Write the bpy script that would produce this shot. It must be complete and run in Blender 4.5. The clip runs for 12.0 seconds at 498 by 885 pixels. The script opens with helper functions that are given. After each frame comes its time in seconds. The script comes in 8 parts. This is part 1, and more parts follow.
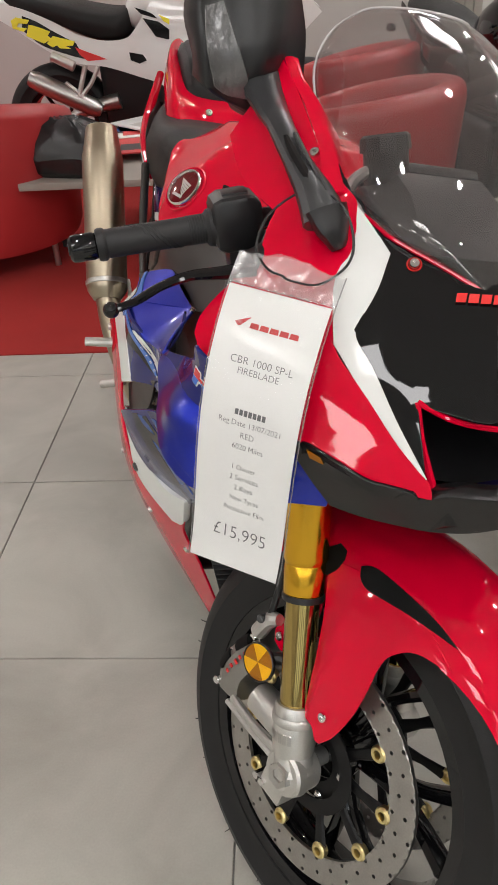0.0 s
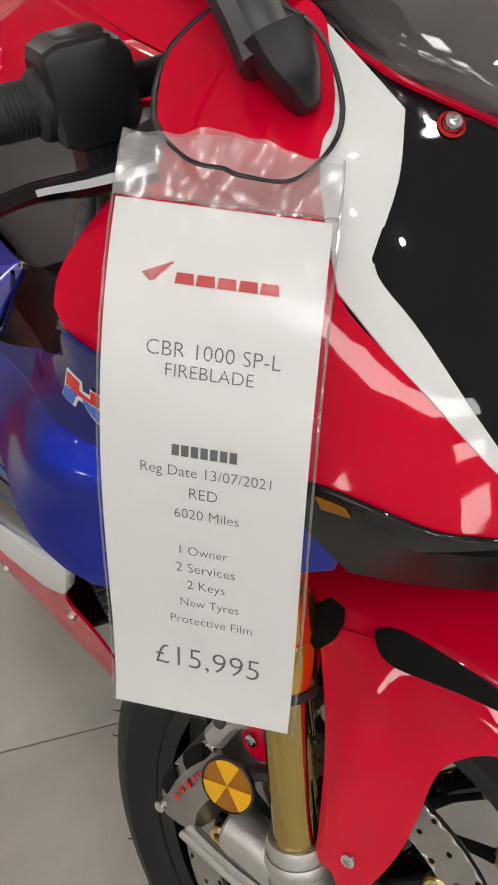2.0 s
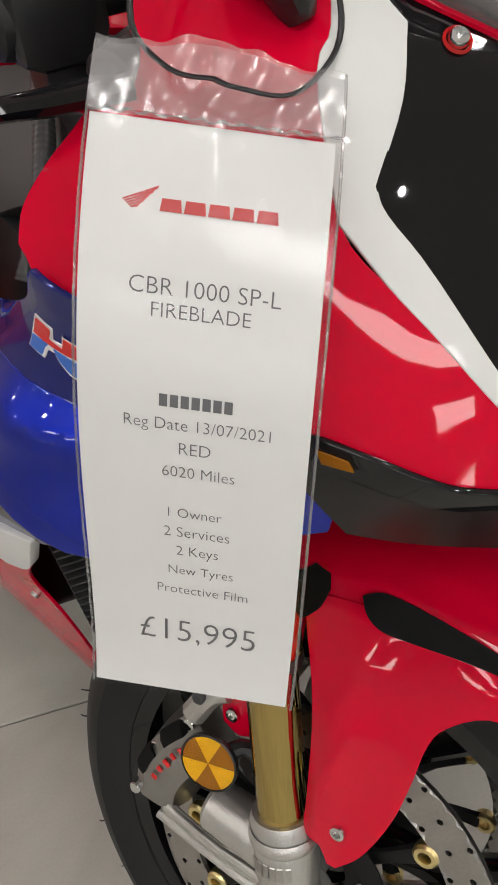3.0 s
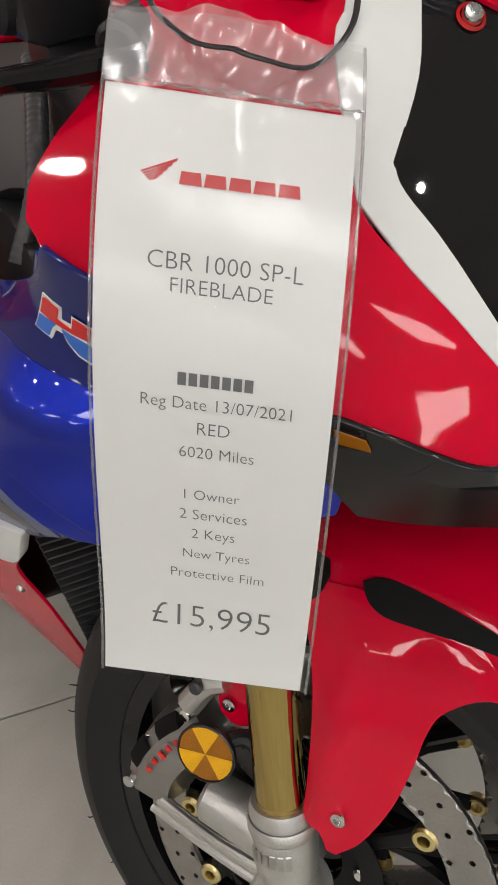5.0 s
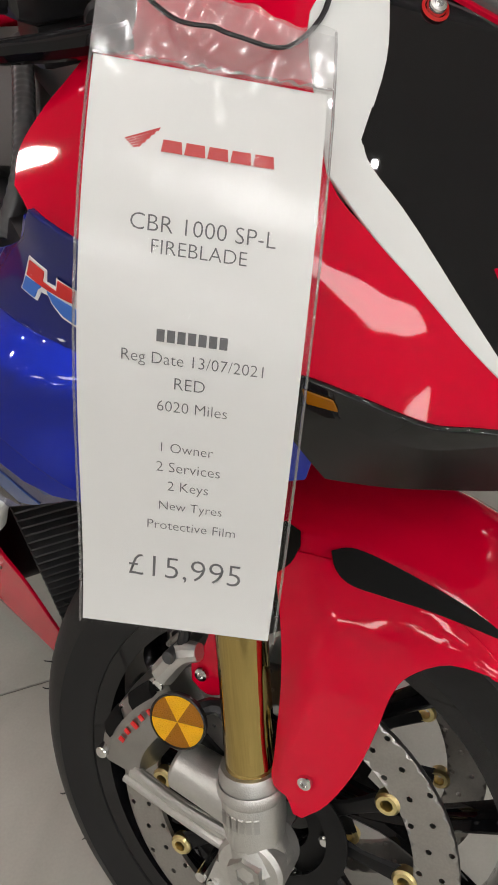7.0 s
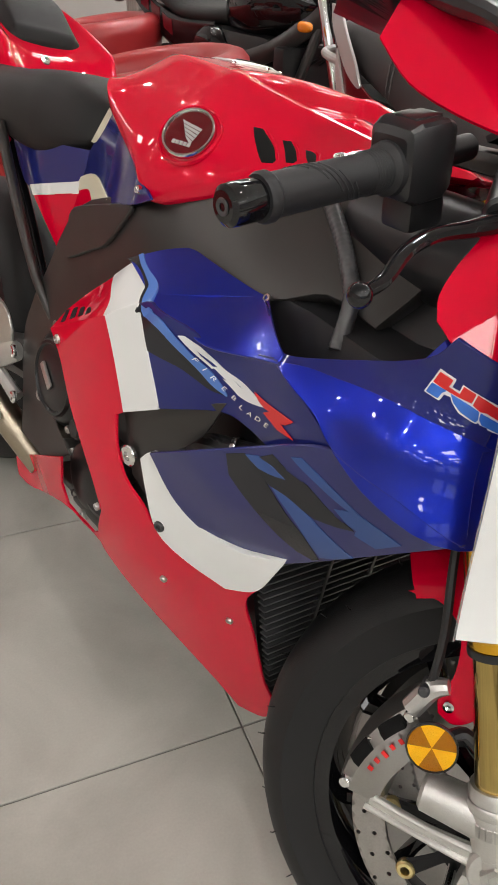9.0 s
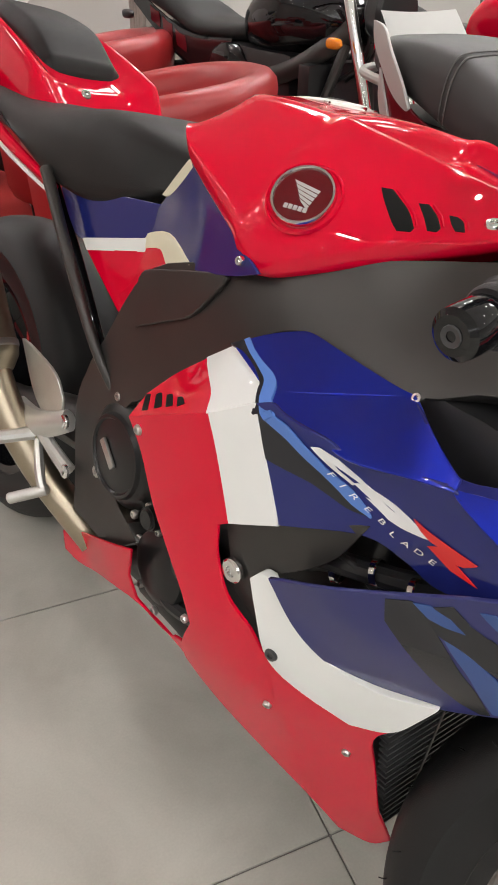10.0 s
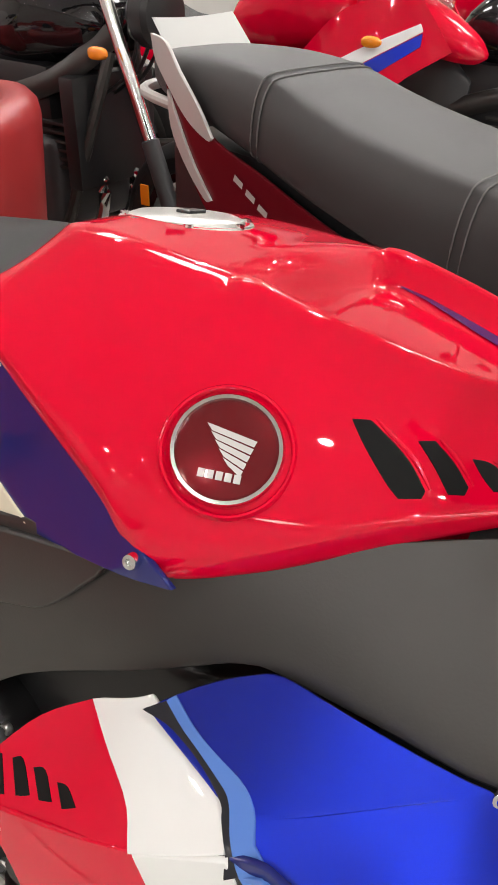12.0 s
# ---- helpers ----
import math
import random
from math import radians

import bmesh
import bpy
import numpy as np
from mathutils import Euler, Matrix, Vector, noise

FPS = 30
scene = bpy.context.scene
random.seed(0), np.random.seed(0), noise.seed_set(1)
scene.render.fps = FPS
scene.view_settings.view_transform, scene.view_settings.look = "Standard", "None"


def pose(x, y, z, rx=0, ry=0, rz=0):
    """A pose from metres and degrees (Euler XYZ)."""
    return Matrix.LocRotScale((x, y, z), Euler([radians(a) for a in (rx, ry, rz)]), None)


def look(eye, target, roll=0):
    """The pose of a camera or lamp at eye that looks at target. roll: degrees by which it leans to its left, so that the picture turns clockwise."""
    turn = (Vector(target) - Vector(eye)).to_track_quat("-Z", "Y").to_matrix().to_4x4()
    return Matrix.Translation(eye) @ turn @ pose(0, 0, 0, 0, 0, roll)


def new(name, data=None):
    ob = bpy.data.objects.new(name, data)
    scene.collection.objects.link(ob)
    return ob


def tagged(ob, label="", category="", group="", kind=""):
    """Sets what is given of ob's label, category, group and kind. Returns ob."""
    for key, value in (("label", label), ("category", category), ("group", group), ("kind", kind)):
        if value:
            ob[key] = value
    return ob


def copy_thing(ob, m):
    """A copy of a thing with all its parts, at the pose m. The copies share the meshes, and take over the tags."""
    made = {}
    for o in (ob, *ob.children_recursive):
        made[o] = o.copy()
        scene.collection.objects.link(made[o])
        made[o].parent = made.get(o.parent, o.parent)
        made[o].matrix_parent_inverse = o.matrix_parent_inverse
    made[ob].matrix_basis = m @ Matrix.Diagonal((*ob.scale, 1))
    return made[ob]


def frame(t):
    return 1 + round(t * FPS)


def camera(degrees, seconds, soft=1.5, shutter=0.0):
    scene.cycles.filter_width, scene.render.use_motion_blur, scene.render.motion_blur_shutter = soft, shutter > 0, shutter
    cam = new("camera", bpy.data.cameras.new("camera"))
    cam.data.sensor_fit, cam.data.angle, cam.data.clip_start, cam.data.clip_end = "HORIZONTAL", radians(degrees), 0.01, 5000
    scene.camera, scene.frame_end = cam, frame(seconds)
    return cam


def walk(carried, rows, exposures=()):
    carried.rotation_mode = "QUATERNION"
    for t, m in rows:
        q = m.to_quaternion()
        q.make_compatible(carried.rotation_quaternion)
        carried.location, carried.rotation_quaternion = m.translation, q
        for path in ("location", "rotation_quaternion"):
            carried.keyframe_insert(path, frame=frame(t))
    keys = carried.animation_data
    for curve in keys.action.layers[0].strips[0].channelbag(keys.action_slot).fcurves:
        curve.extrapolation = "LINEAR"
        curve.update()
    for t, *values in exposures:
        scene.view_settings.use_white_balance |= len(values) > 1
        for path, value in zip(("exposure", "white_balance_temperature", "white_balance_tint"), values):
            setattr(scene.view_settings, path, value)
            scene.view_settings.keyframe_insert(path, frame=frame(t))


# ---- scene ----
cam = camera(36.8, 12.0, 1.7)
PATH = [
    (0, (0.109, -0.999, 1.193), (-0.014, 0.656, 0.077), -3.6),
    (0.5, (0.074, -0.921, 1.16), (0.082, 0.729, 0.029), -4.1),
    (1, (0.044, -0.815, 1.123), (0.175, 0.806, -0.042), -4.8),
    (1.5, (0.034, -0.723, 1.073), (0.27, 0.849, -0.14), -4.7),
    (2, (0.032, -0.668, 1.046), (0.337, 0.857, -0.212), -4.3),
    (2.5, (0.026, -0.65, 1.026), (0.392, 0.831, -0.267), -3.4),
    (3, (0.015, -0.643, 1.015), (0.433, 0.807, -0.298), -2.3),
    (3.2, (0.013, -0.641, 1.002), (0.431, 0.826, -0.291), -2.4),
    (5, (-0.009, -0.636, 1.006), (0.496, 0.778, -0.315), -0.5),
    (5.5, (-0.011, -0.637, 1.009), (0.502, 0.777, -0.31), -0.3),
    (6, (-0.011, -0.642, 1.008), (0.513, 0.767, -0.311), 0.2),
    (6.5, (-0.008, -0.653, 1.005), (0.532, 0.752, -0.312), 1.0),
    (6.7, (-0.007, -0.66, 1.002), (0.541, 0.745, -0.313), 1.3),
    (8.3, (-0.221, -0.685, 1.037), (0.439, 0.772, -0.164), 3.2),
    (8.5, (-0.255, -0.69, 1.061), (0.403, 0.794, -0.107), 2.9),
    (9, (-0.307, -0.681, 1.075), (0.349, 0.832, -0.056), 2.7),
    (9.5, (-0.334, -0.606, 1.074), (0.323, 0.921, -0.037), 2.4),
    (10, (-0.359, -0.485, 1.084), (0.309, 1.033, -0.034), 1.5),
    (10.5, (-0.341, -0.388, 1.098), (0.508, 1.026, -0.034), 1.5),
    (11, (-0.362, -0.3, 1.116), (0.65, 1.008, -0.008), 1.2),
    (11.5, (-0.335, -0.214, 1.109), (0.752, 1.028, -0.02), 1.1),
    (12, (-0.249, -0.125, 1.122), (0.84, 1.098, -0.027), 1.4),
]
walk(cam, [(t, look(eye, target, roll)) for t, eye, target, roll in PATH], [(0, -0.05), (2, -0.26), (6.5, -0.3), (8.5, 0.05), (9.5, 0.22), (11, 0.4), (12, 0.48)])

# ---- light ----
world = bpy.data.worlds.new("showroom_air")
world.use_nodes = True
world.node_tree.nodes["Background"].inputs[0].default_value = (0.9, 0.95, 1.0, 1)
world.node_tree.nodes["Background"].inputs[1].default_value = 1.1
scene.world = world
EXPOSURE = 0.0
PANEL_GLOW = 12.0
SPOT_GLOW = 285.0
scene.view_settings.exposure = EXPOSURE


# ---- materials ----
def shader(name, colour, rough=0.5, metal=0.0, coat=0.0, coat_rough=0.03, vary=0.0, vary_scale=8.0, grain=0.0,
           grain_scale=400.0, bump=0.0, bump_scale=300.0, spec=0.5, rough_vary=0.0, sheen=0.0, transmission=0.0, ior=1.5, alpha=1.0):
    m = bpy.data.materials.new(name)
    m.use_nodes = True
    nt = m.node_tree
    b = nt.nodes["Principled BSDF"]
    b.inputs["Base Color"].default_value = (*colour, 1)
    b.inputs["Roughness"].default_value = rough
    b.inputs["Metallic"].default_value = metal
    b.inputs["Coat Weight"].default_value = coat
    b.inputs["Coat Roughness"].default_value = coat_rough
    b.inputs["Specular IOR Level"].default_value = spec if coat < 0.7 else 0.0
    b.inputs["Sheen Weight"].default_value = sheen
    b.inputs["Transmission Weight"].default_value = transmission
    b.inputs["IOR"].default_value = ior
    b.inputs["Alpha"].default_value = alpha
    co = nt.nodes.new("ShaderNodeTexCoord")

    def noise_node(scale, detail=4.0):
        n = nt.nodes.new("ShaderNodeTexNoise")
        n.inputs["Scale"].default_value = scale
        n.inputs["Detail"].default_value = detail
        nt.links.new(co.outputs["Object"], n.inputs["Vector"])
        return n

    if vary or grain:
        first = noise_node(vary_scale)
        second = noise_node(grain_scale, 2.0)
        ramp = nt.nodes.new("ShaderNodeMath")
        ramp.operation = "MULTIPLY_ADD"
        nt.links.new(first.outputs["Fac"], ramp.inputs[0])
        ramp.inputs[1].default_value = vary * 2
        ramp.inputs[2].default_value = 1 - vary
        fine = nt.nodes.new("ShaderNodeMath")
        fine.operation = "MULTIPLY_ADD"
        nt.links.new(second.outputs["Fac"], fine.inputs[0])
        fine.inputs[1].default_value = grain * 2
        fine.inputs[2].default_value = 1 - grain
        both = nt.nodes.new("ShaderNodeMath")
        both.operation = "MULTIPLY"
        nt.links.new(ramp.outputs[0], both.inputs[0])
        nt.links.new(fine.outputs[0], both.inputs[1])
        mix = nt.nodes.new("ShaderNodeVectorMath")
        mix.operation = "SCALE"
        mix.inputs[0].default_value = colour
        nt.links.new(both.outputs[0], mix.inputs["Scale"])
        nt.links.new(mix.outputs[0], b.inputs["Base Color"])
    if rough_vary:
        n = noise_node(vary_scale * 1.7)
        r = nt.nodes.new("ShaderNodeMath")
        r.operation = "MULTIPLY_ADD"
        nt.links.new(n.outputs["Fac"], r.inputs[0])
        r.inputs[1].default_value = rough_vary * 2
        r.inputs[2].default_value = rough - rough_vary
        nt.links.new(r.outputs[0], b.inputs["Roughness"])
    if bump:
        n = noise_node(bump_scale)
        k = nt.nodes.new("ShaderNodeBump")
        k.inputs["Strength"].default_value = bump
        k.inputs["Distance"].default_value = 0.002
        nt.links.new(n.outputs["Fac"], k.inputs["Height"])
        nt.links.new(k.outputs[0], b.inputs["Normal"])
    return m


RED = shader("red_paint", (0.67, 0.0006, 0.026), 0.35, 0.0, 0.8, vary=0.012, vary_scale=30)
WHITE = shader("white_paint", (0.78, 0.79, 0.77), 0.3, 0.0, 0.8, vary=0.03, vary_scale=25)
CREAM = shader("cream_paint", (0.72, 0.68, 0.52), 0.3, 0.0, 0.8, vary=0.03, vary_scale=25)
BLUE = shader("candy_blue_paint", (0.008, 0.025, 0.43), 0.34, 0.9, 1.0, vary=0.05, vary_scale=30, grain=0.12, grain_scale=2500)
NAVY = shader("navy_paint", (0.014, 0.02, 0.15), 0.3, 0.15, 1.0, vary=0.05, vary_scale=30, grain=0.1, grain_scale=2500)
SKY = shader("light_blue_paint", (0.09, 0.2, 0.55), 0.3, 0.0, 1.0, vary=0.03, vary_scale=30)
GLOSS_BLACK = shader("gloss_black_paint", (0.006, 0.006, 0.007), 0.25, 0.0, 1.0, vary=0.1, vary_scale=20)
SATIN_BLACK = shader("satin_black_frame", (0.058, 0.055, 0.052), 0.36, 0.6, vary=0.15, vary_scale=12, bump=0.05, bump_scale=500, rough_vary=0.06)
PLASTIC = shader("black_plastic", (0.015, 0.015, 0.016), 0.34, vary=0.15, vary_scale=30, bump=0.04, bump_scale=700)
RUBBER = shader("tyre_rubber", (0.011, 0.011, 0.0115), 0.5, spec=0.35, vary=0.25, vary_scale=14, grain=0.1, bump=0.15, bump_scale=700)
GRIP = shader("grip_rubber", (0.014, 0.014, 0.015), 0.55, vary=0.15, vary_scale=40, bump=0.2, bump_scale=1200)
SEAT = shader("seat_vinyl", (0.013, 0.0125, 0.0123), 0.52, spec=0.25, vary=0.12, vary_scale=20, bump=0.2, bump_scale=900)
DISC = shader("brake_disc_steel", (0.42, 0.405, 0.385), 0.36, 1.0, vary=0.12, vary_scale=40, grain=0.12, bump=0.05, bump_scale=900)
STEEL = shader("brushed_steel", (0.55, 0.54, 0.52), 0.34, 1.0, vary=0.12, vary_scale=40, grain=0.1, bump=0.05, bump_scale=900)
CALIPER = shader("grey_anodised_caliper", (0.36, 0.35, 0.33), 0.32, 0.9, vary=0.12, vary_scale=40, grain=0.06, bump=0.1, bump_scale=700)
ALLOY = shader("cast_alloy", (0.62, 0.61, 0.58), 0.38, 0.85, vary=0.1, vary_scale=25, grain=0.06, bump=0.15, bump_scale=700)
CHROME = shader("polished_steel", (0.75, 0.75, 0.74), 0.12, 1.0, vary=0.05, vary_scale=60)
GOLD = shader("gold_fork_coating", (0.82, 0.46, 0.04), 0.2, 1.0, vary=0.06, vary_scale=30, grain=0.03)
DARK_GOLD = shader("titanium_nitride_tube", (0.5, 0.37, 0.13), 0.07, 1.0, vary=0.06, vary_scale=30)
PALE_GOLD = shader("gold_bobbin", (0.8, 0.66, 0.32), 0.28, 1.0, vary=0.1, vary_scale=80)
TITANIUM = shader("titanium_silencer", (0.42, 0.36, 0.27), 0.32, 1.0, vary=0.15, vary_scale=12, grain=0.08)
AMBER = shader("amber_reflector", (1.0, 0.52, 0.01), 0.18, 0.0, 0.8, vary=0.12, vary_scale=60, bump=0.8, bump_scale=800)
AMBER_DARK = shader("amber_reflector_shade", (0.42, 0.15, 0.004), 0.2, 0.0, 0.8, vary=0.12, vary_scale=60, bump=0.8, bump_scale=800)
PAPER = shader("printed_paper", (0.82, 0.82, 0.80), 0.35, vary=0.02, vary_scale=20, coat=0.25, coat_rough=0.12)
INK = shader("grey_ink", (0.15, 0.15, 0.155), 0.5)
RED_INK = shader("red_ink", (0.6, 0.06, 0.06), 0.45)
BLUE_MARK = shader("blue_decal", (0.03, 0.16, 0.62), 0.35, coat=0.6)
RED_DECAL = shader("red_decal", (0.7, 0.01, 0.01), 0.35, coat=0.6)
WHITE_DECAL = shader("white_decal", (0.8, 0.8, 0.8), 0.35, coat=0.6)
CARPET = shader("red_carpet", (0.35, 0.016, 0.013), 0.95, vary=0.12, vary_scale=5, grain=0.2, grain_scale=350, bump=0.6, bump_scale=500)
LEATHER = shader("red_leatherette", (0.4, 0.028, 0.03), 0.36, vary=0.1, vary_scale=6, bump=0.15, bump_scale=260, coat=0.15, coat_rough=0.25)
WALL = shader("wall_paint", (0.45, 0.43, 0.41), 0.8, vary=0.05, vary_scale=1.5, grain=0.03, bump=0.1, bump_scale=150)
BOARD = shader("grey_cladding", (0.3, 0.27, 0.24), 0.6, vary=0.25, vary_scale=3, grain=0.1, bump=0.15, bump_scale=60)
CEILING = shader("ceiling_tile_white", (0.7, 0.7, 0.69), 0.85, vary=0.04, vary_scale=2, bump=0.2, bump_scale=200)
GROUT = shader("grey_grout", (0.2, 0.193, 0.18), 0.9, vary=0.2, vary_scale=10)
BRONZE = shader("dark_maroon_paint", (0.13, 0.006, 0.012), 0.3, 0.2, 0.8, vary=0.08, vary_scale=15)
SILVER_PANEL = shader("silver_plastic", (0.5, 0.49, 0.47), 0.38, 0.3, 0.3, vary=0.05, vary_scale=20)
ORANGE = shader("orange_lens", (0.85, 0.25, 0.01), 0.25, coat=0.5, vary=0.05, vary_scale=40)
YELLOW_DECAL = shader("yellow_decal", (0.85, 0.75, 0.02), 0.4, coat=0.4)
BLUE_GREY = shader("blue_grey_film", (0.032, 0.036, 0.15), 0.4, 0.1, 0.8, coat_rough=0.12, vary=0.06, vary_scale=20)
ANODISED = shader("black_anodised_alloy", (0.0045, 0.0045, 0.005), 0.5, spec=0.3, vary=0.12, vary_scale=40)
CHIN_BLACK = shader("satin_chin_plastic", (0.007, 0.007, 0.0075), 0.24, vary=0.12, vary_scale=30, bump=0.03, bump_scale=700)
FILM_BLACK = shader("black_film", (0.02, 0.021, 0.026), 0.4, 0.1, 0.8, coat_rough=0.12, vary=0.06, vary_scale=20)
# Near-black for flat panels that paint the shade inside slots and openings.
OPENING_SHADE = shader("slot_black", (0.004, 0.004, 0.004), 0.7, spec=0.2, vary=0.1, vary_scale=40)
BADGE_RED = shader("badge_red_enamel", (0.13, 0.006, 0.01), 0.25, 0.3, 1.0, vary=0.1, vary_scale=60)
STEEL_BLUE = shader("steel_blue_film", (0.04, 0.09, 0.28), 0.4, 0.1, 0.8, coat_rough=0.12, vary=0.06, vary_scale=20)
DARK_GREY = shader("dark_grey_plastic", (0.045, 0.045, 0.047), 0.45, vary=0.1, vary_scale=20, bump=0.03, bump_scale=400)


def clear(name, tint, rough=0.03, strength=1.0, crease=0.25, haze=0.0):
    """Thin clear plastic: mostly see-through with a gloss on top."""
    m = bpy.data.materials.new(name)
    m.use_nodes = True
    nt = m.node_tree
    nt.nodes.remove(nt.nodes["Principled BSDF"])
    out = nt.nodes["Material Output"]
    see = nt.nodes.new("ShaderNodeBsdfTransparent")
    see.inputs[0].default_value = (*tint, 1)
    gloss = nt.nodes.new("ShaderNodeBsdfGlossy")
    gloss.inputs["Roughness"].default_value = rough
    edge = nt.nodes.new("ShaderNodeLayerWeight")
    power = nt.nodes.new("ShaderNodeMath")
    power.operation = "POWER"
    power.inputs[1].default_value = 4.0
    nt.links.new(edge.outputs["Facing"], power.inputs[0])
    k = nt.nodes.new("ShaderNodeMath")
    k.operation = "MULTIPLY_ADD"
    k.inputs[1].default_value, k.inputs[2].default_value = 0.6 * strength, 0.045 * strength
    nt.links.new(power.outputs[0], k.inputs[0])
    co = nt.nodes.new("ShaderNodeTexCoord")
    n = nt.nodes.new("ShaderNodeTexNoise")
    n.inputs["Scale"].default_value = 38.0
    nt.links.new(co.outputs["Object"], n.inputs["Vector"])
    bump = nt.nodes.new("ShaderNodeBump")
    bump.inputs["Strength"].default_value = crease
    bump.inputs["Distance"].default_value = 0.004
    nt.links.new(n.outputs["Fac"], bump.inputs["Height"])
    nt.links.new(bump.outputs[0], gloss.inputs["Normal"])
    mix = nt.nodes.new("ShaderNodeMixShader")
    nt.links.new(k.outputs[0], mix.inputs[0])
    nt.links.new(see.outputs[0], mix.inputs[1])
    nt.links.new(gloss.outputs[0], mix.inputs[2])
    film = nt.nodes.new("ShaderNodeBsdfDiffuse")
    film.inputs[0].default_value = (0.8, 0.8, 0.8, 1)
    veil = nt.nodes.new("ShaderNodeMixShader")
    veil.inputs[0].default_value = haze
    nt.links.new(mix.outputs[0], veil.inputs[1])
    nt.links.new(film.outputs[0], veil.inputs[2])
    nt.links.new(veil.outputs[0], out.inputs[0])
    return m


SLEEVE = clear("clear_sleeve_plastic", (0.97, 0.97, 0.97), 0.2, 0.6, 0.1)
HEADER = clear("crumpled_sleeve_plastic", (0.95, 0.95, 0.95), 0.2, 2.2, 0.2, 0.16)
RIM = clear("welded_plastic_edge", (0.8, 0.8, 0.8), 0.15, 2.5, 0.2, 0.12)
PANE = clear("window_glass", (0.93, 0.95, 0.95), 0.01, 1.0, 0.0)
SCREEN = clear("smoked_clear_screen", (0.86, 0.84, 0.84), 0.03, 1.4, 0.0, 0.02)


def glowing(name, colour, strength):
    m = bpy.data.materials.new(name)
    m.use_nodes = True
    nt = m.node_tree
    b = nt.nodes["Principled BSDF"]
    b.inputs["Base Color"].default_value = (0.8, 0.8, 0.8, 1)
    b.inputs["Emission Color"].default_value = (*colour, 1)
    b.inputs["Emission Strength"].default_value = strength
    return m


LIGHT = glowing("led_panel_diffuser", (1.0, 0.98, 0.975), PANEL_GLOW)
SPOT = glowing("downlight_lens", (1.0, 0.97, 0.94), SPOT_GLOW)


def tile_material():
    """Grey stone-look porcelain: cloudy stains, fine speckle, each tile a little different."""
    m = bpy.data.materials.new("grey_porcelain_tile")
    m.use_nodes = True
    nt = m.node_tree
    b = nt.nodes["Principled BSDF"]
    co = nt.nodes.new("ShaderNodeNewGeometry")
    info = nt.nodes.new("ShaderNodeObjectInfo")
    spread = nt.nodes.new("ShaderNodeMath")
    spread.operation = "MULTIPLY_ADD"
    spread.inputs[1].default_value, spread.inputs[2].default_value = 0.07, 0.89
    nt.links.new(info.outputs["Random"], spread.inputs[0])
    big = nt.nodes.new("ShaderNodeTexNoise")
    big.inputs["Scale"].default_value = 3.2
    big.inputs["Detail"].default_value = 6.0
    big.inputs["Roughness"].default_value = 0.55
    big.inputs["Distortion"].default_value = 0.6
    nt.links.new(co.outputs["Position"], big.inputs["Vector"])
    fine = nt.nodes.new("ShaderNodeTexNoise")
    fine.inputs["Scale"].default_value = 260.0
    fine.inputs["Detail"].default_value = 3.0
    nt.links.new(co.outputs["Position"], fine.inputs["Vector"])
    ramp = nt.nodes.new("ShaderNodeValToRGB")
    ramp.color_ramp.elements[0].position, ramp.color_ramp.elements[0].color = 0.3, (0.33, 0.318, 0.278, 1)
    ramp.color_ramp.elements[1].position, ramp.color_ramp.elements[1].color = 0.72, (0.5, 0.488, 0.438, 1)
    nt.links.new(big.outputs["Fac"], ramp.inputs[0])
    k = nt.nodes.new("ShaderNodeMath")
    k.operation = "MULTIPLY_ADD"
    k.inputs[1].default_value = 0.16
    nt.links.new(spread.outputs[0], k.inputs[2])
    nt.links.new(fine.outputs["Fac"], k.inputs[0])
    tone = nt.nodes.new("ShaderNodeVectorMath")
    tone.operation = "SCALE"
    nt.links.new(ramp.outputs[0], tone.inputs[0])
    nt.links.new(k.outputs[0], tone.inputs["Scale"])
    nt.links.new(tone.outputs[0], b.inputs["Base Color"])
    r = nt.nodes.new("ShaderNodeMath")
    r.operation = "MULTIPLY_ADD"
    r.inputs[1].default_value, r.inputs[2].default_value = 0.25, 0.36
    nt.links.new(big.outputs["Fac"], r.inputs[0])
    nt.links.new(r.outputs[0], b.inputs["Roughness"])
    bump = nt.nodes.new("ShaderNodeBump")
    bump.inputs["Strength"].default_value, bump.inputs["Distance"].default_value = 0.08, 0.001
    nt.links.new(fine.outputs["Fac"], bump.inputs["Height"])
    nt.links.new(bump.outputs[0], b.inputs["Normal"])
    return m


TILE = tile_material()


# ---- mesh helpers ----
def finish(bm, name, material, smooth=35.0, normals=None):
    me = bpy.data.meshes.new(name)
    bm.normal_update()
    bm.to_mesh(me)
    bm.free()
    me.materials.append(material)
    if smooth:
        me.shade_smooth()
        if normals is not None:
            me.normals_split_custom_set_from_vertices(normals)
        else:
            me.set_sharp_from_angle(angle=radians(smooth))
    return me


def part(name, bm, material, parent, label="", smooth=35.0, normals=None):
    ob = new(name, finish(bm, name, material, smooth, normals))
    ob.parent = parent
    return tagged(ob, label) if label else ob


def thing(name, label, category, m=None, group="", kind=""):
    ob = new(name)
    if m is not None:
        ob.matrix_basis = m
    ob.empty_display_size = 0.1
    return tagged(ob, label, category, group, kind)


def setting(name, bm, material, label, category="", smooth=0.0):
    return tagged(new(name, finish(bm, name, material, smooth)), label, category, kind="structure")


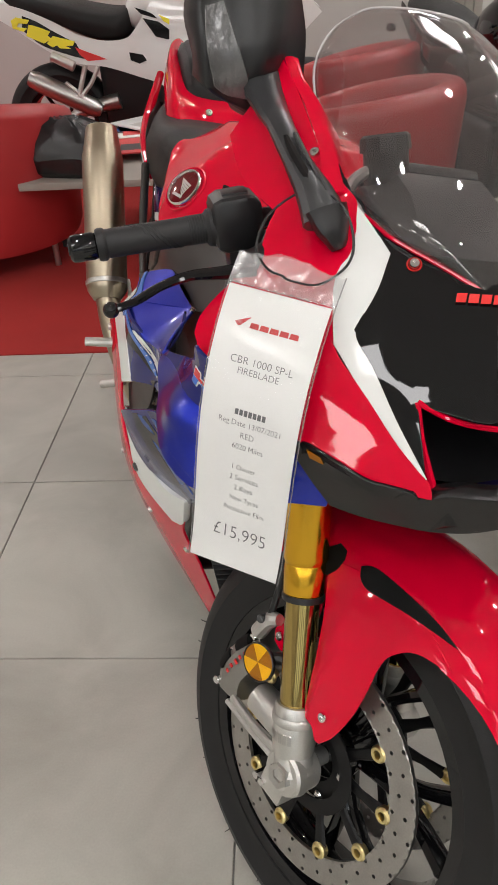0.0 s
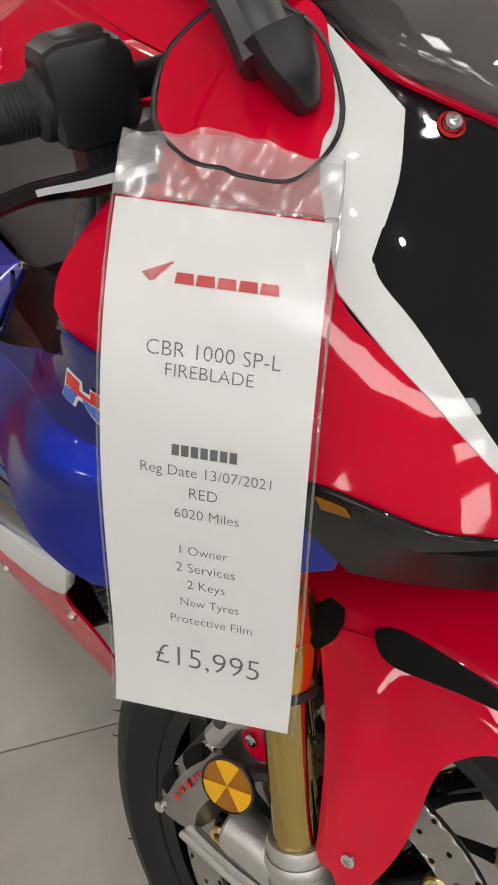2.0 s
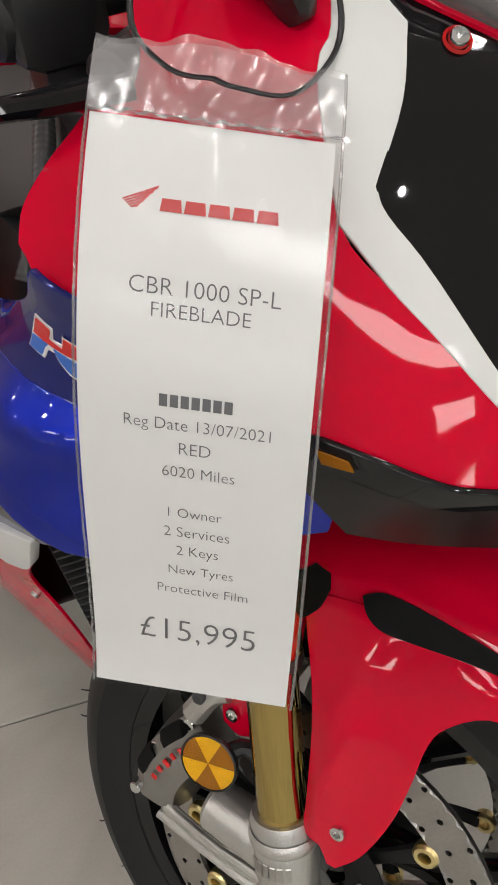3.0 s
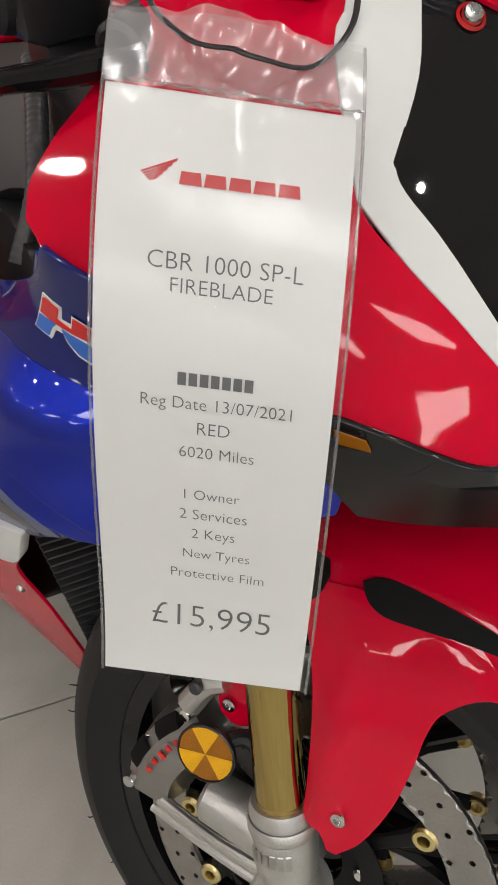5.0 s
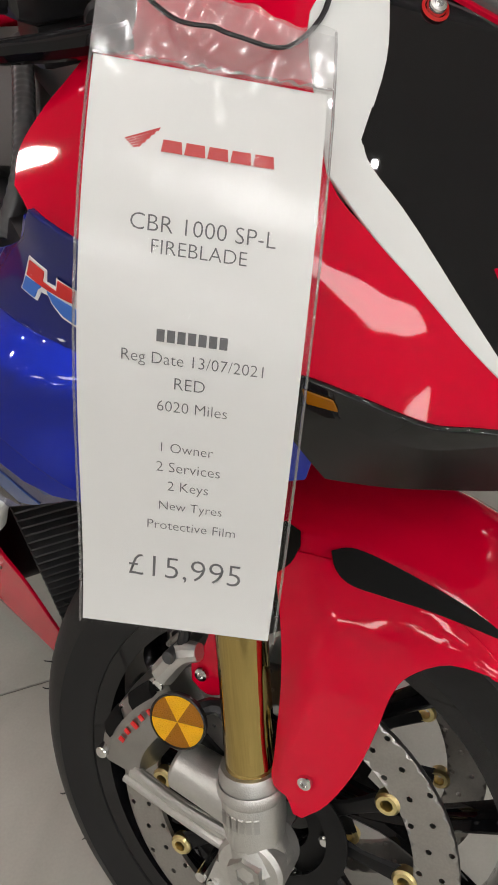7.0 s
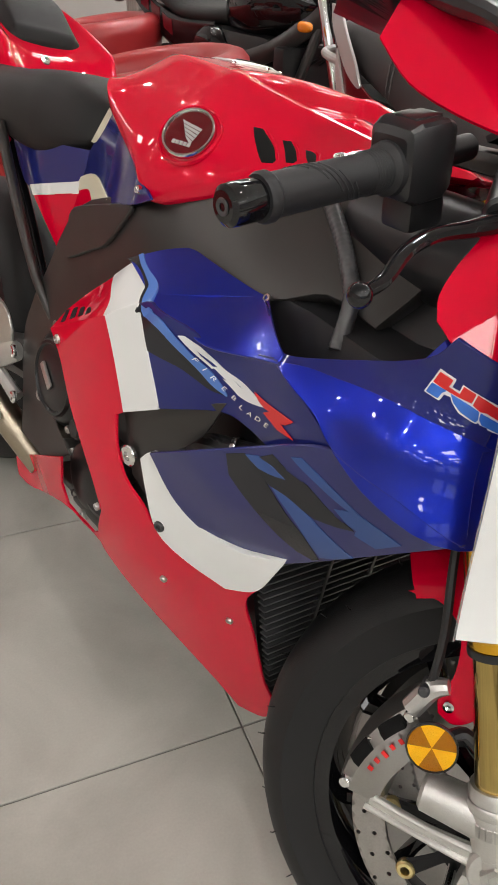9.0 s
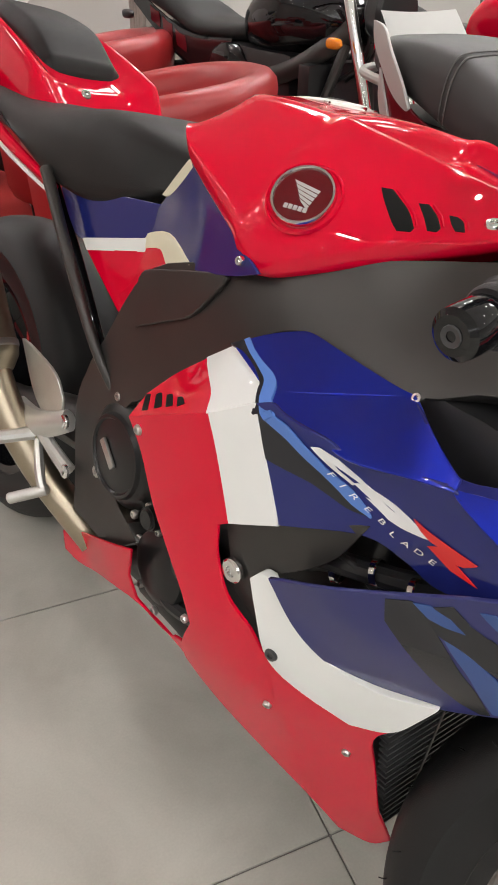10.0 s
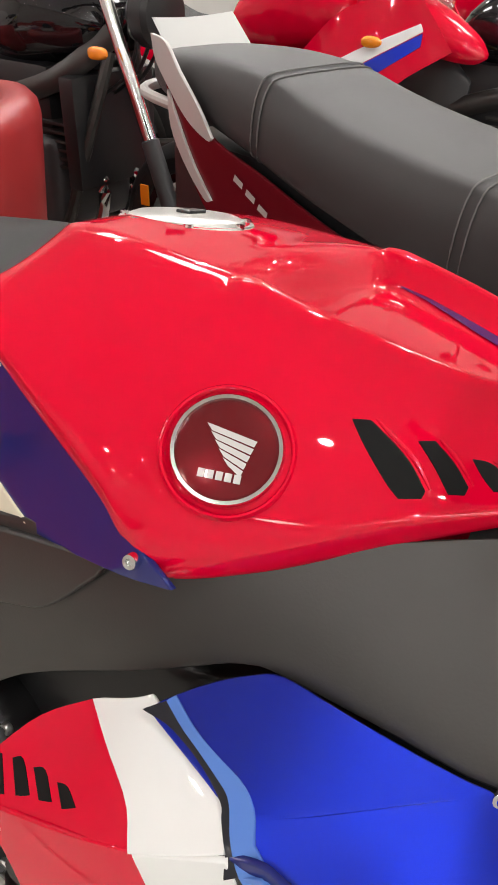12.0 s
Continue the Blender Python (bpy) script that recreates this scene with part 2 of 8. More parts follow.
def box(x0, y0, z0, x1, y1, z1, bevel=0.0, bm=None, seg=2):
    bm = bm or bmesh.new()
    vs = [bm.verts.new((x, y, z)) for x in (x0, x1) for y in (y0, y1) for z in (z0, z1)]
    faces = [bm.faces.new([vs[i] for i in q]) for q in ((0, 1, 3, 2), (4, 6, 7, 5), (0, 4, 5, 1), (2, 3, 7, 6), (0, 2, 6, 4), (1, 5, 7, 3))]
    if bevel:
        edges = list({e for f in faces for e in f.edges})
        bmesh.ops.bevel(bm, geom=edges, offset=bevel, segments=seg, profile=0.6, affect="EDGES", clamp_overlap=True)
    return bm


def lathe(profile, n=32, bm=None, m=None, closed=False, start=0.0, sweep=360.0):
    """Turn (radius, height) pairs round z, then lay them by m."""
    bm = bm or bmesh.new()
    full = sweep > 359.9
    count = n if full else n + 1
    rings = []
    for k in range(count):
        a = radians(start + sweep * k / n)
        ring = []
        for r, h in profile:
            p = Vector((r * math.cos(a), r * math.sin(a), h))
            ring.append(bm.verts.new(m @ p if m else p))
        rings.append(ring)
    rows = len(profile)
    for k in range(n):
        a, b = rings[k], rings[(k + 1) % count]
        for j in range(rows if closed else rows - 1):
            q = (a[j], b[j], b[(j + 1) % rows], a[(j + 1) % rows])
            try:
                bm.faces.new(q)
            except ValueError:
                pass
    bmesh.ops.remove_doubles(bm, verts=bm.verts, dist=1e-6)
    bmesh.ops.recalc_face_normals(bm, faces=bm.faces)
    return bm


def along(a, b, roll=0.0):
    """A pose whose z runs from a towards b."""
    d = Vector(b) - Vector(a)
    return Matrix.Translation(a) @ d.to_track_quat("Z", "Y").to_matrix().to_4x4() @ pose(0, 0, 0, 0, 0, roll)


def rod(a, b, r0, r1=None, n=16, bm=None, bevel=0.0):
    r1 = r0 if r1 is None else r1
    length = (Vector(b) - Vector(a)).length
    e = min(bevel, r0 * 0.5, r1 * 0.5)
    profile = [(0, 0), (r0 - e, 0), (r0, e), (r1, length - e), (r1 - e, length), (0, length)] if e else [(0, 0), (r0, 0), (r1, length), (0, length)]
    return lathe(profile, n, bm, along(a, b))


def curve_through(points, steps=6):
    pts = [Vector(p) for p in points]
    out = []
    for i in range(len(pts) - 1):
        p0, p1, p2, p3 = pts[max(i - 1, 0)], pts[i], pts[i + 1], pts[min(i + 2, len(pts) - 1)]
        for k in range(steps):
            t = k / steps
            out.append(0.5 * ((2 * p1) + (p2 - p0) * t + (2 * p0 - 5 * p1 + 4 * p2 - p3) * t * t + (3 * p1 - p0 - 3 * p2 + p3) * t**3))
    out.append(pts[-1])
    return out


def tube(points, radii, n=10, steps=6, bm=None, flat=1.0, up=(0, 0, 1), cap=True):
    """A round (or flattened) pipe through points; radii: one, or one for each point."""
    bm = bm or bmesh.new()
    line = curve_through(points, steps)
    if not hasattr(radii, "__len__"):
        radii = [radii] * len(points)
    count = len(line)
    rings = []
    for i, p in enumerate(line):
        d = (line[min(i + 1, count - 1)] - line[max(i - 1, 0)]).normalized()
        side = d.cross(Vector(up))
        side = side.normalized() if side.length > 1e-4 else d.orthogonal().normalized()
        top = side.cross(d).normalized()
        f = i / (count - 1) * (len(points) - 1)
        k = min(int(f), len(points) - 2)
        r = radii[k] + (radii[k + 1] - radii[k]) * (f - k)
        rings.append([bm.verts.new(p + side * (r * math.cos(a)) + top * (r * flat * math.sin(a))) for a in (2 * math.pi * j / n for j in range(n))])
    for a, b in zip(rings, rings[1:]):
        for j in range(n):
            bm.faces.new((a[j], a[(j + 1) % n], b[(j + 1) % n], b[j]))
    if cap:
        bm.faces.new(rings[0][::-1])
        bm.faces.new(rings[-1])
    bmesh.ops.recalc_face_normals(bm, faces=bm.faces)
    return bm


def loft(rings, cap=True, bm=None, closed=True):
    """Skin over rings of equally many points."""
    bm = bm or bmesh.new()
    rows = [[bm.verts.new(p) for p in ring] for ring in rings]
    n = len(rows[0])
    for a, b in zip(rows, rows[1:]):
        for j in range(n if closed else n - 1):
            bm.faces.new((a[j], a[(j + 1) % n], b[(j + 1) % n], b[j]))
    if cap and closed:
        bm.faces.new(rows[0][::-1])
        bm.faces.new(rows[-1])
    bmesh.ops.recalc_face_normals(bm, faces=bm.faces)
    return bm


def smooth_row(values, steps):
    """Catmull-Rom through rows of numbers."""
    rows = [np.array(v, float) for v in values]
    out = []
    for i in range(len(rows) - 1):
        p0, p1, p2, p3 = rows[max(i - 1, 0)], rows[i], rows[i + 1], rows[min(i + 2, len(rows) - 1)]
        for k in range(steps):
            t = k / steps
            out.append(0.5 * ((2 * p1) + (p2 - p0) * t + (2 * p0 - 5 * p1 + 4 * p2 - p3) * t * t + (3 * p1 - p0 - 3 * p2 + p3) * t**3))
    out.append(rows[-1])
    return out


def moved(bm, m):
    bmesh.ops.transform(bm, matrix=m, verts=bm.verts)
    return bm


class Sheet:
    """A smooth skin held by a few control points, seen along one level direction: place(u, v), u across, v up."""

    def __init__(self, controls, azimuth=-90.0, wobble=None):
        a = radians(azimuth)
        self.n = np.array([math.cos(a), math.sin(a), 0.0])
        self.u = np.array([-math.sin(a), math.cos(a), 0.0])
        p = np.array(controls, float)
        self.at = np.stack([p @ self.u, p[:, 2]], 1)
        count = len(p)
        r2 = ((self.at[:, None] - self.at[None]) ** 2).sum(-1)
        k = self.kernel(r2) + 1e-4 * np.eye(count)
        q = np.c_[np.ones(count), self.at]
        m = np.block([[k, q], [q.T, np.zeros((3, 3))]])
        self.c = np.linalg.solve(m, np.r_[p @ self.n, 0, 0, 0])
        self.wobble = wobble

    @staticmethod
    def kernel(r2):
        return np.where(r2 > 1e-12, 0.5 * r2 * np.log(np.maximum(r2, 1e-12)), 0.0)

    def place(self, u, v, lift=0.0):
        r2 = (self.at[:, 0] - u) ** 2 + (self.at[:, 1] - v) ** 2
        d = float(self.kernel(r2) @ self.c[:-3] + self.c[-3] + self.c[-2] * u + self.c[-1] * v)
        if self.wobble:
            d += self.wobble(u, v)
        p = Vector(self.u * u + self.n * d)
        p.z = v
        return p + self.normal(u, v) * lift if lift else p

    def normal(self, u, v):
        e = 0.002
        a = self.place(u + e, v) - self.place(u - e, v)
        b = self.place(u, v + e) - self.place(u, v - e)
        return a.cross(b).normalized()


def softened(points, sharp=42.0, steps=4):
    """A closed outline with its gentle corners rounded into curves and its sharp ones kept."""
    pts = [Vector((x, y, 0)) for x, y in points]
    n = len(pts)
    corner = []
    for i in range(n):
        a, b = pts[i] - pts[i - 1], pts[(i + 1) % n] - pts[i]
        corner.append(a.length < 1e-6 or b.length < 1e-6 or math.degrees(a.angle(b)) > sharp)
    out = []
    for i in range(n):
        j = (i + 1) % n
        p1, p2 = pts[i], pts[j]
        p0 = p1 - (p2 - p1) if corner[i] else pts[i - 1]
        p3 = p2 + (p2 - p1) if corner[j] else pts[(j + 1) % n]
        for k in range(steps):
            t = k / steps
            out.append(0.5 * ((2 * p1) + (p2 - p0) * t + (2 * p0 - 5 * p1 + 4 * p2 - p3) * t * t + (3 * p1 - p0 - 3 * p2 + p3) * t**3))
    return out


def panel(name, outline, sheet, material, parent, label="", lift=0.0, thick=0.004, step=0.016, rim=0.0009, sharp=42.0):
    """A moulded panel with a rounded rim, cut to an outline and laid on a sheet."""
    pts = softened(outline, sharp)
    area = sum(a.x * b.y - b.x * a.y for a, b in zip(pts, pts[1:] + pts[:1]))
    if area < 0:
        pts.reverse()
    bm = bmesh.new()
    face = bm.faces.new([bm.verts.new(p) for p in pts])
    face.normal_update()
    bmesh.ops.triangulate(bm, faces=[face], ngon_method="EAR_CLIP")
    for axis in (0, 1):
        lo, hi = min(p[axis] for p in pts), max(p[axis] for p in pts)
        cuts = max(1, int((hi - lo) / step))
        no = Vector((1, 0, 0)) if axis == 0 else Vector((0, 1, 0))
        for k in range(1, cuts):
            bmesh.ops.bisect_plane(bm, geom=bm.verts[:] + bm.edges[:] + bm.faces[:], plane_co=no * (lo + (hi - lo) * k / cuts), plane_no=no, dist=1e-5)
    bmesh.ops.remove_doubles(bm, verts=bm.verts, dist=2e-5)
    for f in bm.faces:
        f.normal_update()
        if f.normal.z < 0:
            f.normal_flip()
    nexts = {}
    for e in bm.edges:
        if len(e.link_faces) == 1:
            loop = e.link_loops[0]
            nexts[loop.vert] = loop.link_loop_next.vert
    top = list(bm.verts)
    normals = {v: sheet.normal(v.co.x, v.co.y) for v in top}
    flat = {v: v.co.copy() for v in top}
    for v in top:
        v.co = sheet.place(flat[v].x, flat[v].y) + normals[v] * lift
    prev = {b: a for a, b in nexts.items()}
    out = {}
    rings = ({}, {})
    for v in nexts:
        if v not in prev:
            continue
        d = (nexts[v].co - prev[v].co)
        d = d.normalized() if d.length > 1e-9 else Vector((1, 0, 0))
        out[v] = d.cross(normals[v]).normalized()
        for ring, (far, deep) in zip(rings, ((rim, rim), (rim * 0.6, thick))):
            w = bm.verts.new(v.co + out[v] * far - normals[v] * deep)
            normals[w] = (out[v] * 0.9 + normals[v] * (0.45 if ring is rings[0] else -0.3)).normalized()
            ring[v] = w
    for v, w in nexts.items():
        if v in out and w in out:
            for a, b in (((v, w), (rings[0][v], rings[0][w])), ((rings[0][v], rings[0][w]), (rings[1][v], rings[1][w]))):
                try:
                    bm.faces.new((a[1], a[0], b[0], b[1]))
                except ValueError:
                    pass
    bm.verts.index_update()
    table = [normals[v] for v in bm.verts]
    return part(name, bm, material, parent, label, 35.0, table)


def lettering(name, words, size, place, material, parent, label="", align="CENTER", thin=0.0):
    """Words in the built-in font as a thin mesh; place(x, y) lays each corner on its support."""
    cu = bpy.data.curves.new(name, "FONT")
    cu.body, cu.size, cu.align_x, cu.resolution_u, cu.offset = words, size, align, 3, thin
    tmp = bpy.data.objects.new(name, cu)
    scene.collection.objects.link(tmp)
    deps = bpy.context.evaluated_depsgraph_get()
    deps.update()
    me = bpy.data.meshes.new_from_object(tmp.evaluated_get(deps))
    bpy.data.objects.remove(tmp)
    for v in me.vertices:
        v.co = place(v.co.x, v.co.y)
    me.materials.clear()
    me.materials.append(material)
    ob = new(name, me)
    ob.parent = parent
    return tagged(ob, label) if label else ob


# ---- room ----
def window(x0, x1, z0, z1, y):
    """A shopfront light: frame bars and a pane, set in the wall's thickness."""
    ob = tagged(new("window_1"), "tall shopfront window in a dark metal frame", "window", kind="structure")
    for a, b, c, d in ((x0, z0, x1, z0 + 0.06), (x0, z1 - 0.06, x1, z1), (x0, z0 + 0.06, x0 + 0.06, z1 - 0.06), (x1 - 0.06, z0 + 0.06, x1, z1 - 0.06)):
        part("window_frame", box(a, y - 0.1, b, c, y - 0.04, d, 0.004), DARK_GREY, ob)
    pane = part("pane", box(x0 + 0.06, y - 0.076, z0 + 0.06, x1 - 0.06, y - 0.07, z1 - 0.06), PANE, ob, "clear glass", 0)
    pane.visible_shadow = False


def room():
    X0, X1, Y0, Y1, H = -4.8, 6.0, -9.2, 5.6, 2.9
    setting("ground", box(X0, Y0, -0.12, X1, Y1, -0.004), GROUT, "grey grout bed under the floor tiles", "floor")
    setting("pavement", box(X0 - 20, Y0 - 30, -0.3, X1 + 20, Y0 - 0.15, -0.1), GROUT, "grey pavement outside the shopfront", "pavement")
    for name, (a, b, c, d) in dict(wall_north=(X0 - 0.15, Y1, X1 + 0.15, Y1 + 0.15), wall_west=(X0 - 0.15, Y0, X0, Y1), wall_east=(X1, Y0, X1 + 0.15, Y1)).items():
        setting(name, box(a, b, -0.12, c, d, H), WALL, "plain off-white painted showroom wall", "wall")
    lights = [(-3.4, -2.0), (-1.7, -0.3), (0.0, 1.4), (1.7, 3.1)]
    bm = box(X0 - 0.15, Y0 - 0.15, -0.12, X1 + 0.15, Y0, 0.35)
    box(X0 - 0.15, Y0 - 0.15, 2.35, X1 + 0.15, Y0, H, 0, bm)
    edges = [X0 - 0.15] + [x for pair in lights for x in pair] + [X1 + 0.15]
    for x0, x1 in zip(edges[::2], edges[1::2]):
        box(x0, Y0 - 0.15, 0.35, x1, Y0, 2.35, 0, bm)
    setting("wall_south", bm, WALL, "painted showroom wall with shopfront windows", "wall")
    for x0, x1 in lights:
        window(x0, x1, 0.35, 2.35, Y0)
    setting("ceiling", box(X0 - 0.15, Y0 - 0.15, H, X1 + 0.15, Y1 + 0.15, H + 0.12), CEILING, "white suspended showroom ceiling", "ceiling")
    panels = [(x, y) for x in (-3.9, -2.1, -0.3, 1.5, 3.3) for y in (-7.9, -6.4, -4.9, -3.4)] + [(-0.3, -1.9), (1.5, 2.6), (1.5, 4.1), (3.3, 1.1), (3.3, 2.6), (3.3, 4.1), (-2.1, 4.1)]
    first = thing("ceiling_light", "square white led panel light in the ceiling", "light", pose(*panels[0], H), "ceiling panels")
    part("frame", box(-0.3, -0.3, -0.018, 0.3, 0.3, -0.001, 0.004), WHITE, first, "white metal frame")
    part("diffuser", box(-0.28, -0.28, -0.023, 0.28, 0.28, -0.0185), LIGHT, first, "glowing frosted diffuser", 0)
    for x, y in panels[1:]:
        copy_thing(first, pose(x, y, H))
    spots = [(-4.2 + 1.35 * i, -1.9 + 1.35 * j) for i in range(8) for j in range(6)]
    spots = [p for p in spots if not (-1.6 < p[0] < 0.6 and 0.3 < p[1] < 2.3) and all(math.hypot(p[0] - x, p[1] - y) > 0.6 for x, y in panels)]
    first = thing("downlight", "round white downlight in the ceiling", "light", pose(*spots[0], H), "ceiling downlights")
    part("bezel", lathe([(0.05, -0.001), (0.05, -0.012), (0.065, -0.012), (0.07, -0.006), (0.07, -0.001)], 24), WHITE, first, "white bezel")
    part("lens", lathe([(0, -0.009), (0.049, -0.009)], 20), SPOT, first, "glowing lens", 0)
    for x, y in spots[1:]:
        copy_thing(first, pose(x, y, H))


room()

# ---- the red sports motorcycle on its stand, bars turned to its left ----
BIKE = pose(0.0996, -0.3929, -0.0233, 0, 0, -74.68) @ pose(0, 0, 0, -12.33)
RAKE = Vector((-math.sin(radians(24)), 0, math.cos(radians(24))))
PIVOT = Vector((0.102, 0, 0))
STEER = Matrix.Translation(PIVOT) @ Matrix.Rotation(radians(25.74), 4, RAKE) @ Matrix.Translation(-PIVOT)
bike = thing("motorcycle", "red, white and blue sports motorcycle with gold fork and clip-on bars", "motorcycle", BIKE)
AXLE = Vector((0, 0, 0.30))
YZ = Matrix.Rotation(radians(90), 4, "X")


def hub(y=0.0, at=AXLE):
    """Turns a z-axis lathe onto the axle; +z goes to the bike's right."""
    return Matrix.Translation(at + Vector((0, y, 0))) @ YZ


def tyre_profile(r_out, half, r_in, crown=0.5):
    pts = []
    for k in range(17):
        a = math.pi * k / 16
        x = -math.cos(a)
        pts.append((r_in + (r_out - r_in) * (math.sin(a) ** 0.75 if 0 < k < 16 else 0), half * (abs(x) ** 0.85) * (1 if x > 0 else -1) * (1 - 0.14 * (abs(x) > 0.98))))
    return pts + [(r_in - 0.004, half * 0.7), (r_in - 0.004, -half * 0.7)]


def disc_plate(r0, r1, y, thick, rows, count, hole, m):
    """A brake disc: rings of cells, of which every other one has a drilled hole."""
    bm = bmesh.new()
    step = (r1 - r0) / rows
    for side in (0, 1):
        z = y + (thick / 2 if side else -thick / 2)
        for j in range(rows):
            for i in range(count):
                a0, a1 = 2 * math.pi * i / count, 2 * math.pi * (i + 1) / count
                ra, rb = r0 + step * j, r0 + step * (j + 1)
                am, rm = (a0 + a1) / 2, (ra + rb) / 2
                ring = [(ra, a0), (ra, am), (ra, a1), (rm, a1), (rb, a1), (rb, am), (rb, a0), (rm, a0)]
                outer = [bm.verts.new((r * math.cos(a), r * math.sin(a), z)) for r, a in ring]
                if (i + j * 2) % 4 == 0:
                    c = Vector((rm * math.cos(am), rm * math.sin(am), z))
                    inner = [bm.verts.new(c + (v.co - c).normalized() * hole) for v in outer]
                    deep = [bm.verts.new(v.co - Vector((0, 0, thick * (1 if side else -1) * 0.98))) for v in inner]
                    for k in range(8):
                        bm.faces.new((outer[k], outer[(k + 1) % 8], inner[(k + 1) % 8], inner[k]))
                        bm.faces.new((inner[k], inner[(k + 1) % 8], deep[(k + 1) % 8], deep[k]))
                else:
                    bm.faces.new(outer)
    for r in (r0, r1):
        lathe([(r, y - thick / 2), (r, y + thick / 2)], count, bm)
    bmesh.ops.remove_doubles(bm, verts=bm.verts, dist=1e-5)
    bmesh.ops.recalc_face_normals(bm, faces=bm.faces)
    return moved(bm, m)


def front_wheel():
    m = STEER @ hub()
    # rim barrel and hub
    bm = lathe([(0.2, -0.05), (0.221, -0.052), (0.222, -0.047), (0.208, -0.042), (0.196, -0.015), (0.196, 0.015), (0.208, 0.042), (0.222, 0.047), (0.221, 0.052), (0.2, 0.05), (0.19, 0.02), (0.19, -0.02)], 64, None, None, True)
    lathe([(0.0, -0.05), (0.03, -0.05), (0.042, -0.03), (0.036, 0), (0.042, 0.03), (0.03, 0.05), (0, 0.05)], 32, bm)
    rim = part("front_wheel", moved(bm, m), GLOSS_BLACK, bike, "black cast wheel with split spokes")
    for k in range(5):
        a = 72 * k + 12
        for s in (-1, 1):
            p = [(0.036, a), (0.085, a + s * 4), (0.13, a + s * 10), (0.195, a + s * 17)]
            line = [(r * math.cos(radians(t)), r * math.sin(radians(t)), 0) for r, t in p]
            spoke = tube(line, [0.012, 0.0085, 0.008, 0.011], 8, 5, None, 1.9)
            part("spoke", moved(spoke, m), GLOSS_BLACK, rim)
    part("tyre", moved(lathe(tyre_profile(0.3, 0.062, 0.218), 96, None, None, True), m), RUBBER, rim, "black road tyre with moulding nibs")
    for k in range(30):
        a = radians(12 * k + 4 + 3 * math.sin(k * 2.3))
        r, z = ((0.283, 0.042), (0.292, 0.031), (0.299, 0.008))[k % 3]
        at = Vector((r * math.cos(a), r * math.sin(a), z))
        part("nib", moved(tube([at, at + Vector((0.004 * math.cos(a), 0.004 * math.sin(a), 0.003)), at + Vector((0.009 * math.cos(a + 0.02), 0.009 * math.sin(a + 0.02), 0.004 + 0.003 * math.sin(k)))], [0.001, 0.0008, 0.0005], 6, 2), m), RUBBER, rim)
    for s in (1, -1):
        disc = part("brake_disc", disc_plate(0.127, 0.165, s * 0.068, 0.005, 4, 72, 0.0027, m), DISC, rim, "drilled steel brake disc")
        carrier = lathe([(0.03, s * 0.052), (0.055, s * 0.056), (0.055, s * 0.062), (0.03, s * 0.064)], 40, None, None, True)
        carrier = part("carrier", moved(carrier, m), ANODISED, rim, "black disc carrier")
        for k in range(10):
            a = radians(55.5 - 180 + 36 * k)
            a = -a
            q0 = (0.045 * math.cos(a), 0.045 * math.sin(a), s * 0.058)
            q1 = (0.115 * math.cos(a), 0.115 * math.sin(a), s * 0.066)
            arm = tube([q0, ((q0[0] + q1[0]) / 2, (q0[1] + q1[1]) / 2, s * 0.064), q1], [0.011, 0.007, 0.01], 8, 3, None, 0.45)
            part("carrier_arm", moved(arm, m), ANODISED, rim)
        for k in range(10):
            a = radians(-(55.5 + 36 * k))
            at = Matrix.Translation((0.12 * math.cos(a), 0.12 * math.sin(a), s * 0.068))
            part("bobbin", moved(lathe([(0.0045, -0.005), (0.0105, -0.005), (0.011, -0.002), (0.011, 0.003), (0.009, 0.0055), (0.0055, 0.0055), (0.0045, 0.003)], 20, None, None, True), m @ at), PALE_GOLD, rim, "gold disc bobbin")
        for k in range(5):
            a = radians(20 + 72 * k)
            at = Matrix.Translation((0.047 * math.cos(a), 0.047 * math.sin(a), s * 0.063))
            part("bolt", moved(lathe([(0, 0.007), (0.004, 0.007), (0.006, 0.005), (0.006, 0)], 12), m @ at), CHROME, rim)
    sensor = lathe([(0.05, 0.071), (0.07, 0.071), (0.07, 0.073), (0.05, 0.073)], 40, None, None, True)
    part("speed_ring", moved(sensor, m), ANODISED, rim)
    part("axle", moved(lathe([(0, -0.125), (0.012, -0.125), (0.012, 0.13), (0, 0.13)], 20), m), ALLOY, rim)


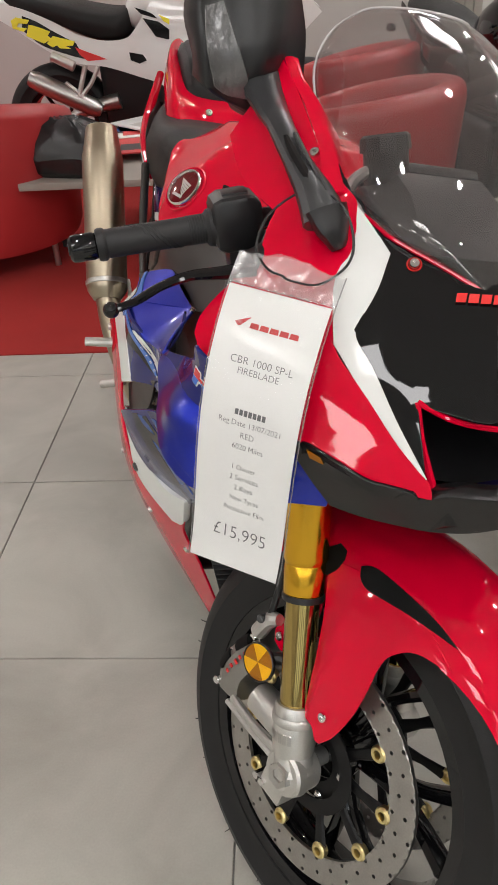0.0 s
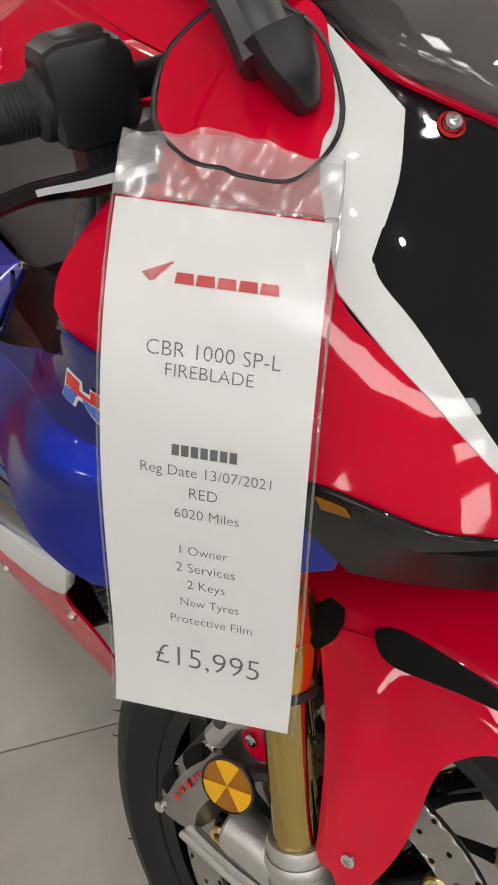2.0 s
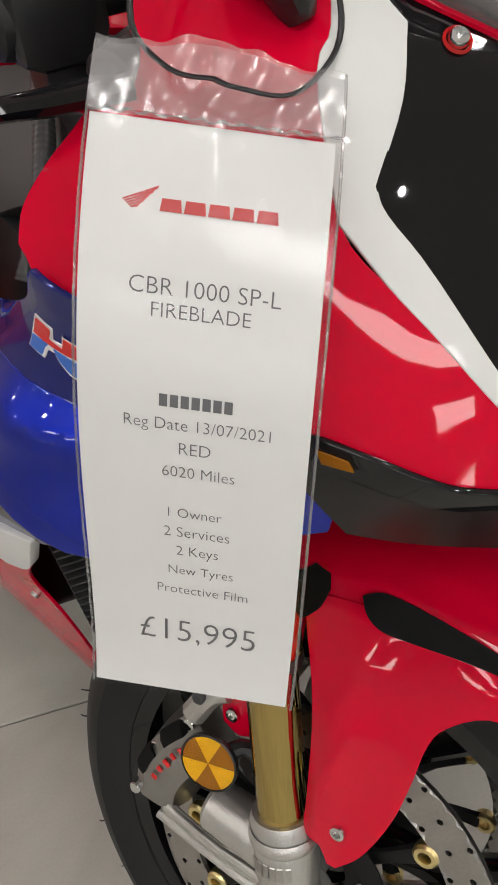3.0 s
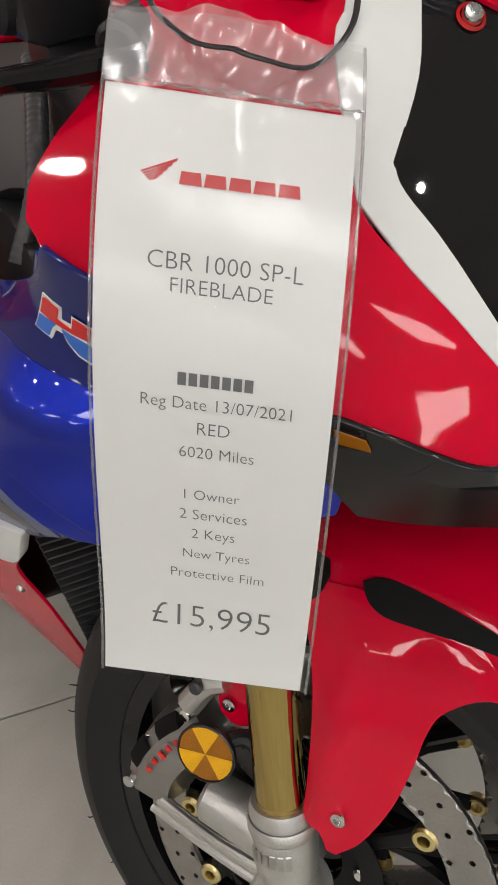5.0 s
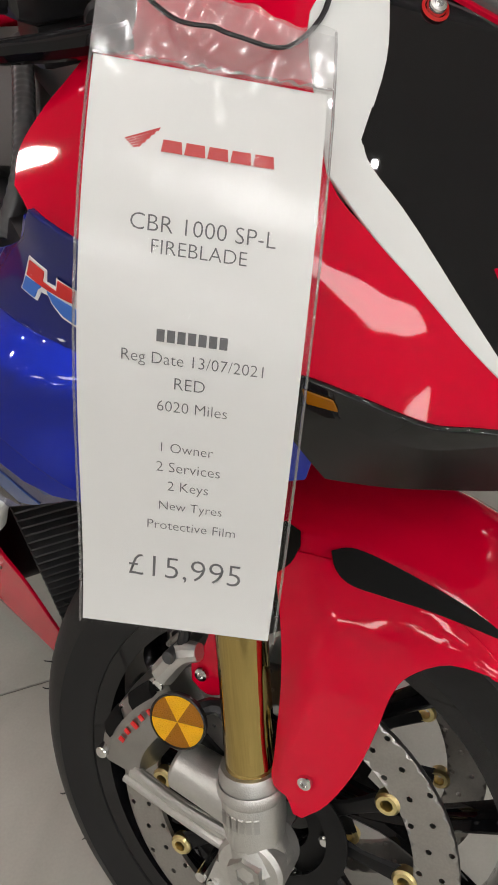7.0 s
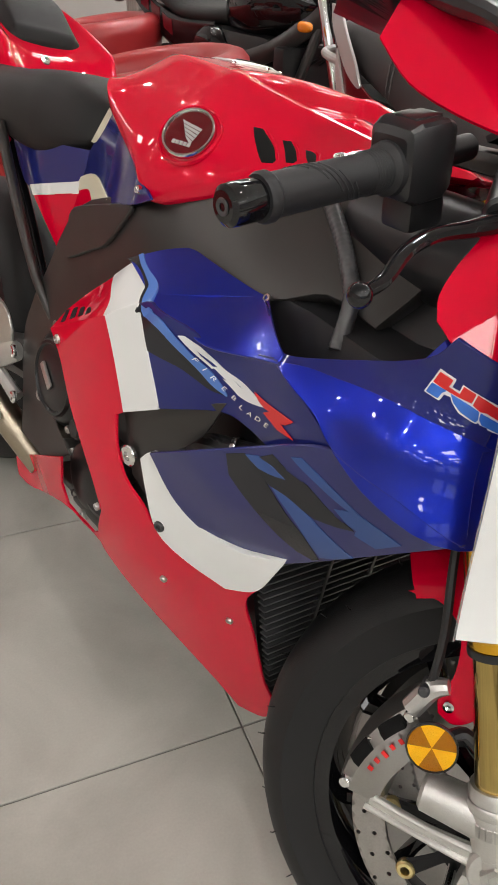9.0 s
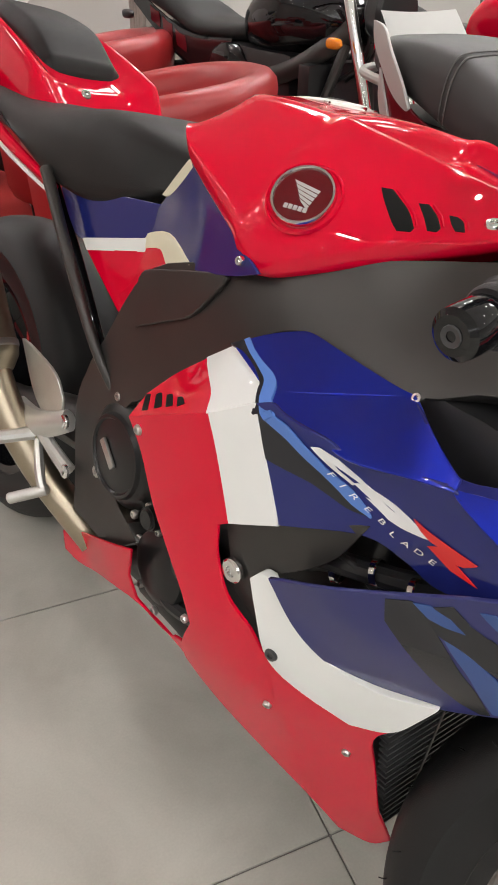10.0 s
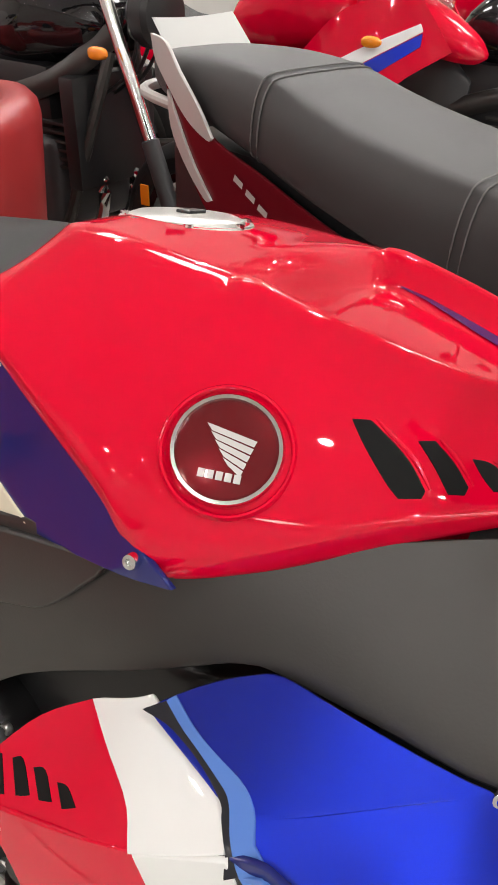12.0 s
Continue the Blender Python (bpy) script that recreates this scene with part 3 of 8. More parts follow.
def fork():
    for s in (-1, 1):
        y = 0.105 * s
        base = AXLE + Vector((-0.0025, y, 0.0))

        def up(d):
            return base + RAKE * d
        leg = part("fork_leg", moved(rod(up(0.07), up(0.26), 0.0215, None, 32), STEER), DARK_GOLD, bike, "polished bronze-gold fork tube")
        outer = lathe([(0.0, 0), (0.0245, 0), (0.0262, 0.003), (0.0262, 0.038), (0.0255, 0.04), (0.0262, 0.042), (0.0285, 0.048), (0.0285, 0.35), (0.0, 0.35)], 40, None, along(up(0.233), up(0.6)))
        part("fork_tube", moved(outer, STEER), GOLD, leg, "gold anodised outer fork tube")
        seal = lathe([(0.0, 0), (0.0265, 0), (0.027, 0.004), (0.0265, 0.008), (0, 0.008)], 32, None, along(up(0.226), up(0.6)))
        part("dust_seal", moved(seal, STEER), PLASTIC, leg)
        foot = lathe([(0, -0.03), (0.02, -0.03), (0.024, -0.02), (0.0255, 0.02), (0.028, 0.036), (0.0285, 0.066), (0.0272, 0.072), (0.0278, 0.084), (0.0255, 0.09), (0.0, 0.09)], 32, None, along(up(0.0), up(0.5)))
        tube([up(0.02), AXLE + Vector((0.004, y, 0))], [0.026, 0.029], 14, 3, foot)
        lathe([(0.0, -0.022), (0.028, -0.022), (0.031, -0.018), (0.031, 0.018), (0.028, 0.022), (0.0, 0.022)], 28, foot, hub(y))
        box(AXLE.x - 0.03, y - 0.016, AXLE.z - 0.055, AXLE.x + 0.012, y + 0.016, AXLE.z - 0.02, 0.004, foot)
        bottom = part("fork_foot", moved(foot, STEER), ALLOY, leg, "silver cast fork bottom")
        nut = lathe([(0.0, 0.023), (0.009, 0.023), (0.0095, 0.028), (0.017, 0.03), (0.018, 0.024), (0.018, 0.018)], 6, None, hub(y) if s < 0 else hub(y) @ pose(0, 0, 0, 180))
        part("axle_nut", moved(nut, STEER), STEEL, bottom)
        # raised plate where the maker's lettering stands
        face = along(up(0.05), up(0.5))
        face = Matrix.Translation(face.translation) @ Matrix.Rotation(radians(-24), 4, "Y")
        for k in range(6):
            bm = lathe([(0.0286, -0.007), (0.0295, -0.006), (0.0295, 0.006), (0.0286, 0.007)], 3, None, face, False, -128 + 13 * k if s < 0 else 60 + 13 * k, 9)
            part("raised_mark", moved(bm, STEER), STEEL, bottom, "raised lettering bar")
        collar = lathe([(0.0285, 0.0), (0.0302, 0.003), (0.0302, 0.009), (0.0285, 0.012)], 32, None, along(up(0.064), up(0.5)))
        part("collar", moved(collar, STEER), ALLOY, bottom)
        for k in range(2):
            at = AXLE + Vector((-0.035 + 0.012 * k, y, -0.045))
            part("pinch_bolt", moved(rod(at + Vector((0, -0.02, 0)), at + Vector((0, 0.02, 0)), 0.005, None, 10), STEER), CHROME, bottom)


def caliper(s):
    """Radial four-piston caliper behind the leg, with its casting arms."""
    y = 0.068 * s
    c = AXLE + Vector((0, y, 0))
    ring = []
    for k in range(13):
        a = radians(143 + 44 * k / 12)
        bulge = 0.5 + 0.5 * math.cos((k - 6) / 6 * math.pi * 0.85)
        rr = (0.126, 0.181)
        y0, y1 = -0.033 - 0.012 * bulge, 0.033
        ring.append([c + Vector((r * math.cos(a), yy * -s if s > 0 else yy, r * math.sin(a))) for r, yy in ((rr[0] + 0.006, y0 + 0.004), (rr[0] + 0.02, y0), (rr[1] - 0.016, y0), (rr[1] - 0.004, y0 + 0.007), (rr[1], -0.008), (rr[1], y1 - 0.01), (rr[1] - 0.012, y1), (rr[0], y1), (rr[0], -0.01))])
    body = part("brake_caliper", moved(loft(ring), STEER), CALIPER, bike, "grey four-piston brake caliper with red lettering", 22)
    # Cut-outs are solid black patches: the body stays closed, the inner dark is painted.
    for a0, a1 in ((147, 157), (163, 173)):
        hole = [[c + Vector((r * math.cos(radians(a)), (0.0385 + d) * s, r * math.sin(radians(a)))) for r, d in ((0.165, 0.008), (0.172, 0.0062), (0.1785, 0.0), (0.172, -0.004), (0.165, 0.0))] for a in (a0, a0 + 1.5, (a0 + a1) / 2, a1 - 1.5, a1)]
        part("window", moved(loft(hole), STEER), OPENING_SHADE, body, "solid black patch painting the dark inside of a caliper cut-out")
    arms = bmesh.new()
    leg = AXLE + Vector((-0.012, 0.105 * s, 0))
    for a, r, d in ((188, 0.14, 0.0),):
        q = c + Vector((r * math.cos(radians(a)), 0.028 * s, r * math.sin(radians(a))))
        line = [q, (q + leg + RAKE * (d * 0.5)) / 2 + Vector((0, 0.004 * s, 0)), leg + RAKE * d * 0.45]
        tube(line, [0.009, 0.008, 0.012], 10, 5, arms, 0.6, (0, 1, 0))
        for k in (-1, 1):
            rise = Vector((0.003 * k, 0.005 * s, 0.007 * k))
            part("arm_rib", moved(tube([p + rise * (1 if n < 2 else 1.3) for n, p in enumerate(line)], [0.0042, 0.0036, 0.005], 10, 5), STEER), ALLOY, body)
    part("mount_arm", moved(arms, STEER), ALLOY, body, "cast alloy mounting arms")
    q0 = AXLE + Vector((-0.098, 0.1 * s, 0.03))
    part("mount_tube", moved(rod(q0, leg + RAKE * 0.045, 0.022, 0.024, 20, None, 0.004), STEER), ALLOY, body)
    for a in (145, 163, 184):
        q = c + Vector((0.171 * math.cos(radians(a)), 0.026 * s, 0.171 * math.sin(radians(a))))
        part("bolt", moved(rod(q, q + Vector((0, 0.014 * s, 0)), 0.0065, 0.006, 12, None, 0.001), STEER), CHROME, body)
    # red maker's mark as a row of plain bars following the arc
    if s < 0:
        for k in range(6):
            a = radians(147 + 4.6 * k)
            q = c + Vector((0.155 * math.cos(a), -0.0462, 0.155 * math.sin(a)))
            mark = moved(box(-0.0024, -0.0006, -0.003 if k % 3 else -0.005, 0.0024, 0.0006, 0.003, 0.0004), Matrix.Translation(q) @ Matrix.Rotation(-(a - math.pi / 2), 4, "Y"))
            part("mark", moved(mark, STEER), RED_DECAL, body, "red painted bar")
    top = c + Vector((-0.138, 0.03 * s, 0.115))
    block = tube([top + Vector((-0.004, 0, -0.01)), top + Vector((0.006, 0, 0.02)), top + Vector((0.02, 0, 0.032))], [0.012, 0.011, 0.008], 10, 4)
    part("banjo", moved(block, STEER), ALLOY, body)
    part("banjo_bolt", moved(rod(top + Vector((0.0, -0.016, 0.02)), top + Vector((0.0, 0.016, 0.02)), 0.006, None, 12, None, 0.002), STEER), DARK_GREY, body)
    hose = tube([top + Vector((0.004, 0, 0.024)), top + Vector((-0.006, 0.004, 0.08)), top + Vector((-0.03, 0.01, 0.16)), top + Vector((-0.06, 0.02, 0.28))], 0.005, 8, 6)
    part("brake_hose", moved(hose, STEER), PLASTIC, body, "black rubber brake hose")


def reflector():
    m = STEER @ Matrix.Translation((-0.108, -0.118, 0.388)) @ Matrix.Rotation(radians(90), 4, "X") @ pose(0, 0, 0, -6, 4, 0) @ Matrix.Diagonal((0.85, 0.85, 1, 1))
    cup = lathe([(0, -0.008), (0.026, -0.008), (0.0305, -0.004), (0.031, 0.001), (0.0295, 0.002), (0.0285, 0.0)], 40)
    body = part("reflector", moved(cup, m), PLASTIC, bike, "round amber reflector in a black cup")
    # Bright and dim wedges alternate: the prisms' returned light is put into the colours.
    for k in range(6):
        wedge = lathe([(0.0, 0.0012), (0.0285, 0.0005 + 0.0007 * (k % 2))], 8, None, None, False, 60 * k + 20, 60)
        part("lens", moved(wedge, m), AMBER if k % 2 else AMBER_DARK, body, "amber prism segment", 0)
    part("stay", moved(tube([(-0.10, -0.11, 0.40), (-0.085, -0.1, 0.41), (-0.06, -0.1, 0.4)], 0.007, 8, 4), STEER), PLASTIC, body)


def guard_bulge(r):
    return float(np.interp(r, [0.07, 0.12, 0.2, 0.25, 0.28, 0.302, 0.322, 0.336, 0.343], [0.111, 0.109, 0.102, 0.094, 0.086, 0.076, 0.056, 0.03, 0.0]))


class GuardSkin:
    """The mudguard's flank: along and above the axle, out by the guard's bulge, turned with the fork."""

    def __init__(self, side, inset=0.0, fold=0.013):
        self.side, self.inset, self.fold = side, inset, fold

    def place(self, u, v):
        r, a = math.hypot(u, v), math.degrees(math.atan2(v, -self.side * u))
        ridge = self.fold * math.exp(-abs((a - 99) / 6.5) ** 1.5) * min(max((0.3 - r) / 0.11, 0), 1) * min(max((r - 0.06) / 0.08, 0), 1)
        y = (guard_bulge(r) - self.inset + ridge) * (1 - 0.28 * max(0, (46 - math.degrees(math.atan2(v, -self.side * u))) / 40))
        return STEER @ (AXLE + Vector((0.006 - self.side * u, self.side * y, v)))

    def normal(self, u, v):
        e = 0.003
        return (self.place(u + e, v) - self.place(u - e, v)).cross(self.place(u, v + e) - self.place(u, v - e)).normalized()


def round_axle(pts, side):
    return [(r * math.cos(radians(a)) * -side, r * math.sin(radians(a))) for a, r in pts]


def fender():
    """Red front mudguard: an arch over the tyre with a skirt down each side in front of the fork leg."""
    angles = list(range(8, 136, 4))
    rings = []
    for a in angles:
        low = float(np.interp(a, [8, 40, 58, 66, 72, 112, 120, 134], [0.305, 0.3, 0.292, 0.284, 0.275, 0.272, 0.275, 0.285]))
        taper = 1 - 0.28 * max(0, (46 - a) / 40)
        row = []
        for side in (1, -1):
            radii = [low + (0.343 - low) * (k / 18) ** 0.8 for k in range(19)]
            for r in radii if side == 1 else radii[::-1][1:]:
                row.append(AXLE + Vector((r * math.cos(radians(a)) + 0.006, side * guard_bulge(r) * taper, r * math.sin(radians(a)))))
        rings.append(row)
    bm = loft(rings, False, None, False)
    bmesh.ops.solidify(bm, geom=bm.faces[:], thickness=0.003)
    guard = part("front_fender", moved(bm, STEER), RED, bike, "glossy red front mudguard", 50)
    for s in (-1, 1):
        skin = GuardSkin(s)
        skirt = [(110, 0.27), (106, 0.2), (104, 0.13), (104, 0.094), (95, 0.084), (86, 0.07), (80.5, 0.072), (76, 0.1), (77.5, 0.145), (80.5, 0.185), (82.5, 0.215), (82, 0.237), (78, 0.263), (70, 0.283), (80, 0.289), (95, 0.289), (112, 0.285)]
        panel("skirt", round_axle(skirt, s), skin, RED, guard, "red mudguard skirt", 0.0016, 0.004, 0.012, 0.0009, 50)
        # Slot and fork gap are raised black panels; their inner shade is painted.
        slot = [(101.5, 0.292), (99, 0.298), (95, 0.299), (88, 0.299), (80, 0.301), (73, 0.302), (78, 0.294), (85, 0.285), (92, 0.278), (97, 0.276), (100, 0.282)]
        panel("air_slot", round_axle(slot, s), skin, OPENING_SHADE, guard, "flat black panel painting the shade of an air slot", 0.0028, 0.001, 0.01, 0.0004)
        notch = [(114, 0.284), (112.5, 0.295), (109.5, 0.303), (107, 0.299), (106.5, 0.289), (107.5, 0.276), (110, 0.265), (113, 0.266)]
        panel("fork_notch", round_axle(notch, s), skin, OPENING_SHADE, guard, "black panel painting the shaded gap behind the fork leg", 0.0032, 0.001, 0.008, 0.0004, 30)
        rear_skirt = [(111, 0.285), (112, 0.24), (114, 0.195), (121, 0.165), (127, 0.152), (134, 0.152), (137.5, 0.166), (135, 0.182), (129, 0.196), (125, 0.225), (124.5, 0.25), (128, 0.275), (134, 0.289), (122, 0.289)]
        panel("rear_skirt", round_axle(rear_skirt, s), GuardSkin(s, 0.012, 0.0), RED, guard, "red mudguard skirt behind the fork", 0.0, 0.005, 0.012, 0.001, 50)
        for at in (Vector((0.008, s * 0.113, 0.407)), Vector((-0.11, s * 0.0935, 0.425))):
            head = lathe([(0.0, 0.001), (0.0028, 0.001), (0.0032, 0.004), (0.0058, 0.0035), (0.0068, 0.001), (0.0068, 0)], 16, None, Matrix.Translation(at) @ (YZ if s < 0 else YZ @ pose(0, 0, 0, 180)))
            part("screw", moved(head, STEER), CHROME, guard, "bright steel screw")


front_wheel()
fork()
caliper(-1)
caliper(1)
reflector()
fender()

class Draped:
    """Lays flat outlines (along the bike, up) on the near side of finished parts."""

    def __init__(self, *parts):
        from mathutils.bvhtree import BVHTree
        bm = bmesh.new()
        for ob in parts:
            bm.from_mesh(ob.data)
        self.tree = BVHTree.FromBMesh(bm)
        bm.free()

    def place(self, u, v, lift=0.0):
        hit = self.tree.ray_cast(Vector((u, -0.6, v)), Vector((0, 1, 0)))
        if hit[0] is None:
            hit = self.tree.find_nearest(Vector((u, -0.2, v)))
        return hit[0] + hit[1] * lift

    def normal(self, u, v):
        a = self.place(u + 0.004, v) - self.place(u - 0.004, v)
        b = self.place(u, v + 0.004) - self.place(u, v - 0.004)
        n = a.cross(b)
        return n.normalized() if n.length > 1e-9 else Vector((0, -1, 0))


# side skins
SIDE = Sheet([(-.635, -.286, .638), (-.502, -.292, .705), (-.451, -.286, .735), (-.612, -.286, .633), (-.476, -.278, .596), (-.407, -.272, .636), (-.515, -.247, .407), (-.404, -.221, .401), (-.327, -.17, .378), (-.391, -.253, .492), (-.963, -.154, .23), (-.40, -.12, .21), (-.30, -.085, .215), (-.381, -.277, .729)])
FACET = Sheet([(-.635, -.286, .638), (-.502, -.292, .705), (-.451, -.286, .735), (-.576, -.241, .724), (-.534, -.242, .755), (-.478, -.219, .787)])
NAVY_SKIN = Sheet([(-.381, -.277, .729), (-.407, -.272, .636), (-.451, -.284, .735), (-.335, -.249, .669), (-.346, -.252, .713), (-.273, -.25, .702), (-.172, -.262, .718), (-.113, -.25, .811), (-.261, -.256, .749)])
TOP_SKIN = Sheet([(-.478, -.219, .787), (-.352, -.203, .778), (-.451, -.282, .737), (-.381, -.274, .731), (-.261, -.254, .751), (-.113, -.25, .811), (-.102, -.255, .84)])
STEP_SKIN = Sheet([(-.451, -.282, .736), (-.381, -.277, .731), (-.261, -.256, .749), (-.352, -.203, .778), (-.40, -.222, .768), (-.2, -.235, .775), (-.234, -.243, .70)])
FLANK = Sheet([(-.12, -.243, .808), (-.104, -.25, .84), (-.261, -.256, .749), (-.172, -.27, .718), (-.057, -.228, .691), (-.30, -.225, .77), (-.2, -.232, .792), (-.12, -.26, .745), (-.08, -.215, .775), (-.035, -.165, .70), (-.012, -.106, .704)], -70, lambda u, v: 0.006 * math.exp(-((v - 0.75) / 0.017) ** 2) * min(max((u + 0.3) / 0.1, 0), 1))
WING = Sheet([(-.406, -.283, .585), (-.391, -.255, .492), (-.172, -.265, .716), (-.283, -.172, .475), (-.057, -.228, .689), (-.30, -.275, .61), (-.273, -.285, .665), (-.377, -.197, .427), (-.321, -.16, .424)])
TAIL_SKIN = Sheet([(-.564, -.229, .826), (-.732, -.185, .882), (-.77, -.19, .70), (-.96, -.173, .737), (-.89, -.165, .736), (-.812, -.169, .819)])
FRAME_SKIN = Sheet([(-.543, -.215, .80), (-.352, -.195, .778), (-.77, -.20, .68), (-.84, -.19, .436), (-.92, -.192, .481), (-.30, -.18, .80), (-.60, -.21, .65), (-.45, -.172, .856), (-.39, -.136, .882), (-.33, -.12, .9), (-.25, -.11, .9)])
COWL = Sheet([(-.064, -.054, .954), (-.081, -.074, .959), (.033, -.064, .855), (.083, -.05, .79), (-.105, -.115, .955), (-.134, -.114, .992), (-.14, -.243, .856), (-.071, -.125, .935), (-.03, -.10, .895), (-.021, -.023, .934), (-.192, -.117, 1.022), (.0, -.15, .79), (-.102, -.25, .81)], -50)
BELLY = Sheet([(-.515, -.247, .407), (-.963, -.16, .23), (-.406, -.125, .209), (-.7, -.19, .26), (-.55, -.24, .42), (-.9, -.17, .28)])

panel("red_fairing", [(-0.634, 0.638), (-0.557, 0.677), (-0.5, 0.706), (-0.485, 0.673), (-0.46, 0.609), (-0.475, 0.598), (-0.47, 0.563), (-0.45, 0.528), (-0.418, 0.509), (-0.403, 0.491), (-0.393, 0.485), (-0.36, 0.462), (-0.316, 0.446), (-0.286, 0.462), (-0.269, 0.48), (-0.295, 0.436), (-0.299, 0.374), (-0.299, 0.279), (-0.295, 0.257), (-0.286, 0.218), (-0.311, 0.179), (-0.353, 0.164), (-0.393, 0.211), (-0.458, 0.279), (-0.536, 0.357), (-0.536, 0.383), (-0.506, 0.444), (-0.519, 0.48), (-0.543, 0.514), (-0.58, 0.56), (-0.607, 0.609)], SIDE, RED, bike, "red lower fairing side")
panel("fairing_facet", [(-0.634, 0.639), (-0.637, 0.661), (-0.614, 0.692), (-0.577, 0.724), (-0.523, 0.718), (-0.504, 0.706), (-0.563, 0.674)], FACET, RED, bike, "red upper fairing facet")
panel("stripe_facet", [(-0.577, 0.724), (-0.547, 0.745), (-0.534, 0.755), (-0.469, 0.747), (-0.462, 0.745), (-0.454, 0.737), (-0.503, 0.705), (-0.523, 0.718)], FACET, WHITE, bike, "white stripe on the upper facet", 0.0012)
panel("belly_pan", [(-0.958, 0.255), (-0.826, 0.336), (-0.669, 0.426), (-0.687, 0.369), (-0.671, 0.341), (-0.6, 0.344), (-0.548, 0.372), (-0.543, 0.352), (-0.696, 0.328), (-0.894, 0.224), (-0.964, 0.211)], BELLY, RED, bike, "red belly pan arm")
panel("white_stripe", [(-0.5, 0.706), (-0.451, 0.737), (-0.43, 0.695), (-0.405, 0.639), (-0.46, 0.609), (-0.485, 0.673)], SIDE, WHITE, bike, "white fairing stripe", 0.0012)
panel("winglet", [(-0.389, 0.596), (-0.275, 0.663), (-0.172, 0.716), (-0.115, 0.701), (-0.056, 0.691), (-0.146, 0.613), (-0.249, 0.528), (-0.292, 0.508), (-0.315, 0.509), (-0.339, 0.528), (-0.366, 0.559)], WING, BLUE_GREY, bike, "blue-grey duct cover", 0.001)
panel("winglet_edge", [(-0.423, 0.568), (-0.413, 0.58), (-0.403, 0.582), (-0.376, 0.552), (-0.339, 0.528), (-0.305, 0.52), (-0.28, 0.522), (-0.238, 0.54), (-0.252, 0.512), (-0.269, 0.48), (-0.286, 0.462), (-0.316, 0.446), (-0.36, 0.462), (-0.393, 0.485), (-0.41, 0.532)], SIDE, WHITE, bike, "white duct leading edge", 0.0015, 0.012)
panel("blue_cover", [(-0.525, 0.76), (-0.521, 0.765), (-0.503, 0.777), (-0.486, 0.785), (-0.47, 0.789), (-0.435, 0.786), (-0.377, 0.779), (-0.354, 0.778), (-0.387, 0.768), (-0.412, 0.76), (-0.44, 0.751), (-0.461, 0.744), (-0.469, 0.749)], TOP_SKIN, BLUE, bike, "blue upper fairing")
panel("blue_step", [(-0.463, 0.745), (-0.441, 0.751), (-0.389, 0.767), (-0.354, 0.778), (-0.356, 0.778), (-0.325, 0.77), (-0.286, 0.762), (-0.268, 0.758), (-0.267, 0.751), (-0.273, 0.748), (-0.343, 0.732), (-0.381, 0.734), (-0.427, 0.735)], STEP_SKIN, BLUE, bike, "blue fairing side", 0.001)
panel("navy_side", [(-0.452, 0.736), (-0.433, 0.745), (-0.418, 0.742), (-0.378, 0.74), (-0.348, 0.732), (-0.274, 0.751), (-0.266, 0.751), (-0.23, 0.736), (-0.175, 0.714), (-0.247, 0.673), (-0.289, 0.671), (-0.335, 0.668), (-0.406, 0.639), (-0.43, 0.695)], NAVY_SKIN, NAVY, bike, "navy fairing side")
FOLD_SKIN = Sheet([(-.519, -.248, .765), (-.501, -.255, .76), (-.473, -.263, .753), (-.463, -.267, .749), (-.443, -.284, .732), (-.435, -.284, .729), (-.492, -.253, .761), (-.464, -.258, .756), (-.451, -.264, .751), (-.444, -.274, .743), (-.432, -.284, .738), (-.462, -.273, .745), (-.455, -.284, .737)])
STRIPE_LEFT = [(-0.519, 0.765), (-0.501, 0.76), (-0.473, 0.753), (-0.463, 0.749), (-0.454, 0.741), (-0.443, 0.732), (-0.435, 0.729), (-0.407, 0.724), (-0.382, 0.712), (-0.368, 0.702), (-0.35, 0.69), (-0.331, 0.686)]
STRIPE_RIGHT = [(-0.516, 0.768), (-0.492, 0.761), (-0.464, 0.756), (-0.451, 0.751), (-0.443, 0.743), (-0.432, 0.74), (-0.426, 0.737), (-0.408, 0.735), (-0.384, 0.723), (-0.37, 0.712), (-0.352, 0.702), (-0.333, 0.689)]
panel("light_stripe", STRIPE_LEFT[:7] + STRIPE_RIGHT[:7][::-1], FOLD_SKIN, SKY, bike, "light blue stripe", 0.0024, 0.004, 0.006, 0.0004, 25)
panel("light_stripe", STRIPE_LEFT[5:] + STRIPE_RIGHT[5:][::-1], NAVY_SKIN, SKY, bike, "light blue stripe", 0.0021, 0.002, 0.012, 0.0004, 25)
panel("dark_line", [(-0.529, 0.758), (-0.508, 0.7585), (-0.483, 0.7535), (-0.467, 0.748), (-0.462, 0.744), (-0.453, 0.737), (-0.449, 0.729)] + STRIPE_LEFT[:6][::-1], FOLD_SKIN, FILM_BLACK, bike, "thin black line beside the stripe", 0.002, 0.004, 0.006, 0.0003, 25)
panel("dark_wedge", [(-0.4485, 0.729)] + STRIPE_LEFT[5:] + [(-0.352, 0.684), (-0.372, 0.69), (-0.39, 0.6945), (-0.431, 0.6945)], NAVY_SKIN, FILM_BLACK, bike, "black graphic below the stripe", 0.0006, 0.001, 0.012, 0.0003, 25)
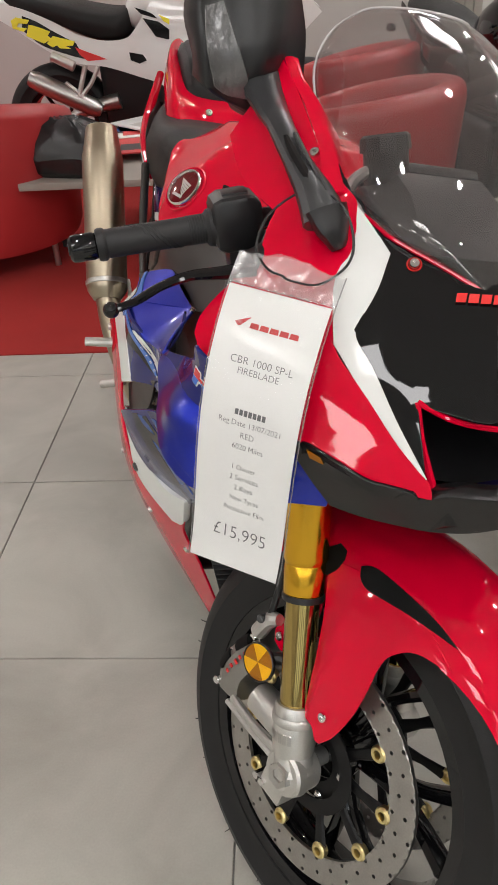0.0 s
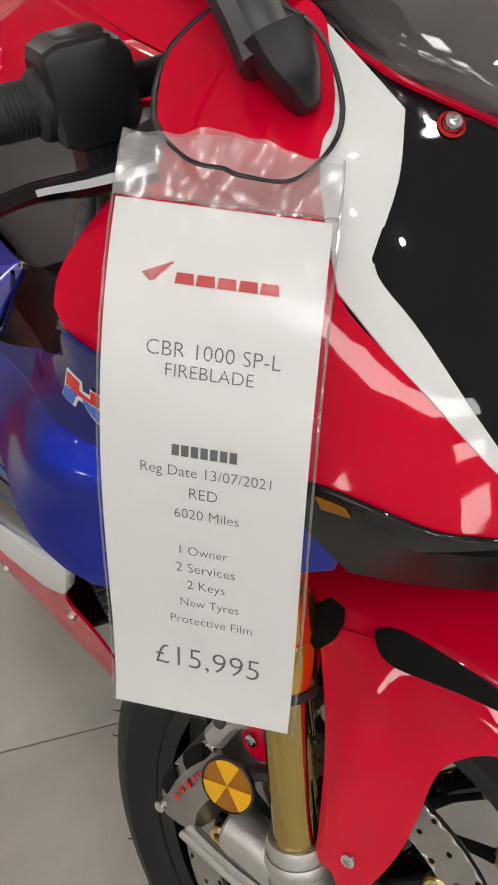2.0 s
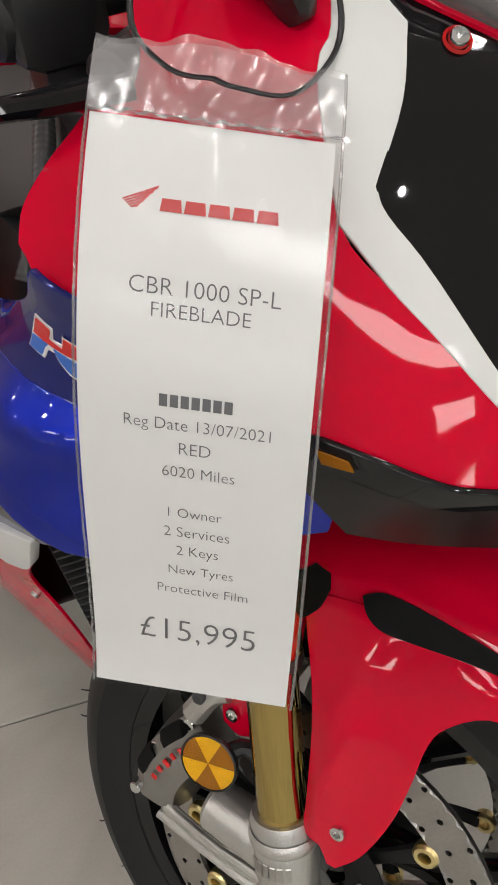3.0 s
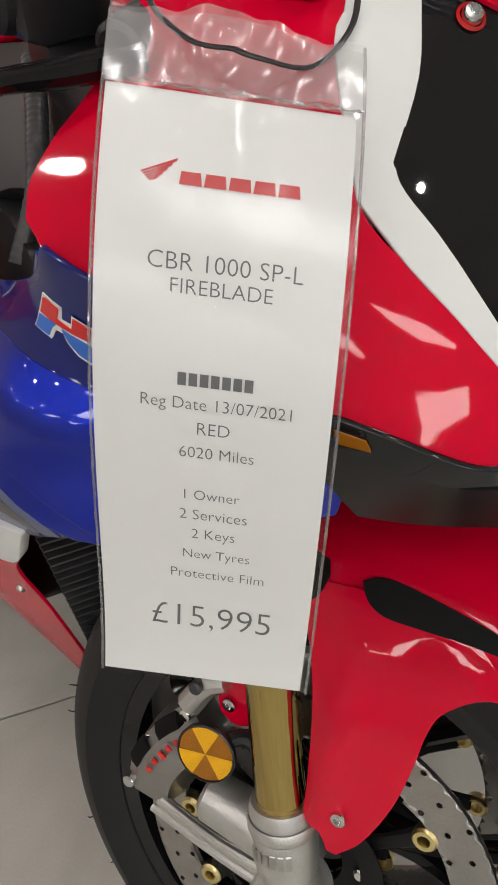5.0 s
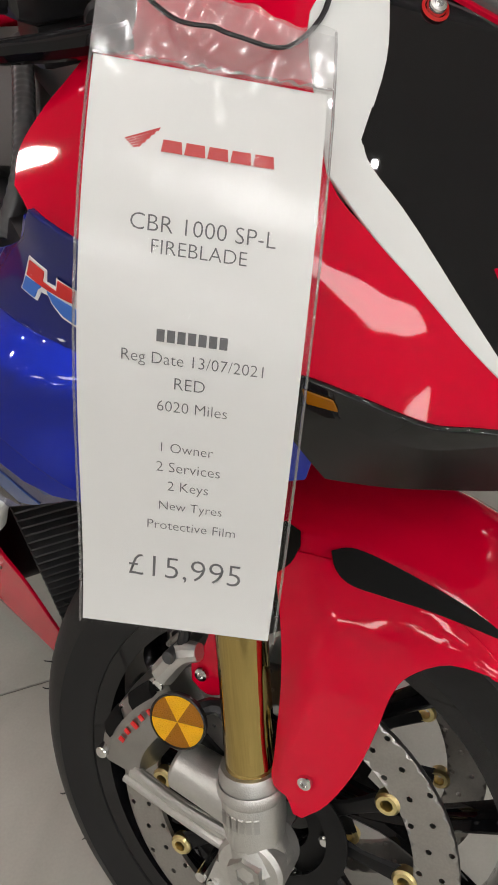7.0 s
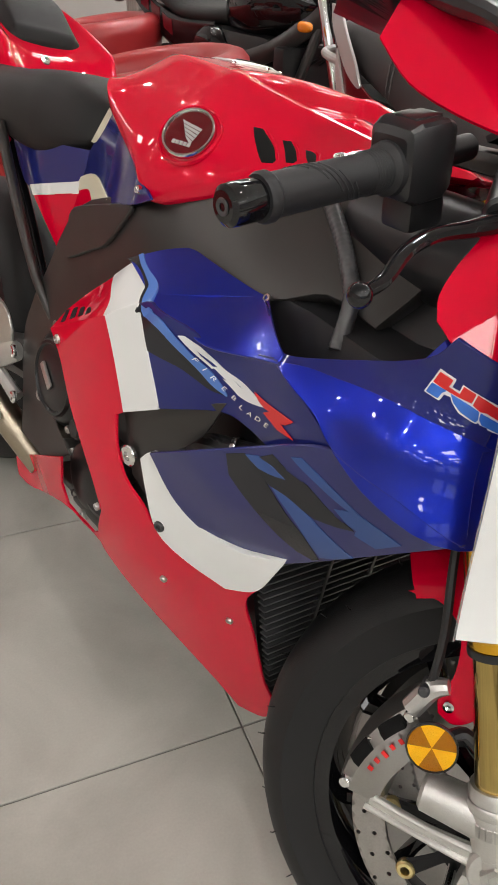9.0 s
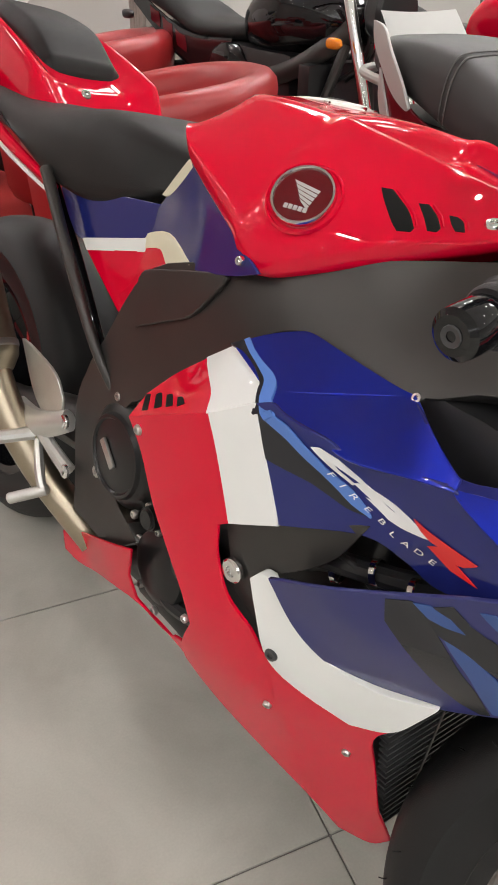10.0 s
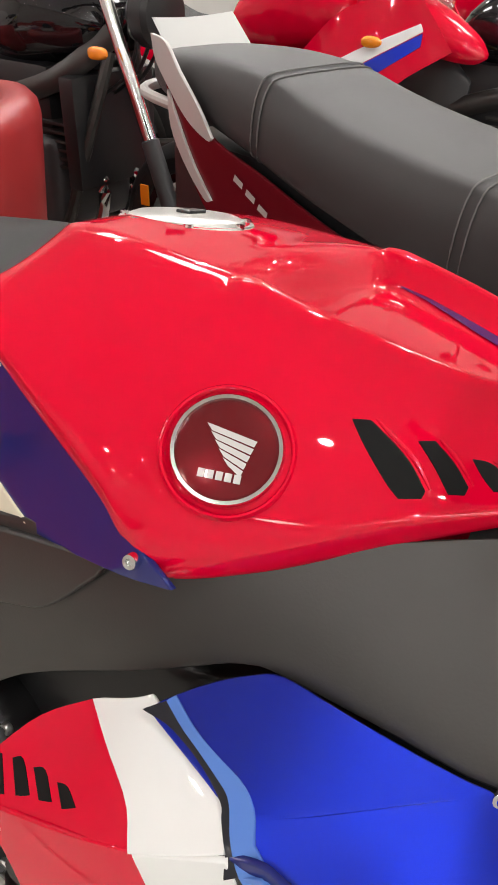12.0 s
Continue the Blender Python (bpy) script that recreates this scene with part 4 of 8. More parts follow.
for outline in ([(-0.385, 0.729), (-0.378, 0.731), (-0.364, 0.726), (-0.354, 0.719), (-0.342, 0.712), (-0.347, 0.711), (-0.362, 0.718), (-0.369, 0.722), (-0.364, 0.716), (-0.351, 0.708), (-0.353, 0.707), (-0.368, 0.716)], [(-0.352, 0.709), (-0.342, 0.712), (-0.333, 0.71), (-0.314, 0.709), (-0.293, 0.706), (-0.295, 0.703), (-0.313, 0.704), (-0.33, 0.707), (-0.319, 0.703), (-0.304, 0.702), (-0.312, 0.7), (-0.332, 0.7)], [(-0.34, 0.701), (-0.318, 0.7), (-0.31, 0.704), (-0.296, 0.706), (-0.271, 0.704), (-0.281, 0.7), (-0.301, 0.695), (-0.316, 0.694)]):
    panel("model_mark", outline, NAVY_SKIN, WHITE_DECAL, bike, "white slanted model mark", 0.0016, 0.001, 0.016, 0.0004, 12)
SPOTS = [(-0.368, 0.711), (-0.359, 0.704), (-0.349, 0.698), (-0.335, 0.693), (-0.32, 0.69), (-0.307, 0.686), (-0.293, 0.686), (-0.279, 0.688), (-0.265, 0.689)]
for k, letter in enumerate("FIREBLADE"):
    (a, b), (c, d) = SPOTS[max(k - 1, 0)], SPOTS[min(k + 1, 8)]
    run = Vector((c - a, d - b)).normalized()
    size = 0.0088 + 0.0003 * k
    lettering("model_letter", letter, size, lambda x, y: NAVY_SKIN.place(SPOTS[k][0] + x * run.x * 1.25 - (y - size * 0.36) * (run.y * 0.6 - 0.35), SPOTS[k][1] + x * run.y * 1.25 + (y - size * 0.36) * 0.62, 0.0024), WHITE_DECAL, bike, "small white letter", "CENTER")
panel("model_mark", [(-0.293, 0.709), (-0.278, 0.708), (-0.255, 0.709), (-0.229, 0.711), (-0.239, 0.703), (-0.247, 0.7), (-0.224, 0.696), (-0.249, 0.693), (-0.274, 0.697), (-0.264, 0.703), (-0.273, 0.702), (-0.284, 0.704)], NAVY_SKIN, RED_DECAL, bike, "red slanted model mark", 0.0018, 0.001, 0.016, 0.0004, 12)
panel("duct_graphic", [(-0.274, 0.6601), (-0.2552, 0.6704), (-0.2432, 0.6575), (-0.2318, 0.6386), (-0.22, 0.6153), (-0.2086, 0.5974), (-0.1986, 0.5716), (-0.2058, 0.5659), (-0.221, 0.5685), (-0.2365, 0.5817), (-0.2548, 0.6073), (-0.2736, 0.637)], WING, FILM_BLACK, bike, "graphite shard graphic", 0.0018, 0.001, 0.012, 0.0003, 15)
panel("duct_graphic", [(-0.2412, 0.6733), (-0.228, 0.683), (-0.2162, 0.6729), (-0.1973, 0.6658), (-0.1783, 0.6494), (-0.1615, 0.6412), (-0.1557, 0.6386), (-0.1738, 0.6325), (-0.1935, 0.6294), (-0.2125, 0.6373), (-0.2244, 0.6418), (-0.2362, 0.6476), (-0.245, 0.6608), (-0.2334, 0.6581), (-0.2179, 0.6609), (-0.2282, 0.6703)], WING, FILM_BLACK, bike, "graphite shard graphic", 0.0018, 0.001, 0.012, 0.0003, 15)
panel("duct_graphic", [(-0.2542, 0.6697), (-0.2427, 0.6743), (-0.2282, 0.6691), (-0.2178, 0.6616), (-0.2309, 0.6596), (-0.2431, 0.6607)], WING, STEEL_BLUE, bike, "steel blue shard graphic", 0.0021, 0.001, 0.012, 0.0003, 15)
panel("duct_graphic", [(-0.2315, 0.6453), (-0.2171, 0.641), (-0.1983, 0.6296), (-0.19, 0.6213), (-0.1703, 0.6066), (-0.1596, 0.6021), (-0.1769, 0.5886), (-0.1962, 0.5767), (-0.2042, 0.593), (-0.214, 0.6157), (-0.2249, 0.6329)], WING, STEEL_BLUE, bike, "steel blue shard graphic", 0.0021, 0.001, 0.012, 0.0003, 15)
panel("duct_graphic", [(-0.2104, 0.6892), (-0.201, 0.6933), (-0.1745, 0.6767), (-0.1471, 0.6611), (-0.1103, 0.6531), (-0.1349, 0.6316), (-0.1553, 0.6341), (-0.1528, 0.6414), (-0.161, 0.6435), (-0.1734, 0.6546), (-0.1581, 0.6598), (-0.1735, 0.6652), (-0.1925, 0.676), (-0.2043, 0.6839)], WING, STEEL_BLUE, bike, "steel blue shard graphic", 0.0021, 0.001, 0.012, 0.0003, 15)
panel("navy_shoulder", [(-0.397, 0.779), (-0.362, 0.76), (-0.341, 0.756), (-0.303, 0.767), (-0.257, 0.785), (-0.204, 0.813), (-0.186, 0.837), (-0.156, 0.827), (-0.151, 0.824), (-0.147, 0.801), (-0.146, 0.76), (-0.185, 0.768), (-0.26, 0.76), (-0.309, 0.753), (-0.336, 0.747), (-0.359, 0.755)], FLANK, NAVY, bike, "navy fairing shoulder", 0.001)
panel("blue_bulge", [(-0.341, 0.749), (-0.309, 0.758), (-0.274, 0.763), (-0.217, 0.772), (-0.171, 0.769), (-0.141, 0.762), (-0.146, 0.76), (-0.141, 0.729), (-0.13, 0.689), (-0.13, 0.689), (-0.188, 0.712), (-0.25, 0.719), (-0.278, 0.733), (-0.309, 0.741)], FLANK, BLUE, bike, "bright blue duct bulge", 0.0015)
for outline, tint, words in (([(-0.1913, 0.8087), (-0.1813, 0.8065), (-0.1829, 0.8003), (-0.1742, 0.7977), (-0.1728, 0.8043), (-0.1641, 0.8013), (-0.1652, 0.7939), (-0.1943, 0.7995)], RED_DECAL, "red race mark"), ([(-0.1625, 0.8009), (-0.1459, 0.7942), (-0.144, 0.7852), (-0.1535, 0.7891), (-0.158, 0.7891), (-0.1636, 0.7925)], RED_DECAL, "red race mark"), ([(-0.1949, 0.7984), (-0.1836, 0.7968), (-0.1862, 0.7944), (-0.1879, 0.7892), (-0.1971, 0.7907)], BLUE_MARK, "blue race mark"), ([(-0.1798, 0.7956), (-0.1664, 0.7916), (-0.159, 0.7883), (-0.1578, 0.7822), (-0.159, 0.78), (-0.1702, 0.7848), (-0.1763, 0.79)], BLUE_MARK, "blue race mark"), ([(-0.1572, 0.7875), (-0.1424, 0.7824), (-0.1423, 0.7755), (-0.154, 0.7787), (-0.1568, 0.7825)], BLUE_MARK, "blue race mark")):
    panel("race_mark", outline, FLANK, tint, bike, words, 0.0026, 0.001, 0.016, 0.0003, 12)
panel("race_back", [(-0.1923, 0.8105), (-0.1796, 0.8077), (-0.1809, 0.8006), (-0.1747, 0.7994), (-0.1737, 0.8058), (-0.1449, 0.796), (-0.1397, 0.7745), (-0.154, 0.7764), (-0.1566, 0.7798), (-0.1584, 0.7784), (-0.171, 0.7836), (-0.1774, 0.7896), (-0.1795, 0.7934), (-0.1847, 0.7936), (-0.1865, 0.7879), (-0.1987, 0.79)], FLANK, WHITE_DECAL, bike, "white race mark outline", 0.0018, 0.001, 0.016, 0.0004, 12)
corners = [(-.118, -.25, .83), (-.098, -.235, .80), (-.08, -.2, .775), (-.012, -.106, .745), (-.012, -.106, .70), (-.057, -.228, .685), (-.12, -.25, .70), (-.172, -.268, .718), (-.15, -.26, .77)]
flat = [(a * FLANK.u[0] + b * FLANK.u[1], c) for a, b, c in corners]
panel("blue_front", flat, FLANK, BLUE, bike, "blue fairing front below the cowl", -0.001, 0.006)
panel("knee_plate", [(-0.769, 0.745), (-0.746, 0.76), (-0.611, 0.797), (-0.6, 0.792), (-0.646, 0.744), (-0.697, 0.719), (-0.778, 0.681)], FRAME_SKIN, SATIN_BLACK, bike, "satin black frame cover", 0.007, 0.008, 0.016, 0.002)
panel("knee_cover", [(-0.729, 0.884), (-0.708, 0.882), (-0.616, 0.848), (-0.535, 0.823), (-0.592, 0.804), (-0.688, 0.784), (-0.752, 0.801), (-0.827, 0.781), (-0.822, 0.797), (-0.774, 0.844)], TAIL_SKIN, NAVY, bike, "navy knee cover")
panel("knee_stripe", [(-0.793, 0.837), (-0.762, 0.864), (-0.734, 0.887), (-0.722, 0.882), (-0.744, 0.862), (-0.773, 0.841)], TAIL_SKIN, CREAM, bike, "cream upper stripe", 0.0008)
panel("knee_stripe", [(-0.835, 0.779), (-0.753, 0.802), (-0.676, 0.788), (-0.733, 0.769), (-0.769, 0.78), (-0.828, 0.764)], TAIL_SKIN, CREAM, bike, "cream stripe", 0.002)
panel("knee_red", [(-0.828, 0.764), (-0.769, 0.78), (-0.733, 0.769), (-0.789, 0.748), (-0.838, 0.683), (-0.943, 0.737)], TAIL_SKIN, RED, bike, "red side cover", 0.001)
panel("frame_beam", [(-0.759, 0.757), (-0.605, 0.81), (-0.553, 0.829), (-0.365, 0.884), (-0.24, 0.905), (-0.22, 0.85), (-0.24, 0.79), (-0.3, 0.8), (-0.355, 0.776), (-0.419, 0.779), (-0.47, 0.784), (-0.493, 0.783), (-0.525, 0.767), (-0.612, 0.707), (-0.683, 0.654), (-0.754, 0.59), (-0.829, 0.572), (-0.882, 0.591), (-0.849, 0.637)], FRAME_SKIN, SATIN_BLACK, bike, "satin black alloy frame beam", 0, 0.03)
panel("swingarm_plate", [(-0.829, 0.572), (-0.755, 0.594), (-0.787, 0.558), (-0.832, 0.484), (-0.804, 0.436), (-0.705, 0.407), (-0.774, 0.356), (-0.882, 0.352), (-0.91, 0.509), (-0.882, 0.591)], FRAME_SKIN, SATIN_BLACK, bike, "satin black pivot plate", 0, 0.03)
CHIN = Sheet([(-0.095, -0.235, 0.822), (0.002, -0.151, 0.786), (0.049, -0.106, 0.775), (0.087, -0.052, 0.782), (-0.007, -0.12, 0.71), (0.06, -0.04, 0.715), (-0.075, -0.185, 0.71), (-0.12, -0.235, 0.76)], -50)
panel("cowl_white", [(-0.16, 0.99), (-0.109, 0.958), (-0.1, 0.929), (-0.1, 0.895), (-0.091, 0.884), (-0.059, 0.861), (0.021, 0.796), (-0.014, 0.816), (-0.05, 0.839), (-0.08, 0.857), (-0.11, 0.879), (-0.138, 0.935), (-0.14, 0.952)], COWL, WHITE, bike, "white cowl stripe", 0.002, 0.004, 0.016, 0.0009, 22)
panel("cowl_black", [(-0.185, 1.006), (-0.142, 0.987), (-0.093, 0.966), (-0.036, 0.948), (-0.005, 0.956), (0.054, 0.858), (0.045, 0.854), (0.016, 0.853), (-0.016, 0.854), (0.016, 0.803), (-0.085, 0.88), (-0.1, 0.896), (-0.112, 0.962), (-0.168, 0.998), (-0.203, 1.019)], COWL, GLOSS_BLACK, bike, "black nose panel", 0.001, 0.004, 0.016, 0.0009, 22)
panel("cowl_top", [(-0.16, 0.99), (-0.181, 1.003), (-0.225, 1.019), (-0.24, 0.965), (-0.2318, 0.9317), (-0.18, 0.929), (-0.138, 0.934), (-0.142, 0.954)], COWL, RED, bike, "red mirror mount cowl", 0.001)
panel("chin", [(-0.105, 0.781), (-0.07, 0.778), (-0.03, 0.771), (0.005, 0.773), (0.03, 0.779), (0.05, 0.793), (0.069, 0.8), (0.088, 0.809), (0.095, 0.773), (0.076, 0.756), (0.056, 0.743), (0.03, 0.731), (0.003, 0.725), (-0.032, 0.718), (-0.067, 0.714), (-0.107, 0.761)], CHIN, CHIN_BLACK, bike, "black chin spoiler", 0, 0.02)
slit = panel("gill", [(-0.1, 0.789), (-0.088, 0.79), (-0.06, 0.787), (-0.042, 0.784), (-0.022, 0.781), (-0.003, 0.783), (0.016, 0.784), (0.022, 0.779), (-0.002, 0.771), (-0.02, 0.766), (-0.041, 0.766), (-0.06, 0.768), (-0.08, 0.771), (-0.098, 0.776)], CHIN, GLOSS_BLACK, bike, "gloss black light slit", 0.003, 0.004, 0.016, 0.0009, 20)
panel("indicator", [(-0.092, 0.785), (-0.076, 0.784), (-0.072, 0.778), (-0.088, 0.777)], CHIN, AMBER_DARK, slit, "amber indicator behind the slit", 0.0042, 0.001, 0.01, 0.0004, 20)
panel("cowl_red", [(-0.24, 0.906), (-0.247, 0.891), (-0.255, 0.876), (-0.261, 0.857), (-0.258, 0.842), (-0.224, 0.822), (-0.096, 0.786), (-0.031, 0.775), (0.033, 0.782), (0.022, 0.795), (-0.013, 0.815), (-0.05, 0.838), (-0.079, 0.855), (-0.111, 0.879), (-0.138, 0.935), (-0.181, 0.93), (-0.2312, 0.9317), (-0.2376, 0.916)], COWL, RED, bike, "red upper cowl cheek", 0.001)



def mirrored(ob, middle=0.0):
    """The same part on the bike's other side."""
    bm = bmesh.new()
    bm.from_mesh(ob.data)
    for v in bm.verts:
        v.co.y = 2 * middle - v.co.y
    bmesh.ops.reverse_faces(bm, faces=bm.faces)
    return part(ob.name.split(".")[0], bm, ob.data.materials[0], bike, ob.get("label", ""))


for ob in [o for o in bike.children if o.name.split(".")[0] in ("red_fairing", "fairing_facet", "stripe_facet", "belly_pan", "white_stripe", "winglet", "winglet_edge", "blue_cover", "blue_step", "navy_side", "navy_shoulder", "blue_bulge", "knee_cover", "knee_red", "blue_front", "frame_beam", "swingarm_plate", "light_stripe")]:
    mirrored(ob)
for ob in [o for o in bike.children if o.name.split(".")[0] in ("cowl_white", "cowl_red", "cowl_top", "chin", "cowl_black")]:
    mirrored(ob, 0.02)


def screw(at, n, r, material, parent, name="screw", socket=True):
    m = along(at, Vector(at) + Vector(n))
    bm = lathe([(0, 0.0005 if socket else 0.004), (r * 0.4, 0.0005 if socket else 0.004), (r * 0.45, 0.003), (r * 0.85, 0.0028), (r, 0.001), (r, -0.003)], 14, None, m)
    return part(name, bm, material, parent, "bright steel screw")


def tank():
    rows = [  # x, then half-width and height of the foot, the side and the shoulder, then the crown's height
        (-0.335, 0.112, 0.909, 0.104, 0.913, 0.05, 0.914, 0.904),
        (-0.36, 0.122, 0.899, 0.108, 0.912, 0.054, 0.92, 0.905),
        (-0.39, 0.136, 0.885, 0.115, 0.909, 0.062, 0.926, 0.908),
        (-0.45, 0.172, 0.858, 0.147, 0.903, 0.093, 0.938, 0.916),
        (-0.5, 0.203, 0.834, 0.179, 0.898, 0.111, 0.948, 0.924),
        (-0.55, 0.225, 0.817, 0.204, 0.894, 0.12, 0.957, 0.933),
        (-0.578, 0.226, 0.828, 0.198, 0.9, 0.12, 0.962, 0.938),
        (-0.6, 0.222, 0.843, 0.19, 0.906, 0.119, 0.961, 0.966),
        (-0.64, 0.212, 0.857, 0.178, 0.915, 0.116, 0.963, 0.968),
        (-0.69, 0.2, 0.874, 0.166, 0.922, 0.11, 0.965, 0.97),
        (-0.735, 0.188, 0.892, 0.153, 0.928, 0.1, 0.964, 0.97),
        (-0.765, 0.17, 0.908, 0.14, 0.93, 0.088, 0.959, 0.963),
        (-0.783, 0.148, 0.913, 0.124, 0.926, 0.072, 0.944, 0.948),
        (-0.796, 0.12, 0.911, 0.105, 0.915, 0.06, 0.92, 0.922)]
    rings = []
    for r in smooth_row(rows, 6):
        x, wb, zb, ws, zs, wt, zt, zc = r
        dish = max(0.0, zt - zc)
        rise = min(0.017, (zt - zb) * 0.22)
        lip = np.array((-wb - 0.002, zb + rise))
        knee, top = np.array((-ws, zs)), np.array((-wt, zt))
        pull = knee * 2 - (lip + top) * 0.5
        flank = [tuple(lip * (1 - k) ** 2 + pull * 2 * k * (1 - k) + top * k * k) for k in (i / 12 for i in range(13))]
        crest = [(-wt + 0.006, zt + 0.0025), (-wt + 0.013, zt + 0.002 - dish * 0.2), (-wt + 0.024, zt - dish * 0.85), (-wt * 0.5, zc + 0.001), (-wt * 0.22, zc + 0.002), (0, zc + 0.002)]
        if dish == 0.0:
            crest = [(-wt * (1 - k), zt + (zc - zt) * math.sin(k * math.pi / 2)) for k in (0.12, 0.28, 0.45, 0.62, 0.8, 1.0)]
        fine = [(-wb + 0.014, zb - 0.002), (-wb + 0.003, zb), (-wb + 0.001, zb + 0.003), (-wb - 0.0018, zb + rise * 0.8)] + flank + crest
        rings.append([Vector((x, y, z)) for y, z in fine] + [Vector((x, -y, z)) for y, z in fine[::-1][1:]])
    body = part("fuel_tank", loft(rings), RED, bike, "glossy red fuel tank", 70)
    skin = Draped(body)
    vents = [[(-0.487, 0.915), (-0.479, 0.9155), (-0.472, 0.912), (-0.453, 0.902), (-0.439, 0.892), (-0.439, 0.889), (-0.449, 0.887), (-0.459, 0.893), (-0.475, 0.905)], [(-0.453, 0.91), (-0.446, 0.911), (-0.442, 0.909), (-0.432, 0.904), (-0.421, 0.897), (-0.421, 0.894), (-0.428, 0.893), (-0.439, 0.901)], [(-0.425, 0.907), (-0.418, 0.907), (-0.411, 0.905), (-0.402, 0.899), (-0.409, 0.898), (-0.417, 0.902)]]
    # Vents lie on the uncut tank; the dark within them is put into the colour.
    for outline, last in zip(vents, (5, 5, 4)):
        panel("vent", outline, skin, OPENING_SHADE, body, "black panel painting the dark inside of an air vent", 0.0008, 0.001, 0.008, 0.0004, 25)
        lip = [skin.place(u + 0.002, v + 0.001, 0.0) for u, v in outline[1:last]]
        part("vent_lip", tube(lip, [0.0006] + [0.0016] * (len(lip) - 2) + [0.0006], 8, 4), RED, body, "raised red lip along a vent", 60)
    # round wing badge
    n = Vector((0.584, -0.669, 0.459)).normalized()
    c = Vector((-0.527, -0.207, 0.899))
    hit = skin.tree.ray_cast(c + n * 0.1, -n)
    c, n = hit[0] + hit[1] * 0.002, hit[1]
    m = along(c, c + n, 0)
    ring = part("badge", lathe([(0.026, 0.001), (0.0275, 0.0035), (0.0295, 0.0035), (0.0305, 0.0015), (0.031, -0.004), (0.026, -0.004)], 48, None, m, True), CHROME, body, "round badge with a chrome rim")
    part("badge_face", lathe([(0, 0.0022), (0.02, 0.002), (0.0265, 0.0012), (0.0265, -0.003)], 40, None, m), BADGE_RED, ring, "dark red badge face")
    part("badge_seat", lathe([(0.0335, -0.0035), (0.0345, -0.0008), (0.0358, -0.0006), (0.0372, -0.0035)], 48, None, m), RED, ring, "raised red ring round the badge")
    flip = m
    for k in range(5):
        y = 0.012 - 0.0042 * k
        x0, x1 = -0.013 + 0.0030 * k, 0.013 - 0.001 * k
        bm = bmesh.new()
        bm.faces.new([bm.verts.new(flip @ Vector(p)) for p in ((x0, y, 0.0032), (x0 + 0.0036, y - 0.0038, 0.0032), (x1 + 0.001, y - 0.0085, 0.0032), (x1 + 0.002, y - 0.0052, 0.0032))])
        part("wing_bar", bm, SILVER_PANEL, ring, "silver wing bar", 0)
    for k in range(5):
        bm = box(-0.012 + 0.0048 * k, -0.017, 0.0024, -0.0084 + 0.0048 * k, -0.0125, 0.0034)
        part("wing_bar", moved(bm, flip), SILVER_PANEL, ring, "silver bar", 0)
    screw(skin.place(-0.39, 0.909), skin.normal(-0.39, 0.909), 0.0085, CHROME, body)
    screw(Vector((-0.564, -0.233, 0.826)), (0.1, -0.95, 0.2), 0.005, CHROME, body)
    # filler cap
    cap = pose(-0.722, 0.0, 0.966, 0, -4, 0) @ Matrix.Diagonal((0.8, 0.8, 0.8, 1))
    lid = part("filler_cap", lathe([(0, 0.008), (0.03, 0.0085), (0.05, 0.007), (0.058, 0.004), (0.06, 0.0), (0.068, 0.001), (0.071, -0.004), (0.071, -0.02)], 48, None, cap), STEEL, body, "brushed steel filler cap")
    part("key_cover", moved(box(-0.004, -0.014, 0.007, 0.014, 0.014, 0.0115, 0.003), cap), PLASTIC, lid)
    for k in range(7):
        a = radians(51.4 * k)
        part("cap_screw", rod(cap @ Vector((0.064 * math.cos(a), 0.064 * math.sin(a), -0.002)), cap @ Vector((0.064 * math.cos(a), 0.064 * math.sin(a), 0.004)), 0.004, None, 10), CHROME, lid)
    # film strip on the floor of the hollow, along its rims
    for side in (-1, 1):
        bm = bmesh.new()
        line = []
        for k in range(9):
            x = -0.565 + 0.205 * k / 8
            w = float(np.interp(x, [-0.55, -0.5, -0.45, -0.39, -0.36], [0.12, 0.111, 0.093, 0.062, 0.054]))
            row = []
            for d in (0.026, 0.026 + 0.016 * min(1, 0.25 + k / 4)):
                hit = skin.tree.ray_cast(Vector((x, side * max(w - d, 0.004), 1.1)), Vector((0, 0, -1)))
                row.append(bm.verts.new(hit[0] + Vector((0, 0, 0.0012))))
            line.append(row)
        for p, q in zip(line, line[1:]):
            bm.faces.new((p[0], p[1], q[1], q[0]))
        part("navy_strip", bm, NAVY, body, "navy strip in the tank hollow", 60)


tank()

